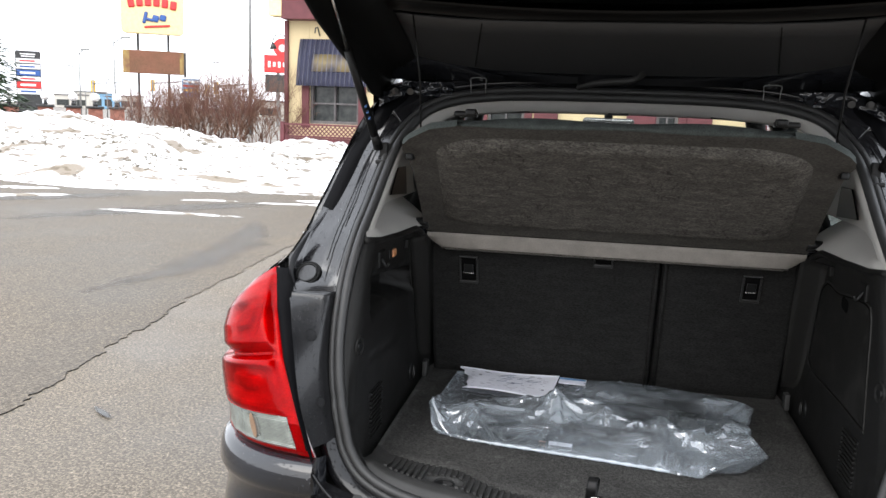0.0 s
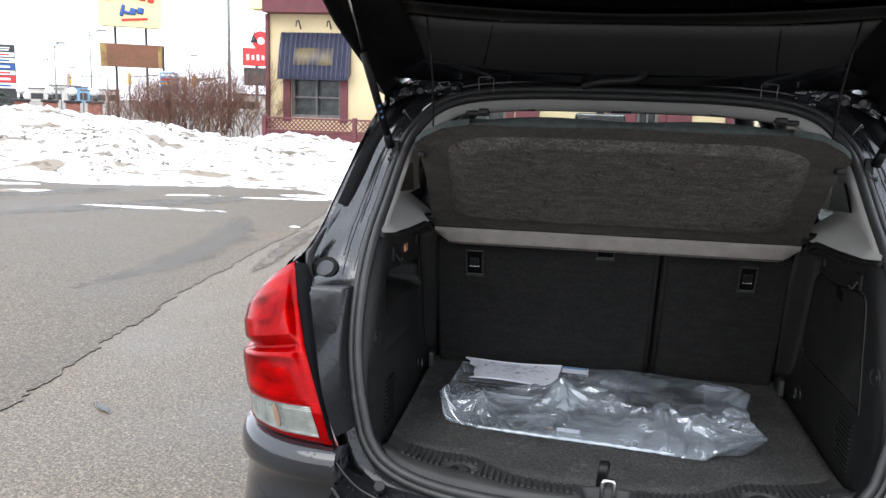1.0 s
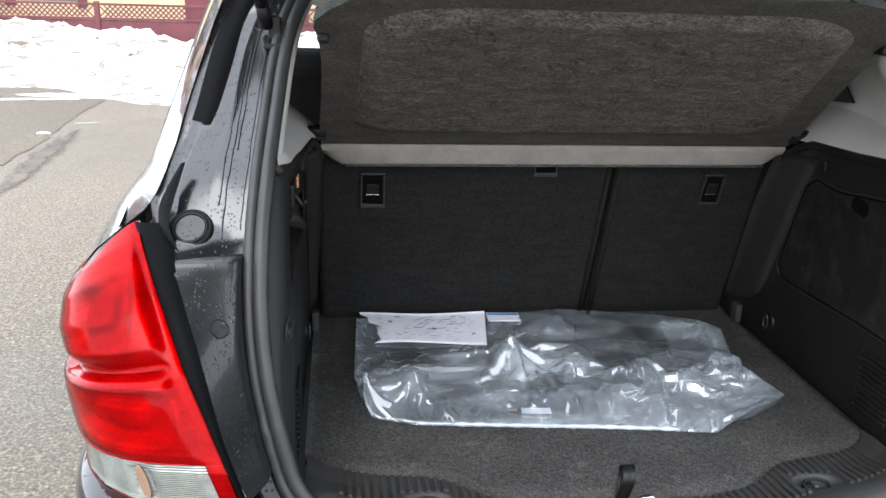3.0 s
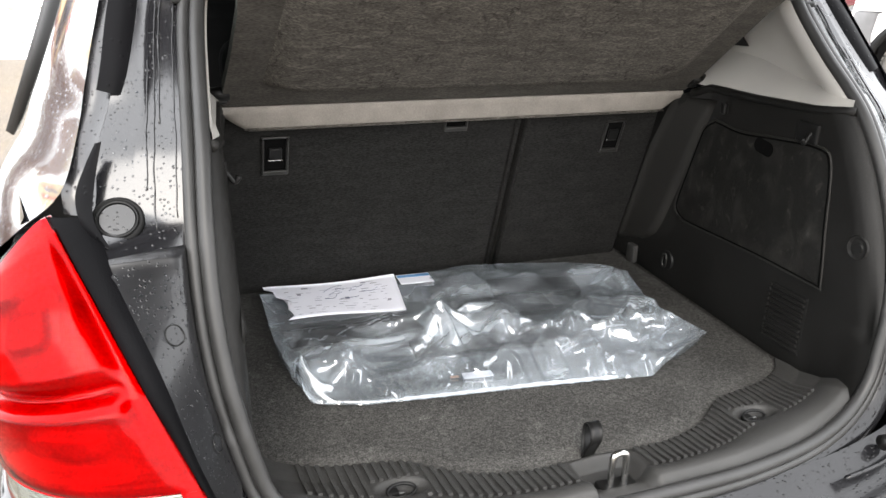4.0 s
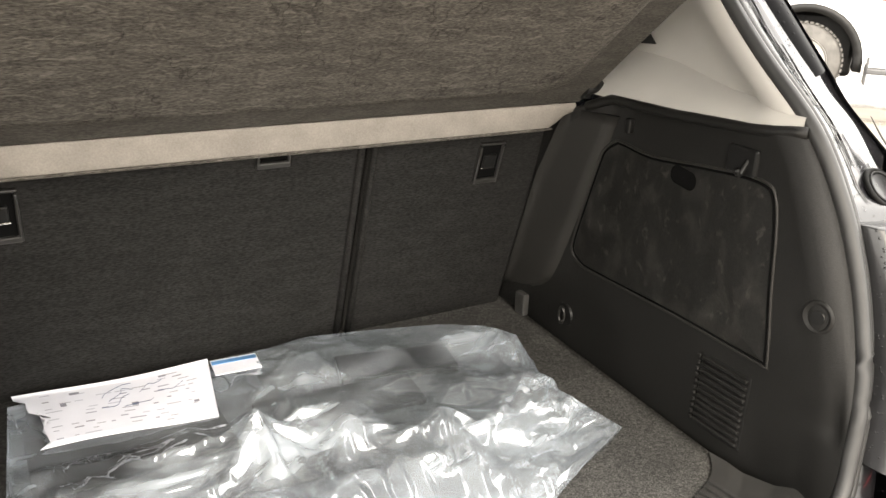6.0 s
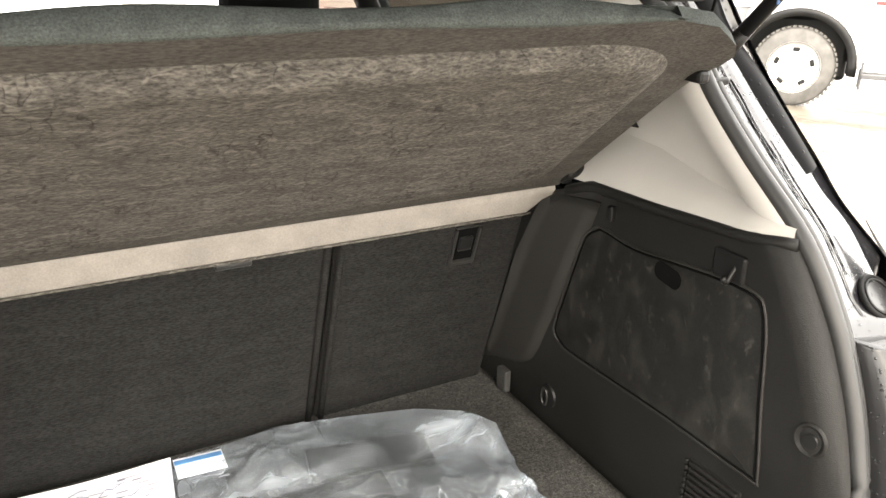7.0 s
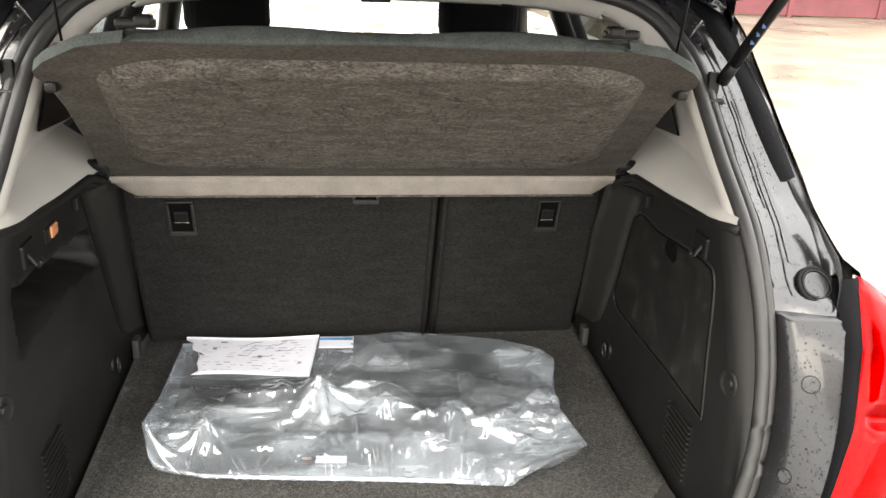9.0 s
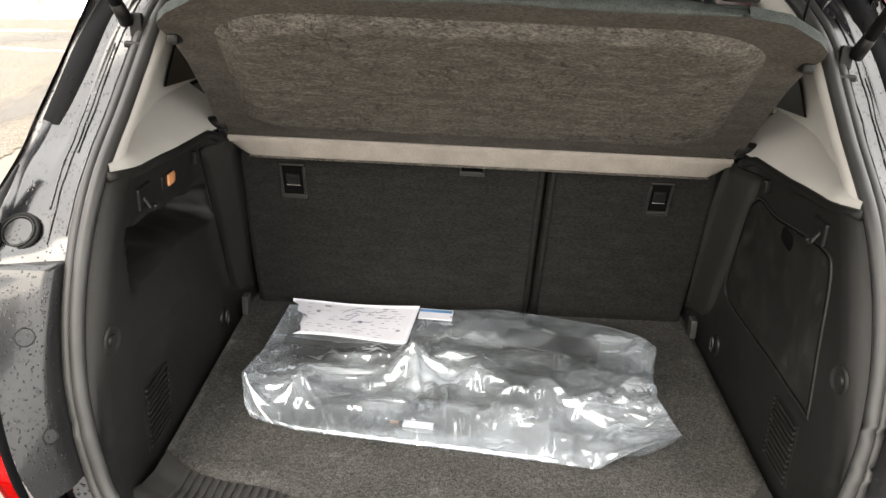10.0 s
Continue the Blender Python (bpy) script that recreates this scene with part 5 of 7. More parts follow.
def lining_x(yy, z, pocket):
    """How far the lining's face lies from the middle of the car."""
    r = rim_at(max(z, 0.728))
    yf = lining_front(z)
    xf = float(np.interp(z, [.69, .79, 1.13, 1.18], [.502, .498, .474, .488]))
    wall = 0.517
    ya = float(np.interp(z, [.69, .76, .80, 1.05, 1.18], [1.02, .96, .905, .80, .76]))
    low = r[0] < wall - .004
    keys_y = [yf + .05, yf, yf - .012, ya + .02, ya, ya - .02, .60, r[1] + .14 if low else r[1] + .035, r[1] + .06 if low else r[1] + .016, r[1] + .02 if low else r[1] + .005, r[1]]
    keys_x = [xf - .002, xf, xf + .002, .507, .512, wall, wall, wall, wall - (wall - r[0]) * .35 if low else wall + .005, wall - (wall - r[0]) * .8 if low else wall + (r[0] - wall) * .6, r[0]]
    x = float(np.interp(yy, keys_y[::-1], keys_x[::-1]))
    if pocket:
        top = 1.092 - (yy - .49) * 0.10
        bot = 1.000 + (yy - .448) * 0.10 if yy < .6 else float(np.interp(yy, [.6, .84], [1.015, 0.985]))
        inside = min((yy - .455) / .012, (.835 - yy) / .012, (top - z) / .012, (z - bot) / .012)
        x += 0.085 * max(0.0, min(1.0, inside))
        line = abs((z - 0.907) + (yy - .452) * 0.078) if .45 < yy < .68 else 1
        x += 0.003 * math.exp(-(line / .006) ** 2)
    return x


def lining_row(z, s, pocket):
    r = rim_at(max(z, 0.728))
    ys = [r[1] + d for d in (0, .002, .005, .009, .016, .025, .035)] + list(np.linspace(r[1] + .045, lining_front(z) + .05, 60))
    return [(s * lining_x(y, z, pocket), y, z) for y in ys[::-1]]


def top_edge(y):
    return float(np.interp(y, [.40, .454, .529, .653, .784, .86, .92], [1.184, 1.180, 1.171, 1.166, 1.167, 1.135, 1.10]))


for s in (-1, 1):
    rows = []
    for v in np.linspace(0, 1, 48):
        z = 0.664 + (1.18 - 0.664) * v
        rows.append([(x, y, min(zz, top_edge(y))) for x, y, zz in lining_row(z, s, s < 0)])
    lining = part("side_lining", grid("side_lining", rows, 0.0, flip=s > 0), M_PLASTIC, car,
                  "black grained plastic lining with an open pocket" if s < 0 else "black grained plastic lining with an access panel")
    # round rolled upper edge
    up = [(s * float(np.interp(y, [.44, .50, .60, .78, .83], [.536, .520, .514, .494, .486])), y, top_edge(y) - 0.004) for y in np.linspace(.452, .83, 24)]
    part("rolled_edge", tube("rolled_edge", up, 0.008, 10), M_PLASTIC, lining)
    # lighter flat strip beside the seat
    P = []
    for z in np.linspace(.742, 1.135, 22):
        yf = float(np.interp(z, [.69, .79, 1.0, 1.10, 1.13, 1.18], [1.075, 1.035, .945, .885, .862, .82])) + .004
        xf = float(np.interp(z, [.69, .79, 1.13, 1.18], [.502, .498, .474, .488])) - 0.004
        ya = float(np.interp(z, [.742, .755, .775, .80, .83, 1.05, 1.14], [1.035, .990, .948, .918, .902, .81, .775]))
        P.append([(s * (xf + (.508 - xf) * u), yf + (ya - yf) * u, z) for u in np.linspace(0, 1, 5)])
    part("pillar_strip", grid("pillar_strip", P, 0.006, flip=s > 0), M_STRIP, lining, "smooth dark plastic strip")
    # floor clip, tie-down and round stop
    part("floor_clip", box((s * .500, .992, .722), (.014, .030, .045), .003), M_SILL, lining)
    td = part("side_tie_down", cyl((s * .524, .875, .745), (s * .512, .875, .745), .024, .022, 24), M_BLACK, lining, "recessed tie-down with steel loop")
    part("loop", tube("loop", [(s * .508, .875 + .008 * math.cos(a), .745 + .016 * math.sin(a)) for a in np.linspace(0, 2 * math.pi, 16, endpoint=False)], .0024, 6, True), M_BEZEL, td)
    kx = lining_x(.376, .957, False)
    kn = part("round_stop", cyl((s * (kx + .01), .376, .957), (s * (kx - .003), .374, .957), .0105, .009, 24), M_BLACK, lining)
    dish = [[(s * (kx + (r * math.cos(a)) * (lining_x(.386, .957, False) - lining_x(.366, .957, False)) / .02 + d), .376 + r * math.cos(a), .957 + 1.08 * r * math.sin(a)) for a in np.linspace(0, 2 * math.pi, 28, endpoint=False)] for r, d in ((.0215, .0015), (.020, -.0022), (.0175, -.0018), (.0125, .003), (.0100, .004))]
    part("stop_dish", grid("stop_dish", dish, closed=True, flip=s < 0), M_PLASTIC, kn, "shallow round dish")
    # bag hook in its niche
    hk = part("bag_hook", box((s * .516, .530, 1.124), (.010, .052, .038), .004), M_BLACK, lining, "bag hook in a niche")
    part("hook_tip", tube("hook_tip", smooth_curve([(s * .520, .520, 1.135), (s * .508, .520, 1.118), (s * .500, .520, 1.108), (s * .494, .520, 1.116)], 4), .004, 8), M_BLACK, hk)
    part("small_hook", box((s * .512, .755, 1.125), (.012, .012, .024), .003), M_BLACK, lining)
    # louvred vent: recessed plate with slats
    vent = part("vent", box((s * .5205, .498, .767), (.010, .092, .122), .003), M_BLACK, lining, "louvred air vent")
    for k in range(11):
        z = .716 + k * .0105
        part("slat", box((s * .5135, .498, z), (.006, .084, .0055), .0012, None, 1), M_PLASTIC, vent)
    for k in range(11):
        z = .716 + k * .0105
        part("tooth", box((s * .5125, .546, z), (.005, .006, .006), .001, None, 1), M_PLASTIC, vent)

# access panel with finger hole, on one side
out = [(.778, 1.092), (.70, 1.085), (.60, 1.095), (.50, 1.101), (.469, 1.076), (.452, .96), (.439, .868), (.452, .860), (.60, .862), (.80, .858), (.845, .861), (.863, .876), (.861, .90), (.845, .95), (.812, 1.047), (.80, 1.075)]
oc = smooth_curve([(a, b, 0) for a, b in out + out[:1]], 4)[:-1]
linr = [o for o in car.children if o.name.startswith("side_lining")][1]
cy, cz = .655, .975


def on_lining(a, b, proud):
    return (lining_x(a, b, False) - proud, a, b)


rings = [[on_lining(cy + (a - cy) * k, cz + (b - cz) * k, .0045 if k < .99 else .001) for a, b, _ in oc] for k in (1.0, .992, .9, .75, .55, .35, .15, .01)]
panel = part("access_panel", grid("access_panel", rings, 0.0, flip=True, closed=True), M_PANEL, linr, "scuffed black access panel")
part("panel_seam", tube("panel_seam", [on_lining(a, b, .001) for a, b, _ in oc], .0020, 6, True), M_VOID, panel)
# paler bead that paints the highlight along the panel's edge
part("panel_rim", tube("panel_rim", [on_lining(cy + (a - cy) * 1.022, cz + (b - cz) * 1.035, .001) for a, b, _ in oc], .0022, 6, True), M_STRIP, panel)
fh = rounded(.052, .028, .013)
hole = [[on_lining(.628 + k * (a * math.cos(.15) - b * math.sin(.15)), 1.074 + k * (a * math.sin(.15) + b * math.cos(.15)), .0056) for a, b in fh] for k in (1.0, .5, .02)]
part("finger_hole", grid("finger_hole", hole, 0.0, flip=True, closed=True), M_VOID, panel, "flat black patch for an oblong finger hole")
linl = [o for o in car.children if o.name.startswith("side_lining")][0]
part("cargo_lamp", box((-.5205, .634, 1.120), (.012, .055, .026), .004), M_BLACK, linl, "amber-tinted cargo lamp")
part("lamp_glass", box((-.514, .642, 1.120), (.006, .030, .020), .003), material("lamp_amber", (0.5, 0.22, 0.1), 0.15, vary=0.3), linl.children[-1] if linl.children else linl)

# pale pillar linings above the side linings: a rim strip, a dished wall, and the ledge below it
def wall_point(y, w):
    """The dished wall; w: from the ledge (0) to the roof (1)."""
    z = 1.196 + 0.035 * min(1, (y - .46) / .3) + (1.49 - 1.22) * w
    x = 0.562 + 0.020 * math.sin(math.pi * min(1, w / .85)) - 0.085 * w ** 1.6
    return np.array([x, y, z])


for s in (-1, 1):
    rp = half[(half[:, 2] > 1.178) & (half[:, 2] < 1.474)]
    P = []
    for i, p in enumerate(rp):
        w = i / (len(rp) - 1)
        lip = p + np.array([-.004, .006, 0])
        mid = p + np.array([-.006, .030, .002])
        inner = p + np.array([.000, .058 - .012 * w, .006])
        bend = p + np.array([.014 - .01 * w, .072 - .012 * w, .008])
        row = [p, lip, mid, inner, bend]
        y0 = bend[1]
        for u in np.linspace(0.12, 1, 9):
            y = y0 + (1.06 - y0) * u
            q = wall_point(y, w)
            k = min(1, u / 0.3)
            row.append(np.array([bend[0] + (q[0] - bend[0]) * k, y, bend[2] + (q[2] - bend[2]) * k]))
        P.append([(s * q[0], q[1], q[2]) for q in row])
    pl = part("pillar_lining", grid("pillar_lining", P, 0.0, flip=s > 0), M_LIGHT, car, "pale grey dished pillar lining")
    foot = [np.array(q) * (s, 1, 1) for q in P[0]]
    Q = []
    for y in np.linspace(.4585, .90, 26):
        z0 = top_edge(min(y, .79)) + 0.001
        x0 = float(np.interp(y, [.44, .458, .50, .60, .78, .84], [.536, .534, .520, .514, .494, .486])) - 0.003
        fy = [q[1] for q in foot]
        e = np.array([np.interp(y, fy, [q[0] for q in foot]), y, np.interp(y, fy, [q[2] for q in foot]) + .001])
        a0 = np.array([x0, y, z0])
        row = []
        for u in (0, .10, .3, .55, .8, 1.0):
            q = a0 + (e - a0) * u + np.array([0, 0, .010 * math.sin(min(1, u * 1.6) * math.pi / 2) * (1 - u)])
            row.append((s * q[0], q[1], q[2]))
        Q.append(row)
    part("ledge", grid("ledge", Q, 0.0, flip=s < 0), M_LIGHT, pl, "pale grey curved ledge")
    tri = [np.array(wall_point(y, w)) + np.array([-.004, 0, 0]) for y, w in ((.77, .06), (.93, .02), (.93, .30), (.845, .30))]
    tri = [(s * q[0], q[1], q[2]) for q in tri]
    part("small_window", mesh_of("small_window", tri + [(x - s * .004, y, z) for x, y, z in tri], [(0, 1, 2, 3), (7, 6, 5, 4), (0, 4, 5, 1), (1, 5, 6, 2), (2, 6, 7, 3), (3, 7, 4, 0)], False), M_BLACK, pl, "dark three-cornered side window")

# headliner's rear bow
top = half[half[:, 2] > 1.40]
full = np.concatenate([top, (top * (-1, 1, 1))[-2::-1]])
P = []
for p in full:
    inn = np.array([0 - p[0], 0, 1.2 - p[2]])
    inn = inn / np.linalg.norm(inn)
    if abs(p[0]) < .4:
        inn = np.array([0, 0, -1.0])
    P.append([p, p + inn * .008 + np.array([0, .006, 0]), p + inn * .024 + np.array([0, .014, 0]), p + inn * .029 + np.array([0, .035, 0]), p + inn * .016 + np.array([0, .09, 0]), p + inn * .004 + np.array([0, .16, .005])])
bow = part("rear_bow", grid("rear_bow", P, 0.0), M_LIGHT, car, "pale grey padded headliner bow")
for x in (-.24, .0, .24):
    part("bow_clip", box((x, .80, 1.470), (.05, .03, .006), .002), M_BLACK, bow)
P = [[(x, y, 1.512 - 0.03 * (abs(x) / .6) ** 3) for x in np.linspace(-.6, .6, 13)] for y in np.linspace(.86, 2.46, 8)]
part("headliner", grid("headliner", P), M_LINER, car, "pale grey cloth headliner")

# rear seat backs, split unevenly
def seat_slab(x0, x1):
    bm = bmesh.new()
    c = Vector(((x0 + x1) / 2, seat_y(.90) + 0.062, .90))
    add_box(bm, c, (x1 - x0, 0.12, 0.49), 0.014, Matrix.Rotation(math.atan(0.331), 4, "X"), 3)
    return bm


for x0, x1, lab in ((-.490, .1405, "wide rear seat back covered in black felt"), (.1435, .490, "narrow rear seat back covered in black felt")):
    sb = part("rear_seat_back", seat_slab(x0, x1), M_SEATBACK, car, lab)
    for xe in ((x1 - .010,) if x0 < 0 else (x0 + .010,)):
        a, b = (xe, seat_y(1.12) - 0.003, 1.12), (xe, seat_y(.69) - 0.003, .69)
        part("piping", tube("piping", [a, b], .006, 8), M_SEATBACK, sb)
    sm = frame_of((0, 0, 0), (1, 0, 0), (0, -0.331, 1))
    def bezel(cx, cz, w, h, deep):
        m = Matrix.Translation((cx, seat_y(cz) - 0.001, cz)) @ sm
        bm = bmesh.new()
        t = .005
        for px, py, sx, sy in ((0, h / 2 - t / 2, w, t), (0, -h / 2 + t, w, 2 * t), (-w / 2 + t / 2, 0, t, h - 3 * t), (w / 2 - t / 2, 0, t, h - 3 * t)):
            add_box(bm, (px, py, 0.002), (sx, sy, .008), .002)
        bmesh.ops.transform(bm, matrix=m, verts=bm.verts[:])
        z = part("latch_bezel", bm, M_BEZEL, sb, "seat release bezel")
        part("latch_well", _moved(box((0, .002, .0), (w - t, h - t, .003), .001), m), M_VOID, z)
        if deep:
            part("latch_bar", _moved(box((0, -.010, .003), (w * .55, .003, .003), .001), m), M_STEEL, z)
            part("latch_block", _moved(box((0, .004, .003), (w * .5, .026, .006), .002), m), M_BLACK, z)
    def _moved(bm, m):
        bmesh.ops.transform(bm, matrix=m, verts=bm.verts[:])
        return bm
    if x0 < 0:
        bezel(-.3755, 1.033, .052, .086, True)
        bezel(-.010, 1.080, .052, .030, False)
    else:
        bezel(.3735, 1.033, .048, .082, True)

# front seats, rear-view mirror
def cushion(c, size, bevel, rot=None):
    return box(c, size, bevel, rot, 4)


for s in (-1, 1):
    fs = part("front_seat", cushion((s * .385, 2.02, .95), (.50, .16, .62), .06, Matrix.Rotation(radians(12), 4, "X")), M_SEAT, car, "black cloth front seat")
    part("headrest", cushion((s * .385, 1.96, 1.345), (.255, .10, .155), .045), M_SEAT, fs)
    for dx in (-.06, .06):
        part("headrest_post", cyl((s * .385 + dx, 1.97, 1.2), (s * .385 + dx, 1.97, 1.3), .007, None, 8), M_STEEL, fs)
    part("seat_cushion", cushion((s * .385, 2.25, .62), (.50, .50, .16), .05), M_SEAT, fs)
for x in (-.33,):
    part("rear_headrest", cushion((x, 1.02, 1.19), (.26, .09, .11), .04), M_SEAT, car)
mir = part("rear_view_mirror", box((-.01, 2.60, 1.435), (.235, .035, .066), .016), M_BLACK, car, "black rear-view mirror")
part("mirror_glass", box((-.01, 2.581, 1.435), (.215, .002, .052), .001), M_STEEL, mir)
part("mirror_stem", cyl((-.01, 2.62, 1.45), (-.01, 2.62, 1.52), .02, None, 10), M_BLACK, mir)

# ---- parcel shelf, hung up by its cords ----
A = Vector((0, .816, 1.177))
B = Vector((0, .497, 1.434))
along = (B - A).normalized()
down = Vector((0, -along.z, along.y))
if down.z > 0:
    down = -down
SL = (B - A).length


def shelf_half(v):
    """Half its width from the hinge (0) to the free edge (1)."""
    return float(np.interp(v, [-.1, 0, .25, .55, .72, .80, .86, .92, .97, 1.0], [.478, .480, .474, .470, .474, .480, .476, .455, .41, .345]))


def shelf_end(x):
    """The free edge bows and waves a little."""
    a = abs(x) / .48
    return 1.0 + 0.002 * (1 - a ** 2) + 0.010 * math.cos(x * 15) * (1 - a)


shelf = part("parcel_shelf", mesh_of("parcel_shelf", [(0, 0, 0)], []), M_FELT, car, "grey felt parcel shelf, raised on cords")
nu, nv = 97, 40


def shelf_point(x, v, depth):
    """A point of the shelf's underside, depth below its middle plane."""
    p = A + along * (SL * (v + (shelf_end(x) - 1) * max(0, (v - .4) / .6))) + Vector((x, 0, 0))
    tip = 0.02 * max(0, abs(x) - .40) / .08 * max(0, v - .7) / .3
    return tuple(p + down * depth - Vector((0, 0, tip)))


Pb, Pt = [], []
for j in range(nv):
    v = -0.095 + 1.095 * j / (nv - 1)
    xs_ = [(-1 + 2 * i / (nu - 1)) * shelf_half(v) for i in range(nu)]
    Pb.append([shelf_point(x, v, .004) for x in xs_])
    Pt.append([shelf_point(x, v, -.014) for x in xs_])
old = shelf.data
shelf.data = grid("parcel_shelf", Pb, 0.0)
shelf.data.materials.append(M_FELT_RIM)
bpy.data.meshes.remove(old)
# pressed inner field with round corners
field_outline = [(x, y) for x, y in rounded(2.0, 2.0, .40, 12) if y >= 0] + [(x, y) for x, y in rounded(2.0, 2.0, .16, 12) if y < 0]
field = []
for k in (0.0, .2, .4, .6, .75, .85, .90, .93, .955, .975, .99, 1.0):
    lift = .004 + .017 * (1 - max(0, (k - .90) / .10) ** 1.6)
    row = []
    for px, pv in field_outline:
        v = .480 + .435 * pv * k
        row.append(shelf_point((.420 - .020 * v) * px * k, v, lift if k < 1 else .003))
    field.append(row)
part("inner_field", grid("inner_field", field, 0.0, closed=True, flip=True), M_FELT, shelf, "brushed felt field")
part("upper_side", grid("upper_side", Pt, 0.0, flip=True), M_FELT_EDGE, shelf)
# turned-up free edge
lip = []
for i in range(nu):
    b, t = np.array(Pb[-1][i]), np.array(Pt[-1][i])
    a = abs(-1 + 2 * i / (nu - 1))
    h = 0.017 * (1 - a ** 6) + 0.004 - 0.006 * math.cos(b[0] * 16) * (1 - a * a)
    up = np.array((0, 0.35, 0.94)) * h
    lip.append([tuple(b), tuple(b + np.array((0, -.006, .004))), tuple(b + up * .5 + np.array((0, -.006, 0))), tuple(b + up), tuple(b + up + np.array((0, .008, .001))), tuple(t + np.array((0, .02, 0)))])
part("free_edge", grid("free_edge", lip, 0.0, flip=False), M_FELT_EDGE, shelf, "grey-green felt edge")
lim = shelf.children[-1]
for side in (0, -1):
    P = [[Pb[j][side], Pt[j][side]] for j in range(nv)]
    part("side_edge", grid("side_edge", P, flip=side == 0), M_FELT_EDGE, shelf)
# fixed strip in front of the hinge
P = []
for u in np.linspace(-1, 1, 41):
    c = max(0, (abs(u) - .90) / .10)
    z1 = 1.096 + .030 * c ** 1.2
    x = u * .478
    P.append([(x, .852, 1.146), (x, .850, 1.141), (x, .854, 1.132), (x, .860, z1 + .012), (x, .866, z1 + .004), (x, .872, z1 + .002), (x, .90, z1 + .012), (x, .93, 1.135)])
band = part("fixed_strip", grid("fixed_strip", P, 0.0, flip=False), M_BAND, shelf, "pale beige strip along the hinge")
part("stitched_hem", tube("stitched_hem", [(x * .44, .8605, 1.1035) for x in np.linspace(-1, 1, 30)], .0022, 6), M_FELT, band)
for s in (-1, 1):
    hp = part("hinge_pin", cyl((s * .468, .822, 1.176), (s * .502, .822, 1.176), .013, .010, 16), M_BLACK, shelf, "black hinge pin")
    part("pin_clip", box((s * .480, .835, 1.166), (.02, .022, .02), .004), M_BLACK, hp)
    q = A + along * (SL * .72) + Vector((s * .466, 0, 0)) + down * .006
    part("side_pin", box(q, (.018, .030, .016), .005), M_BLACK, shelf)
    c = Vector((s * .322, .478, 1.458))
    cl = part("cord_clip", box(c, (.050, .020, .012), .004), M_BLACK, shelf, "black cord clip")
    part("clip_block", box(c + Vector((-s * .012 if s > 0 else .012, -.008, .004)), (.022, .026, .014), .004), M_BLACK, cl)
    e0 = Vector((s * .435, .545, 1.425))
    part("cord", tube("cord", [e0, e0 + Vector((0, -.02, .10)), Vector((s * .44, .46, 1.66))], .0022, 6), M_BLACK, shelf, "thin black lifting cord")

# ---- tailgate, raised ----
TH = radians(22)
HY, HZ = .80, 1.556
gr = Vector((0, -math.cos(TH), math.sin(TH)))
gn = Vector((0, -math.sin(TH), -math.cos(TH)))
kink = radians(40)
g2 = Vector((0, -math.cos(TH - kink), math.sin(TH - kink)))
g2n = Vector((0, -math.sin(TH - kink), -math.cos(TH - kink)))


def gate(a, x, drop=0.0):
    """A point of the raised tailgate: a metres from its hinge, x across, drop below its inner face."""
    if a <= .68:
        p = Vector((x, HY, HZ)) + gr * a + gn * drop
    else:
        p = Vector((x, HY, HZ)) + gr * .68 + g2 * (a - .68) + gn * drop * .5 + g2n * drop * .5
    return p


P = [[(x * w, y, z) for x in np.linspace(-1, 1, 21)] for w, y, z in ((.55, .835, 1.535), (.56, .815, 1.556), (.57, gate(.03, 0, .03).y, gate(.03, 0, .03).z), (.575, gate(.10, 0, .0).y, gate(.10, 0, .0).z))]
root = part("gate_root", grid("gate_root", P, 0.0, flip=True), M_PAINT, car, "black hinge panel")
tg = part("tailgate", mesh_of("tailgate", [(0, 0, 0)], []), M_PAINT, car, "raised black tailgate with dark inner lining")
P = [[gate(a, x * w, -0.045 + 0.02 * abs(x) ** 3) for x in np.linspace(-1, 1, 25)] for a, w in ((-.06, .52), (0.0, .56), (.05, .585), (.2, .592), (.45, .617), (.68, .625), (.85, .62), (1.0, .60), (1.08, .57), (1.12, .52))]
old = tg.data
tg.data = grid("tailgate", P, 0.0, flip=True)
tg.data.materials.append(M_PAINT)
bpy.data.meshes.remove(old)
P = [[gate(a, x * .50, 0.012 - 0.02 * abs(x) ** 4) for x in np.linspace(-1, 1, 25)] for a in (.03, .06, .12, .24, .30)]
head = part("header_lining", grid("header_lining", P, 0.006), M_HEADER, tg, "dark plastic header lining with two seams")
for x in (-.345, .345):
    part("lining_seam", tube("lining_seam", [gate(.08, x, .014), gate(.29, x * .88, .016)], .0014, 6), M_BLACK, head)
P = [[gate(a + .05 * (x ** 2), x * .50, 0.0) for x in np.linspace(-1, 1, 21)] for a in (.31, .45, .60)]
part("rear_window", grid("rear_window", P), M_TINT, tg, "tinted rear window").visible_shadow = False
P = [[gate(a + .05 * (x ** 2), x * .50, 0.006) for x in np.linspace(-1, 1, 21)] for a in (.285, .32, .335)]
part("window_band", grid("window_band", P, .003), M_BLACK, tg)
P = [[gate(a, x * .52, 0.03 - 0.03 * abs(x) ** 4) for x in np.linspace(-1, 1, 25)] for a in (.60, .66, .72, .85, 1.0, 1.08)]
low = part("lower_lining", grid("lower_lining", P, 0.006), M_PLASTIC, tg, "dark plastic lower lining")
lt = part("latch_cover", _moved(box((0, 0, 0), (.13, .07, .03), .008), Matrix.Translation(gate(1.06, 0, .03))), M_GREYBUMPER, tg, "grey latch cover")
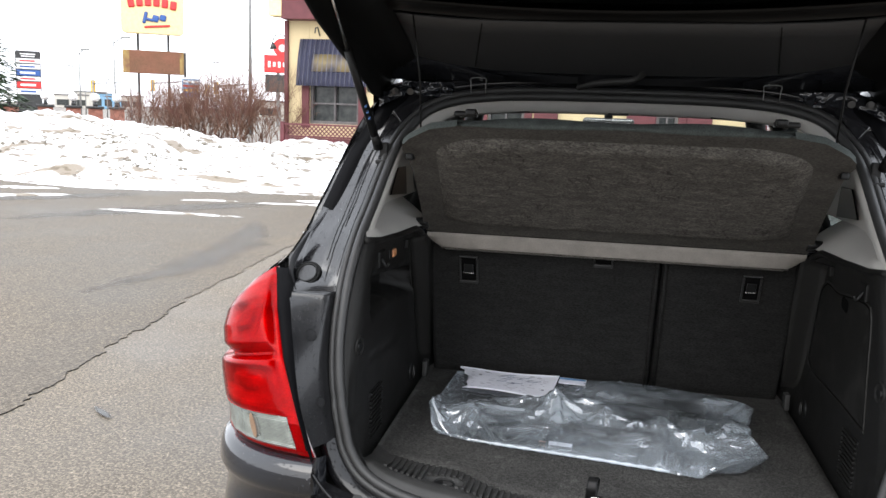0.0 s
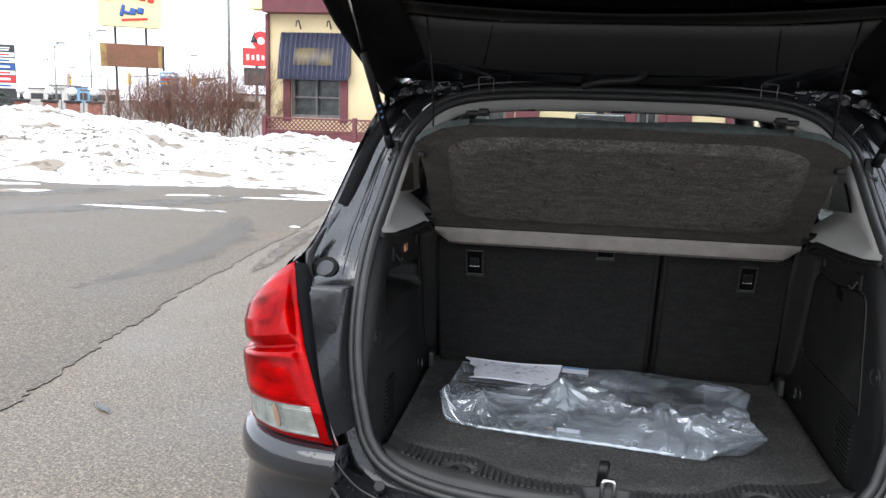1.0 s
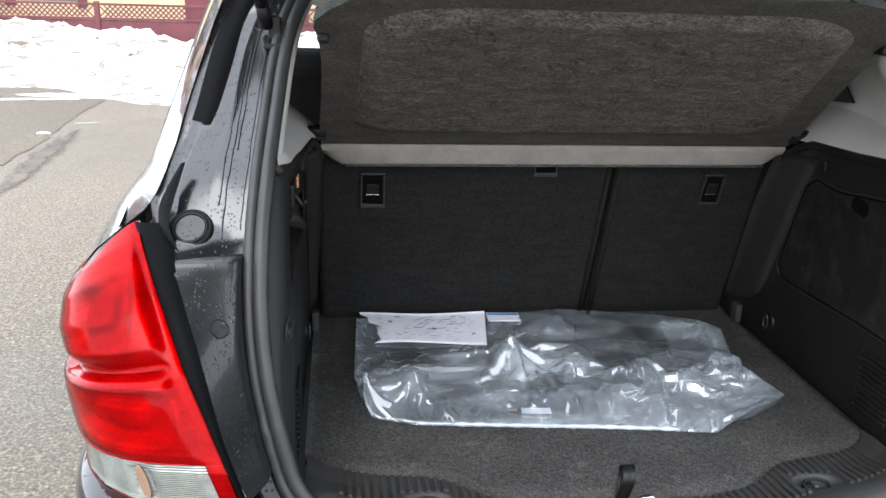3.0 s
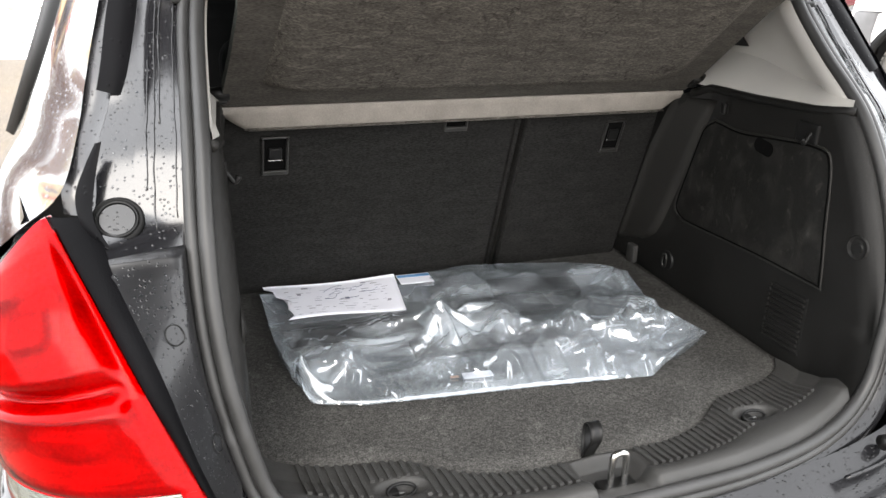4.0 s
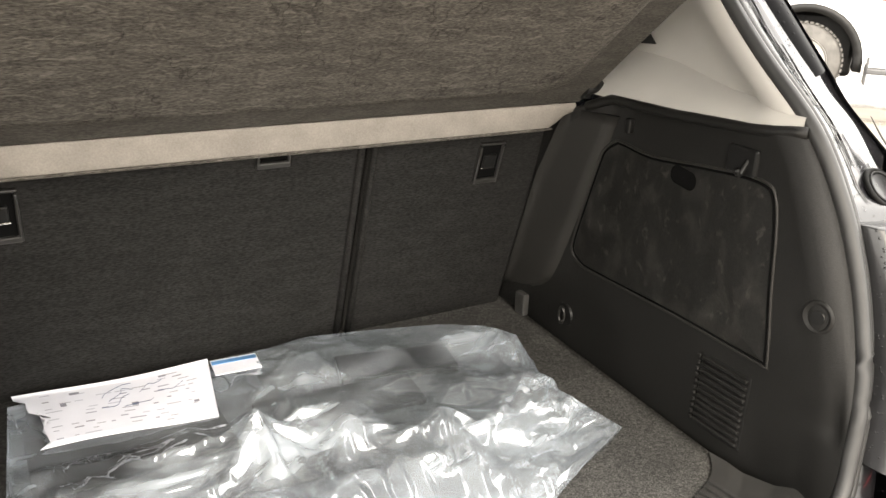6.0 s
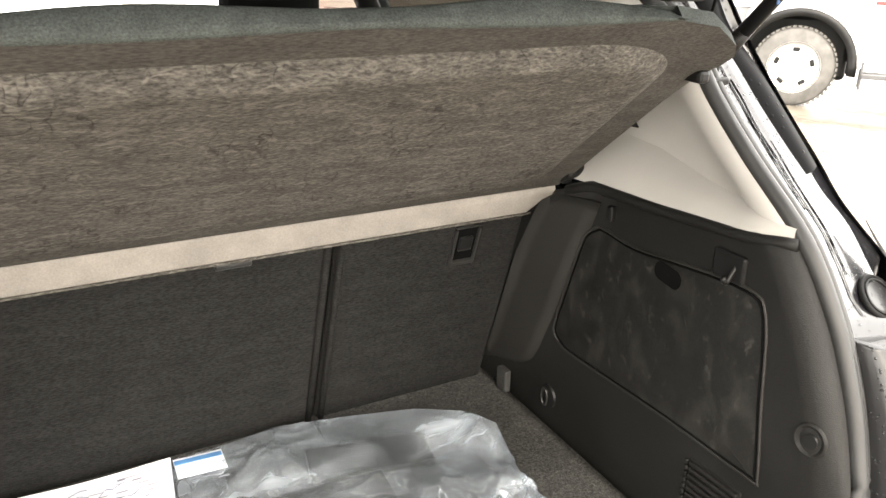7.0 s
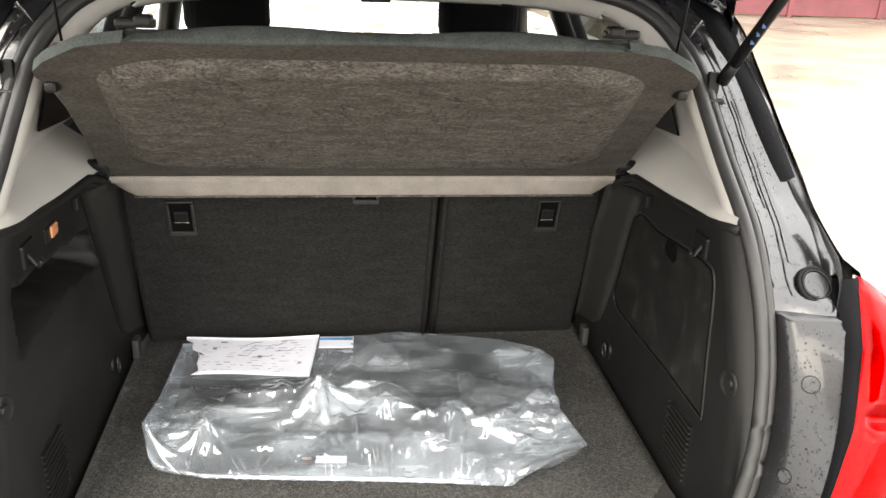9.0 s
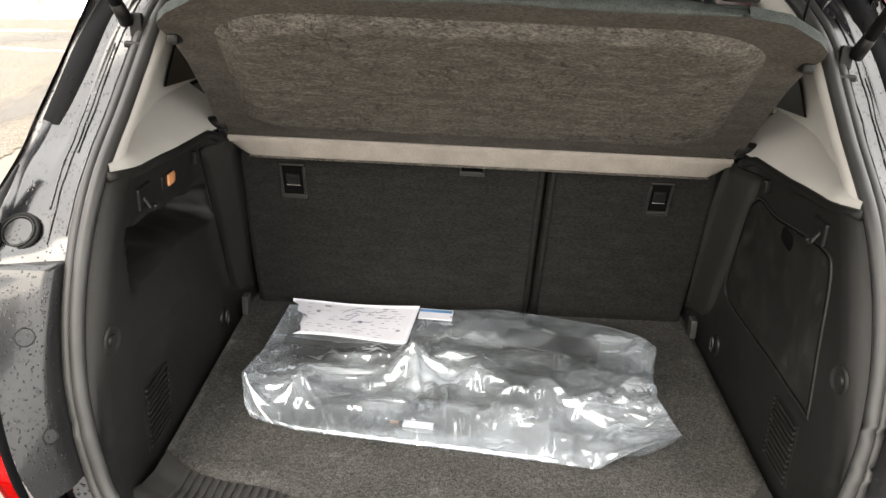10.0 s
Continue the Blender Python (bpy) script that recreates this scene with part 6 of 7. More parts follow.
for s in (-1, 1):
    # deep side frames with a rounded lobe at the hinge
    P = []
    for a, x0, x1, d in ((-.02, .49, .565, .0), (.0, .49, .572, .03), (.03, .49, .576, .066), (.07, .49, .579, .098), (.115, .49, .580, .110), (.16, .49, .582, .108), (.20, .49, .585, .110), (.33, .495, .598, .108), (.456, .50, .612, .10), (.6, .51, .618, .085), (.68, .51, .62, .07), (.9, .52, .61, .05), (1.08, .50, .57, .02)):
        P.append([gate(a, s * x0, .002), gate(a, s * (x0 + .03), .012), gate(a, s * (x1 - .020), .010 + d * .1), gate(a, s * (x1 - .012), d * .5), gate(a, s * (x1 - .006), d * .95), gate(a, s * x1, d), gate(a, s * (x1 + .006), d * .9), gate(a, s * (x1 + .008), d * .4), gate(a, s * (x1 + .004), -.045)])
    part("side_frame", grid("side_frame", P, 0.0, flip=s < 0), M_BLACK, tg)
    # crumpled seam sealer and hinge bolts at the roof's corner
    P = []
    for j in range(16):
        row = []
        for i in range(40):
            x, w = .575 - .175 * i / 39, j / 15
            top = 1.470 + .030 * min(1, (.575 - x) / .06)
            z = top + .034 * w
            rel = .010 * noise.noise(Vector((x * 42, z * 50, s * 3))) + .006 * noise.noise(Vector((x * 95, z * 110, s * 7)))
            row.append((s * x, .692 + .050 * (.575 - x) / .175 + .014 * w + rel, z))
        P.append(row)
    part("seam_sealer", grid("seam_sealer", P, 0.0, flip=s > 0), M_PAINT, tg, "glossy black sealed seam and bolts")
    for bx in (.535, .50):
        part("bolt", cyl((s * bx, .722, 1.512), (s * bx, .696 + (.535 - bx) * .3, 1.508), .011, .009, 6), M_TAPE, tg)
    hg = part("hinge", box((s * .345, .80, 1.540), (.05, .035, .045), .006), M_JAMB, tg, "black steel hinge")
    part("hinge_bow", tube("hinge_bow", smooth_curve([(s * .338 - .018, .742, 1.510), (s * .338 - .018, .738, 1.530), (s * .338 - .017, .735, 1.545), (s * .338 + .017, .735, 1.545), (s * .338 + .018, .738, 1.530), (s * .338 + .018, .742, 1.510)], 4), .0012, 6), M_DULLSTEEL, hg)
    lo = Vector((s * .556, .621, 1.38))
    d = Vector((s * .09, -.625, .775)).normalized()
    sg = part("gas_strut", cyl(lo + d * .02, lo + d * .265, .0095, None, 16), M_BLACK, tg, "black gas strut with a blue print")
    part("rod", cyl(lo + d * .265, lo + d * .47, .0042, None, 10), M_STEEL, sg)
    part("ball_socket", cyl(lo - d * .010, lo + d * .030, .0115, .010, 16), M_BLACK, sg)
    part("strut_bracket", box(lo + Vector((-s * .014, .010, -.012)), (.020, .012, .036), .003), M_BLACK, sg)
    part("bracket_foot", box(lo + Vector((-s * .012, -.002, -.040)), (.030, .012, .010), .003), M_BLACK, sg)
    for k in range(3):
        part("print_mark", _moved(box((0, 0, 0), (.006, .0015, .007), .0005), Matrix.Translation(lo + d * (.085 + k * .017) + Vector((-.004 * s, -.0080, -.004)))), M_BLUEINK, sg)
# ribbed cable sleeve between roof and tailgate
cs = smooth_curve([(-.10, .78, 1.530), (-.07, .762, 1.540), (-.03, .752, 1.545), (.02, .747, 1.549), (.045, .735, 1.562), (.045, .715, 1.585)], 14)
part("cable_sleeve", tube("cable_sleeve", cs, [.010 if i % 2 else .0075 for i in range(len(cs))], 10), M_SEAL, tg, "ribbed black cable sleeve")
part("roof_lip", tube("roof_lip", [(x, .80 - .05 * (abs(x) / .5) ** 3, 1.548 - .03 * (abs(x) / .5) ** 3) for x in np.linspace(-.5, .5, 30)], .008, 8), M_JAMB, car)

# ---- the bag in the load bay ----
# its outline on the plan with the height of the edge over the floor: near side, then far side, from one end to the other
NEAR = [(-.414, .640, .050), (-.402, .604, .012), (-.385, .590, .004), (-.30, .562, .003), (-.15, .545, .003), (.0, .530, .003), (.12, .515, .003), (.225, .500, .003), (.248, .503, .020), (.30, .518, .040), (.369, .538, .053)]
FAR = [(-.420, .662, .052), (-.416, .80, .020), (-.408, 1.02, .012), (-.26, 1.026, .012), (-.11, 1.024, .016), (.0, 1.026, .018), (.067, 1.034, .020), (.18, 1.005, .024), (.30, .968, .028), (.370, .905, .040), (.390, .850, .045), (.345, .700, .047)]
# where the contents hold the film up: place, height over the floor, reach along and across
PROPS = [(-.400, .615, .086, .030, .022), (-.31, .655, .060, .060, .028), (-.108, .743, .090, .045, .030), (.02, .715, .066, .070, .026), (.138, .675, .064, .055, .028),
         (.24, .65, .056, .07, .03), (.337, .675, .046, .03, .04), (-.27, .786, .030, .05, .03), (.082, .80, .026, .09, .05), (.02, .93, .052, .05, .05), (.16, .90, .050, .08, .04),
         (.28, .90, .044, .05, .04), (.06, 1.0, .034, .06, .02), (.25, .80, .036, .06, .04)]


def side_at(pts, k):
    P = np.array(pts)
    d = np.concatenate([[0], np.cumsum(np.hypot(np.diff(P[:, 0]), np.diff(P[:, 1])))])
    return np.stack([np.interp(k * d[-1], d, P[:, i]) for i in range(3)], -1)


def finer(P):
    """The same sheet with twice the points."""
    for ax in (0, 1):
        P = np.moveaxis(P, ax, 0)
        Q = np.empty((2 * len(P) - 1,) + P.shape[1:])
        Q[::2], Q[1::2] = P, (P[:-1] + P[1:]) / 2
        P = np.moveaxis(Q, 0, ax)
    return P


def draped_film(n, m, stages, seed):
    """Thin film hung taut over its contents like a tent, then given more length than its outline leaves room for, so that it buckles into folds."""
    g = np.random.default_rng(seed)
    u = np.linspace(0, 1, n)
    near, far = side_at(NEAR, u), side_at(FAR, u)
    v = np.linspace(0, 1, m)[:, None, None]
    P = near[None] * (1 - v) + far[None] * v
    rest = P * (1, 1, 0)
    inside = np.minimum(1, 7 * np.minimum(np.minimum(v, 1 - v)[..., 0], np.minimum(u, 1 - u)[None]))
    def base(Q):
        return 0.672 + 0.028 * Q[..., 1]
    def props(Q):
        h = 0.004 + (0.005 + 0.010 * flatter) * inside
        for x, y, a, rx, ry in PROPS:
            h = np.maximum(h, a * np.exp(-((Q[..., 0] - x) / (rx * .4)) ** 2 - ((Q[..., 1] - y) / (ry * .5)) ** 2))
        return h
    flatter = np.clip(np.maximum((rest[..., 0] + .10) / .03, (.85 - rest[..., 1]) / .03), 0, 1)
    P[..., 2] += base(P)
    P[..., 2] = np.maximum(P[..., 2], base(P) + props(P))
    def waves(shape, size):
        """Smooth random values, about size points to a wave."""
        j, i = np.meshgrid(np.arange(shape[0]) / size, np.arange(shape[1]) / size, indexing="ij")
        c = g.normal(0, 1, (int(j.max()) + 3, int(i.max()) + 3))
        j0, i0 = j.astype(int), i.astype(int)
        fj, fi = j - j0, i - i0
        return (c[j0, i0] * (1 - fj) + c[j0 + 1, i0] * fj) * (1 - fi) + (c[j0, i0 + 1] * (1 - fj) + c[j0 + 1, i0 + 1] * fj) * fi
    for grow, slack, lift, size, stiff2, turns in stages:
        if grow:
            P, rest, inside = finer(P), finer(rest), finer(inside[..., None])[..., 0]
        edge = P.copy()
        flatter = np.clip(np.maximum((rest[..., 0] + .10) / .03, (.85 - rest[..., 1]) / .03), 0, 1)
        rows, cols = P.shape[:2]
        P[..., 2] += lift * waves((rows, cols), size) * inside * np.clip((.92 - rest[..., 1]) / .14, .4, 1)
        room = slack + 0.5 * max(0, slack - 1) * waves((rows, cols), 6 + 6 * grow)
        if slack > 1:
            room = 1 + (room - 1) * np.clip((.90 - rest[..., 1]) / .12, .35, 1)
            for x, y, a, rx, ry in PROPS[:7]:
                room = room + 0.07 * np.exp(-((rest[..., 0] - x) / .06) ** 2 - ((rest[..., 1] - y + .02) / .045) ** 2)
        for turn in range(turns):
            for dj, di, stiff, push in ((0, 1, 1.0, False), (1, 0, 1.0, False), (1, 1, 0.6, False), (1, -1, 0.6, False), (0, 2, stiff2, True), (2, 0, stiff2, True)):
                step = max(dj, abs(di))
                for par in (0, 1):
                    ja, ia = np.arange(rows - dj), np.arange(max(0, -di), cols - max(0, di))
                    if dj:
                        ja = ja[(ja // step) % 2 == par]
                    else:
                        ia = ia[(ia // step) % 2 == par]
                    a, b = np.ix_(ja, ia), np.ix_(ja + dj, ia + di)
                    d = P[b] - P[a]
                    L = np.linalg.norm(d, axis=2) + 1e-9
                    gap = (L - np.linalg.norm(rest[b] - rest[a], axis=2) * room[a]) / L
                    if push:
                        gap = np.minimum(0, gap)
                    c = d * (gap * 0.5 * stiff)[..., None]
                    P[a] += c
                    P[b] -= c
            P[..., 2] = np.clip(P[..., 2], base(P) + props(P), base(P) + 0.010 + 0.102 * flatter)
            P[0], P[-1], P[:, 0], P[:, -1] = edge[0], edge[-1], edge[:, 0], edge[:, -1]
    # straight sharp creases, in fans from the peaks and corners
    X, Y = P[..., 0], P[..., 1]
    ridge = 0 * X
    for x, y, count, reach in ((-.40, .62, 12, .12), (-.108, .743, 13, .20), (.138, .675, 11, .17), (.236, .515, 9, .16), (.35, .55, 8, .13), (.37, .86, 7, .14), (.03, .98, 8, .15), (-.31, .655, 9, .12), (-.12, .56, 5, .2), (.30, .69, 8, .12)):
        for k in range(count):
            an = 2 * math.pi * (k + g.uniform(-.4, .4)) / count
            cx, cy, ln = x + g.uniform(-.015, .015), y + g.uniform(-.015, .015), reach * g.uniform(.45, 1.1)
            high, wide = g.uniform(.005, .011), g.uniform(.006, .012)
            ca, sa = math.cos(an), math.sin(an)
            t = np.clip((X - cx) * ca + (Y - cy) * sa, 0, ln)
            ridge = np.maximum(ridge, high * np.clip(1 - np.hypot(X - cx - t * ca, Y - cy - t * sa) / wide, 0, 1) * (1 - .8 * t / ln))
    P[..., 2] += ridge * inside * flatter
    return P


film = draped_film(63, 43, ((False, .95, 0, 5, 0, 100), (False, 1.055, .016, 4, .12, 50), (True, 1.065, .004, 5, .07, 40), (True, 1.06, .0006, 5, .03, 8)), 5)
under = film.copy()
ju, iu = np.meshgrid(np.linspace(0, 1, film.shape[0]), np.linspace(0, 1, film.shape[1]), indexing="ij")
inner = np.minimum(1, 12 * np.minimum(np.minimum(ju, 1 - ju), np.minimum(iu, 1 - iu)))
under[..., 2] = (0.672 + 0.028 * film[..., 1] + .003) * inner + film[..., 2] * (1 - inner)
bag = thing("clear_plastic_bag", "crumpled clear plastic bag lying on the load floor", "plastic bag")
part("upper_film", grid("upper_film", film, flip=False), M_BAG, bag)
part("lower_film", grid("lower_film", under[::4, ::4], flip=True), M_BAG, bag)
hem = [(p[0], p[1] + .003, floor_z(p[1]) + .007) for p in side_at(NEAR, np.linspace(.09, .74, 60))]
part("folded_hem", tube("folded_hem", hem, [.004 + .0015 * math.sin(i * 1.7) for i in range(60)], 6), clear("folded_film", (0.97, 0.985, 1.0), 0.12, 0.9, film=0.34), bag, "whitish folded hem")
# what lies in it: dark mat pieces
kit = thing("black_cover_kit", "flat black folded mat pieces inside the bag", "car mat")
for c, sz, r in (((.05, .83, floor_z(.83) + .008), (.26, .085, .012), -.08), ((.18, .90, floor_z(.9) + .010), (.20, .08, .014), -.2), ((-.255, .86, floor_z(.86) + .003), (.27, .15, .004), .03), ((-.02, .70, floor_z(.70) + .006), (.30, .06, .008), -.1)):
    part("mat_piece", box(c, sz, .002, Matrix.Rotation(r, 4, "Z")), M_BLACK, kit)

# printed sheet, with lines of unreadable print as bars
def sheet_point(u, v):
    a, b = np.array((-.401, 1.026)), np.array((-.110, 1.021))
    c, d = np.array((-.378, .884)), np.array((-.130, .868))
    p = (a * (1 - u) + b * u) * v + (c * (1 - u) + d * u) * (1 - v)
    tear = 0.0
    if u < .08:
        p = p + np.array((.030 * max(0, math.sin(v * 3.4 + .2) + .3 * math.sin(v * 17)) * (1 - u / .08), 0))
    z = floor_z(p[1]) + .014 + .003 * math.sin(u * 5 + v * 2) + .008 * v
    return (p[0], p[1], z)


sheet = thing("printed_sheet", "white printed paper sheet with a torn edge inside the bag", "paper")
part("paper", grid("paper", [[sheet_point(u, v) for u in np.linspace(0, 1, 24)] for v in np.linspace(0, 1, 12)], .0006, flip=True), M_PAPER, sheet)


def mark(u0, v0, w, h, mat):
    P = [[(lambda q: (q[0], q[1], q[2] + .0012))(sheet_point(u0 + w * a, v0 + h * b)) for a in (0, .5, 1)] for b in (0, 1)]
    part("print_bar", grid("print_bar", P, flip=True), mat, sheet)


rg = random.Random(3)
for u0, v0, w, h in ((.26, .82, .05, .045), (.20, .62, .030, .06), (.55, .44, .035, .06), (.72, .86, .04, .03), (.88, .30, .03, .04)):
    mark(u0, v0, w, h, M_DARKINK)
for row in range(13):
    v0, u0 = .08 + row * .067, .12
    while u0 < .9:
        w = rg.uniform(.02, .09)
        if rg.random() < .62:
            mark(u0, v0 + rg.uniform(-.008, .008), min(w, .95 - u0), rg.choice((.010, .010, .018)), rg.choice((M_INK, M_INK, M_DARKINK)))
        u0 += w + rg.uniform(.015, .08)
for k in range(6):
    a = sheet_point(rg.uniform(.42, .92), rg.uniform(.25, .85))
    pth = smooth_curve([(a[0] - .022 + .015 * q + rg.uniform(-.008, .008), a[1] + .006 * q + rg.uniform(-.012, .012), a[2] + .0022) for q in range(4)], 4)
    part("pen_stroke", tube("pen_stroke", pth, .0004, 4), M_BLUEINK, sheet)
tag = thing("small_white_label", "small white label with orange print inside the bag", "label")
part("card", box((-.085, .595, floor_z(.595) + .006), (.055, .020, .0015), .0005, Matrix.Rotation(-.08, 4, "Z")), M_PAPER, tag)
part("orange_print", box((-.128, .600, floor_z(.60) + .006), (.016, .006, .0015), .0004, Matrix.Rotation(-.08, 4, "Z")), M_BULB, tag)
lbl = thing("blue_header_card", "white card with a blue printed header inside the bag", "label")
part("card", box((-.072, .985, floor_z(.98) + .024), (.075, .050, .002), .0006, Matrix.Rotation(-.05, 4, "Z")), M_PAPER, lbl)
part("blue_header", box((-.072, .998, floor_z(.99) + .0256), (.073, .011, .0012), .0003, Matrix.Rotation(-.05, 4, "Z")), M_BLUELABEL, lbl)

# ---- beyond the snow bank ----
def bush(x, y, h, w, seed, label):
    """Bare shrub: many thin forked stems."""
    r = random.Random(seed)
    V, F = [], []
    def stick(a, b, ra, rb):
        d = (b - a)
        q = d.to_track_quat("Z", "Y")
        i = len(V)
        for base, rad in ((a, ra), (b, rb)):
            for k in range(3):
                an = k * 2 * math.pi / 3
                V.append(tuple(base + q @ Vector((math.cos(an) * rad, math.sin(an) * rad, 0))))
        for k in range(3):
            F.append((i + k, i + (k + 1) % 3, i + 3 + (k + 1) % 3, i + 3 + k))
    def grow(a, d, length, rad, level):
        b = a + d * length
        stick(a, b, rad, rad * .7)
        if level == 0:
            return
        for _ in range(3):
            nd = (d + Vector((r.uniform(-.75, .75), r.uniform(-.75, .75), r.uniform(-.15, .5)))).normalized()
            grow(a + d * length * r.uniform(.55, 1), nd, length * r.uniform(.5, .8), rad * .62, level - 1)
    for _ in range(22):
        a = Vector((r.uniform(-w, w) * .7, r.uniform(-w, w) * .5, 0))
        grow(a, Vector((r.uniform(-.4, .4) + a.x * .3, r.uniform(-.4, .4), 1)).normalized(), h * r.uniform(.34, .50), .012, 4)
    ob = part("shrub", mesh_of("shrub", V, F, False), M_TWIG)
    ob.location = (x, y, 0)
    return tagged(ob, label, "shrub", "bare shrubs by the sign")


for i, (x, y, h) in enumerate([(-12.3, 19.3, 2.0), (-11.6, 19.6, 2.25), (-10.9, 19.3, 2.45), (-10.3, 19.6, 2.6), (-9.7, 19.4, 2.65), (-9.1, 19.5, 2.35), (-11.2, 20.2, 2.4)]):
    bush(x, y, h, 0.75, 40 + i, "bare red-brown shrub behind the snow bank")

# restaurant's pylon sign
def pylon(cx, cy, turn):
    t = thing("pylon_sign", "cream pylon sign on two dark posts with a rusty lower board", "sign", at=(cx, cy, 0), turn=turn)
    for x in (-.62, .62):
        part("post", box((x, 0, 3.2), (.11, .11, 6.4), .01), M_POST, t)
    top = part("sign_panel", plate(rounded(2.55, 2.1, .22), pose(0, -.16, 5.52, 90, 0, 0), .32, .03), M_CREAM, t, "cream sign panel with red and blue raised shapes")
    for k, x in enumerate(np.linspace(-.85, .85, 6)):
        part("raised_shape", _moved(box((0, 0, 0), (.26, .07, .36), .05, Matrix.Rotation(radians(-8 + 3 * k), 4, "Y")), Matrix.Translation((x, -.50, 5.70 + .10 * math.sin(k * .63)))), M_SIGNRED, top, "red raised shape")
    for x, z, w, h in ((-.30, 5.14, .14, .50), (-.12, 5.06, .34, .12), (.12, 5.12, .26, .28), (.42, 5.16, .26, .26)):
        part("raised_shape", box((x, -.50, z), (w, .06, h), .05, Matrix.Rotation(radians(14), 4, "Y")), M_SIGNBLUE, top, "blue raised shape")
    part("swoosh", box((.18, -.50, 4.80), (1.05, .06, .09), .02, Matrix.Rotation(radians(-6), 4, "Y")), M_SIGNRED, top, "red underline")
    part("lower_board", box((0, -.12, 3.30), (2.5, .18, .98), .02), M_RUST, t, "rusty faded lower board")
    for x, w in ((-1.11, .26), (1.16, .16)):
        part("faded_edge", box((x, -.213, 3.30), (w, .012, .94), .004), M_FADED, t, "yellowed end of the board")
    part("board_end", box((1.30, -.05, 3.25), (.10, .3, 1.06), .01), M_POST, t)
    return t


pylon(-19.4, 31.6, 30)


def directory(cx, cy, turn):
    t = thing("directory_sign", "tall directory sign with coloured tenant panels", "sign", at=(cx, cy, 0), turn=turn)
    part("frame", box((0, 0, 2.35), (1.5, .3, 4.7), .08), M_POST, t)
    for z, h, m in ((4.05, .28, M_SIGNWHITE), (3.68, .30, M_SIGNWHITE), (3.28, .36, M_SIGNBLUE), (2.90, .28, M_SIGNWHITE), (2.5, .40, M_SIGNRED), (2.08, .34, M_SIGNWHITE)):
        p = part("tenant_panel", box((0, -.17, z), (1.4, .06, h), .01), m, t)
        part("print_bar", box((-.05, -.205, z), (.9, .02, h * .35), .004), M_SIGNRED if m is M_SIGNWHITE and h < .3 else (M_SIGNBLUE if m is M_SIGNWHITE else M_SIGNWHITE), p)
    for k in range(2):
        part("print_bar", box((0, -.17, 4.48 - .14 * k), (.9 - .1 * k, .05, .07), .004), M_SIGNWHITE, t)


directory(-37.2, 46.5, 38)

# neighbour's red sign beyond the corner of the building
nb = thing("red_pylon_sign", "red and white pylon sign beyond the restaurant", "sign", at=(-27.9, 66.0, 0), turn=23)
part("post", box((0, 0, 2.6), (.3, .3, 5.2), .02), M_GREYPOST, nb)
rp_ = part("red_panel", box((0, -.2, 5.35), (2.4, .3, 1.5), .06), M_SIGNRED, nb)
for k in range(4):
    part("print_bar", box((-.75 + k * .42, -.37, 5.3), (.22, .04, .5 - .12 * (k % 2)), .03), M_SIGNWHITE, rp_)
part("red_disc", cyl((.35, -.35, 6.75), (.35, -.05, 6.75), .78, None, 28), M_SIGNRED, nb, "round red emblem")
part("white_disc", cyl((.35, -.40, 6.7), (.35, -.34, 6.7), .30, None, 28), M_SIGNWHITE, nb)
part("reader_board", box((-.1, -.15, 3.7), (2.0, .3, 1.5), .03), M_POST, nb)

# small blue sign, poles and signals along the street
bs = thing("blue_street_sign", "blue and white sign board on a post", "sign", at=(-24.95, 45.2, 0), turn=28)
part("post", cyl((0, 0, 0), (0, 0, 2.0), .07, None, 10), M_POST, bs)
bp_ = part("board", box((0, -.05, 2.56), (1.05, .12, 1.16), .03), M_FARBLUE, bs)
for k in range(3):
    part("print_bar", box((0, -.13, 2.97 - k * .26), (.9, .03, .12), .005), (M_SIGNWHITE, M_SIGNRED, M_ORANGE)[k], bp_)
part("lower_field", box((0, -.125, 2.16), (1.0, .02, .30), .005), M_SIGNBLUE, bp_, "violet-blue lower field")


def pole(x, y, h, r, arm=0.0, lamp=True):
    t = thing("street_pole", "thin grey street lighting pole", "pole", "street poles", at=(x, y, 0))
    part("mast", cyl((0, 0, 0), (0, 0, h), r, r * .6, 10), M_GREYPOST, t)
    if arm:
        part("arm", tube("arm", [(0, 0, h - .3), (arm * .5, 0, h), (arm, 0, h + .1)], r * .5, 8), M_GREYPOST, t)
        part("lamp_head", box((arm, 0, h + .08), (.6, .25, .12), .03), M_GREYPOST, t)


pole(-19.7, 42.2, 12.5, .11)
pole(-32.7, 49.2, 5.8, .075, 0.9)
pole(-35.7, 49.7, 5.0, .075, 0.5)
pole(-34.0, 65.7, 5.3, .06, 0.5)
pole(-49.1, 68.2, 4.8, .06, -0.5)
pole(-51.3, 72.8, 4.3, .06, 1.3)
pole(-49.7, 74.0, 3.85, .06, 0.4)
pole(-37.2, 58.3, 3.2, .09)


def signal(x, y, h):
    t = thing("traffic_signal", "yellow traffic signal on a grey mast", "traffic light", "traffic signals", at=(x, y, 0), turn=210)
    part("mast", cyl((0, 0, 0), (0, 0, h + .6), .09, .07, 10), M_GREYPOST, t)
    b = part("housing", box((0, -.2, h), (.42, .3, 1.1), .05), M_ORANGE, t)
    for k in range(3):
        part("lens", cyl((0, -.36, h + .36 - k * .36), (0, -.42, h + .36 - k * .36), .13, None, 12), M_BLACK, b)
    part("arm", tube("arm", [(0, 0, h + .2), (-3, 0, h + .5)], .06, 8), M_GREYPOST, t)


for x, y, h in ((-43.4, 72.0, 3.39), (-47.9, 69.1, 3.1), (-38.9, 74.5, 3.18), (-35.9, 70.4, 3.26)):
    signal(x, y, h)


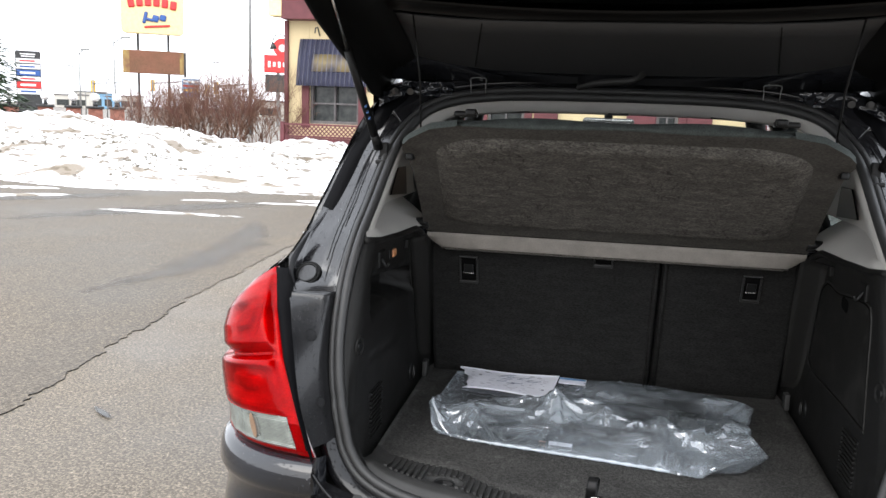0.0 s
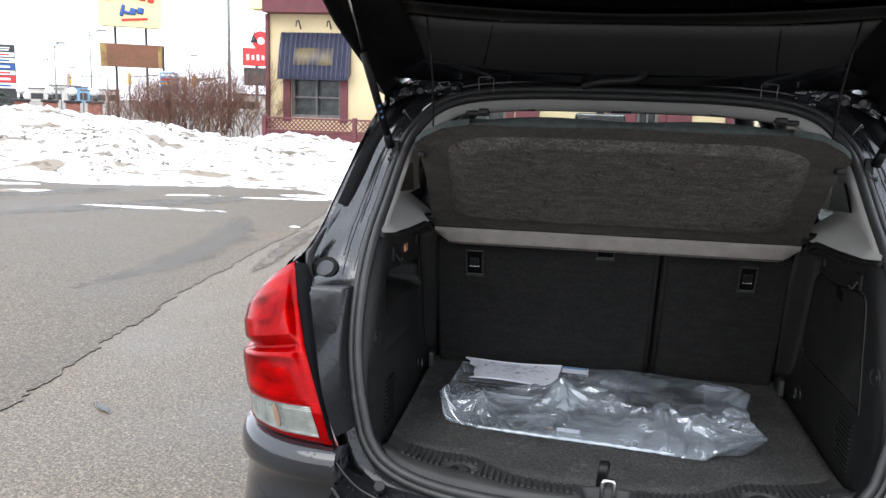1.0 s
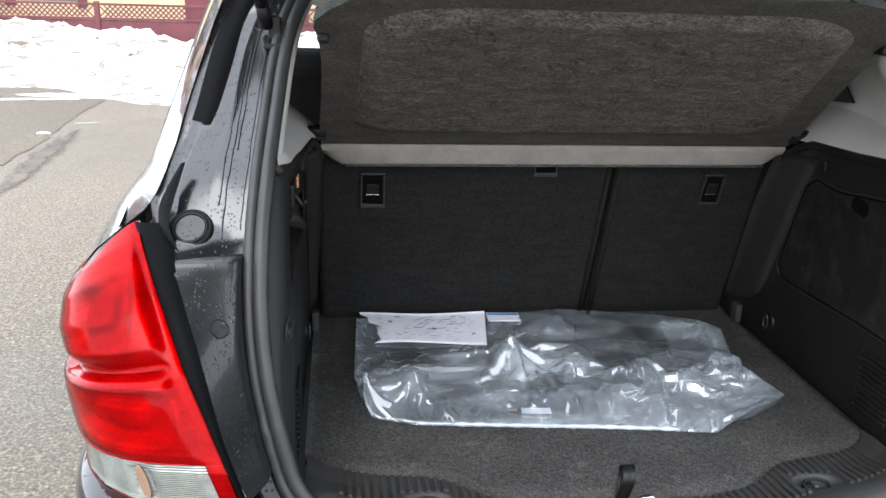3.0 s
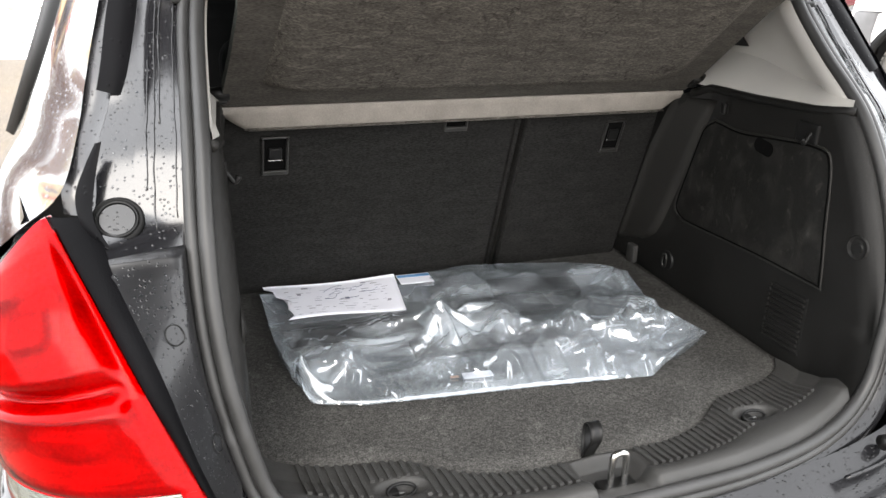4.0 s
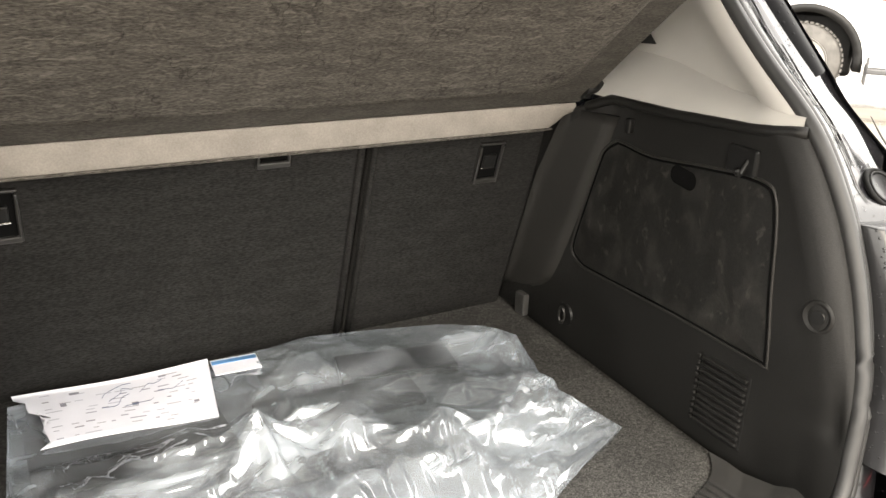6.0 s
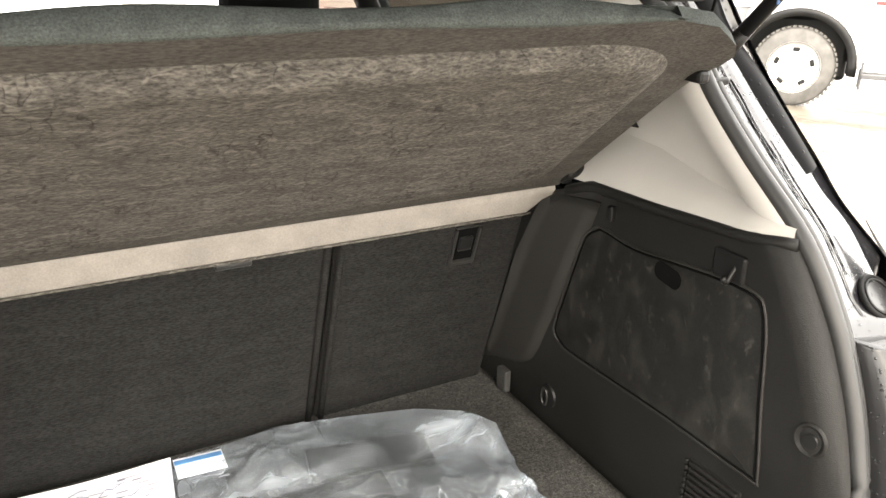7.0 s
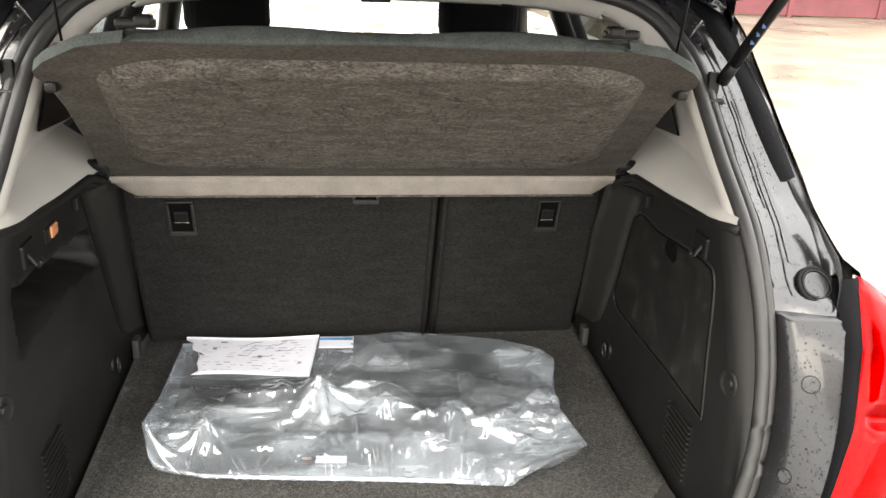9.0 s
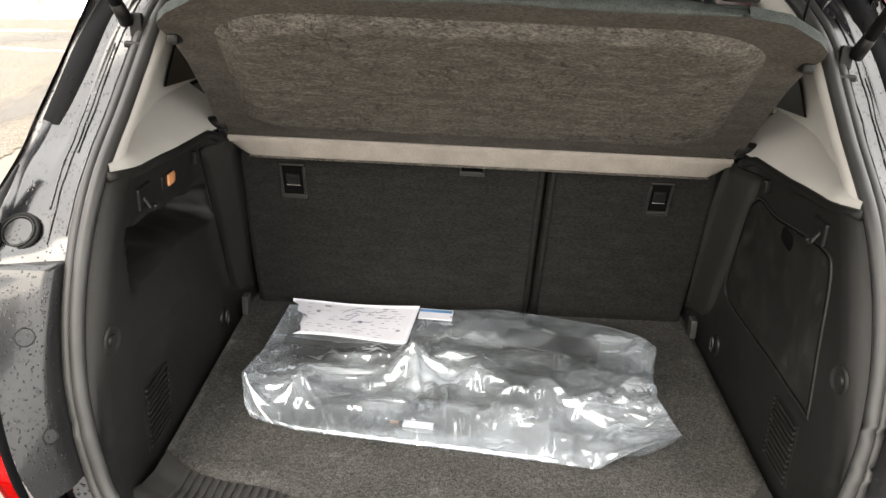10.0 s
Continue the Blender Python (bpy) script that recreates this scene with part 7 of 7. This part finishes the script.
def pillar(x, y):
    t = thing("brick_pillar", "brick gate pillar with a white globe lamp", "pillar", "brick pillars", at=(x, y, 0), turn=33)
    part("shaft", box((0, 0, .62), (.55, .55, 1.24), .01), M_BRICK, t)
    part("cap", box((0, 0, 1.29), (.68, .68, .10), .02), M_POST, t)
    part("stem", cyl((0, 0, 1.34), (0, 0, 1.52), .09, .06, 12), M_POST, t)
    bm = bmesh.new()
    bmesh.ops.create_uvsphere(bm, u_segments=16, v_segments=10, radius=.18)
    bmesh.ops.translate(bm, verts=bm.verts[:], vec=(0, 0, 1.69))
    for f in bm.faces:
        f.smooth = True
    part("globe", bm, M_GLOBE, t)


for az, rr in ((-32.7, 36), (-34.0, 37), (-35.3, 38), (-36.9, 38), (-38.9, 33), (-40.5, 31)):
    pillar(-.1 + rr * math.sin(radians(az)), -1.3 + rr * math.cos(radians(az)))
wall_low = part("garden_wall", box((-25.5, 25.5, .35), (9, .3, .7), .02, Matrix.Rotation(radians(28), 4, "Z")), M_BRICK)
tagged(wall_low, "low brick wall between the pillars", "wall", kind="structure")


def conifer(x, y, h):
    t = thing("conifer", "tall dark green conifer", "tree", at=(x, y, 0))
    part("trunk", cyl((0, 0, 0), (0, 0, h), .16, .03, 10), M_BARK, t)
    r = random.Random(5)
    V, F = [], []
    for k in range(2600):
        z = .6 + (h - .7) * r.random() ** 1.1
        w = 1.55 * (1 - z / h) ** .8 + .1
        a = r.random() * 2 * math.pi
        d = w * (.35 + .65 * r.random() ** .5) * (1 + .18 * math.sin(z * 5 + a * 2))
        c = Vector((d * math.cos(a), d * math.sin(a), z - .12 * d))
        u = Vector((math.cos(a), math.sin(a), -.25 + r.uniform(-.3, .3))) * r.uniform(.12, .26)
        v = Vector((-math.sin(a), math.cos(a), r.uniform(-.4, .4))) * r.uniform(.03, .07)
        i = len(V)
        V += [tuple(c - v), tuple(c + u), tuple(c + v), tuple(c - u * .3)]
        F.append((i, i + 1, i + 2, i + 3))
    part("crown", mesh_of("crown", V, F, False), M_NEEDLE, t)


conifer(-17.0, 18.6, 4.1)


def far_building(x, y, w, d, h, turn, mat, label):
    t = thing("far_building", label, "building", "far shops", at=(x, y, 0), turn=turn)
    part("wall", box((0, 0, h / 2), (w, d, h), .05), mat, t)
    part("roof", box((0, 0, h + .12), (w + .4, d + .4, .3), .05), M_GREYFRAME, t)
    n = max(2, int(w / 4))
    for k in range(n):
        part("window", box((-w / 2 + (k + .5) * w / n, -d / 2 - .02, h * .42), (w / n * .7, .1, h * .45), .02), M_DARKWIN, t)


far_building(-144.2, 215.2, 5.2, 6, 4.3, 33, M_FARBLUE, "blue shop with a dark roof across the street")
far_building(-141.9, 216.7, 4.2, 6, 3.5, 33, M_FARBLUE, "small pale blue shop across the street")
far_building(-158.4, 229.7, 9, 7, 4.9, 35, M_FARWALL, "long beige shop with a dark roof")
far_building(-137.7, 219.5, 6.6, 6, 3.8, 30, M_FARWALL, "low beige shop across the street")
far_building(-151.2, 210.4, 9, 7, 3.6, 36, M_FARWALL, "low pale shop across the street")
far_building(-50, 128, 14, 10, 2.6, 24, M_FARWALL, "low pale shop across the street")
far_building(-100, 98, 22, 10, 2.6, 45, M_BRICK, "low brick shop across the street")
far_building(70, 60, 30, 12, 5.0, -50, M_FARWALL, "low pale shop beyond the car park")


# ---- parked vehicles ----
def wheel_parts(t, x, y, s, r, rim_mat):
    n = 40
    prof = [(.0, r * .62), (.02, r * .90), (.05, r * .985), (.10, r), (.16, r), (.21, r * .985), (.24, r * .90), (.25, r * .6)]
    P = [[(x + rr * math.cos(a), y + s * (d - .24), r + rr * math.sin(a)) for a in np.linspace(0, 2 * math.pi, n, endpoint=False)] for d, rr in prof]
    w = part("wheel", grid("wheel", P, 0, flip=s > 0, closed=True), M_TYRE, t, "black tyre on a pale steel rim")
    tread = bmesh.new()
    for k in range(48):
        a = 2 * math.pi * k / 48
        add_box(tread, (x + r * math.cos(a), y + s * (-.03), r + r * math.sin(a)), (.018, .045, .030), 0, Matrix.Rotation(-a, 4, "Y"))
    part("tread_blocks", tread, M_TYRE, w)
    prof = [(.012, r * .64), (.0, r * .62), (-.02, r * .58), (-.035, r * .50), (-.02, r * .40), (-.005, r * .26), (.0, r * .20), (.0, .001)]
    P = [[(x + rr * math.cos(a), y + s * d, r + rr * math.sin(a)) for a in np.linspace(0, 2 * math.pi, n, endpoint=False)] for d, rr in prof]
    part("rim", grid("rim", P, 0, flip=s > 0, closed=True), rim_mat, w, "pale steel rim with oval holes")
    for k in range(5):
        a = 2 * math.pi * k / 5 + .3
        m = Matrix.Translation((x + r * .44 * math.cos(a), y + s * (-.018), r + r * .44 * math.sin(a))) @ Matrix.Rotation(-a, 4, "Y")
        part("rim_hole", _moved(box((0, 0, 0), (.040, .02, .065), .008), m), M_BLACK, w)


def van(cx, cy, turn):
    """Nose along -x; its near side is at -y."""
    t = thing("white_van", "white cargo van with a grey bumper parked on the asphalt", "van", at=(cx, cy, 0), turn=turn)
    prof = [(4.6, .45), (4.6, 2.5), (4.4, 2.62), (1.0, 2.62), (.55, 2.45), (-.10, 1.62), (-.50, 1.36), (-.70, 1.12), (-.74, .80), (-.70, .52), (-.49, .48)]
    arch = [(-.50 * math.cos(a), .39 + .50 * math.sin(a)) for a in np.linspace(.15, math.pi - .1, 14)]
    outl = prof + arch + [(.55, .42), (2.65, .42)] + [(3.2 - .50 * math.cos(a), .39 + .50 * math.sin(a)) for a in np.linspace(.1, math.pi - .1, 14)] + [(3.75, .42)]
    part("body", plate(outl, pose(0, 0, 0, 90, 0, 0), -2.0, .04), M_WHITEPAINT, t, "white painted van body")
    for wx in (0.0, 3.2):
        a = np.linspace(-.1, math.pi + .1, 20)
        P = [[(wx + rr * math.cos(k), yy, .39 + rr * math.sin(k)) for k in a] for rr, yy in ((.48, .30), (.48, -.014), (.555, -.014), (.56, .01))]
        part("arch_moulding", grid("arch_moulding", P, 0.006), M_BLACK, t, "black wheel-arch moulding")
        wheel_parts(t, wx, .02, -1, .385, M_RIM)
        part("wheel_well", box((wx, .5, .55), (.98, .30, .62), .05), M_BLACK, t)
    bp = smooth_curve([(-.50, -.018, 0), (-.66, -.014, 0), (-.79, .08, 0), (-.84, .5, 0), (-.84, 1.5, 0), (-.79, 1.9, 0), (-.66, 2.01, 0)], 5)
    P = [[(p[0] - o, p[1], z) for p in bp] for z, o in ((.93, -.05), (.91, -.01), (.70, .015), (.60, .0), (.42, .0), (.38, -.03))]
    b = part("front_bumper", grid("front_bumper", P, -.02), M_VANBUMPER, t, "grey plastic front bumper")
    part("air_dam", box((-.58, .02, .36), (.22, .03, .10), .01), M_GREYBUMPER, b)
    part("step", box((1.1, .0, .36), (1.0, .16, .05), .01), M_GREYBUMPER, t)
    part("mud_flap", box((.60, .05, .36), (.02, .22, .26), .004), M_GREYBUMPER, t)
    part("side_marker", box((.66, -.006, 1.02), (.11, .01, .035), .004), M_SIGNRED, t, "red and white side marker")
    part("side_window", box((.9, -.004, 1.85), (1.0, .012, .6), .02), M_DARKWIN, t)
    part("door_seam", box((.46, -.003, 1.5), (.012, .010, 1.2), .002), M_GREYFRAME, t)


van(6.60, 5.17, -52)


def saloon(cx, cy, turn):
    t = thing("dark_red_car", "dark red car parked across the lot", "car", at=(cx, cy, 0), turn=turn)
    prof = [(-1.0, .30), (-1.05, .75), (-.9, .95), (-.2, 1.02), (.45, 1.46), (1.9, 1.48), (2.6, 1.05), (3.3, .98), (3.45, .7), (3.4, .30), (3.0, .25)]
    prof += [(2.6 + .36 * math.cos(a), .32 + .36 * math.sin(a)) for a in np.linspace(.2, math.pi - .2, 8)] + [(.4, .25)] + [(.36 * math.cos(a), .32 + .36 * math.sin(a)) for a in np.linspace(.2, math.pi - .2, 8)]
    part("body", plate(prof[::-1], pose(0, 0, 0, 90, 0, 0), -1.7, .06), M_DARKRED, t)
    for x in (0, 2.6):
        wheel_parts(t, x, .02, -1, .32, M_RIM)
    for x0, x1 in ((.0, 1.0), (1.1, 2.0)):
        part("side_window", box(((x0 + x1) / 2, -.004, 1.20), (x1 - x0, .012, .30), .05), M_DARKWIN, t)


saloon(15.3, 18.6, -45)
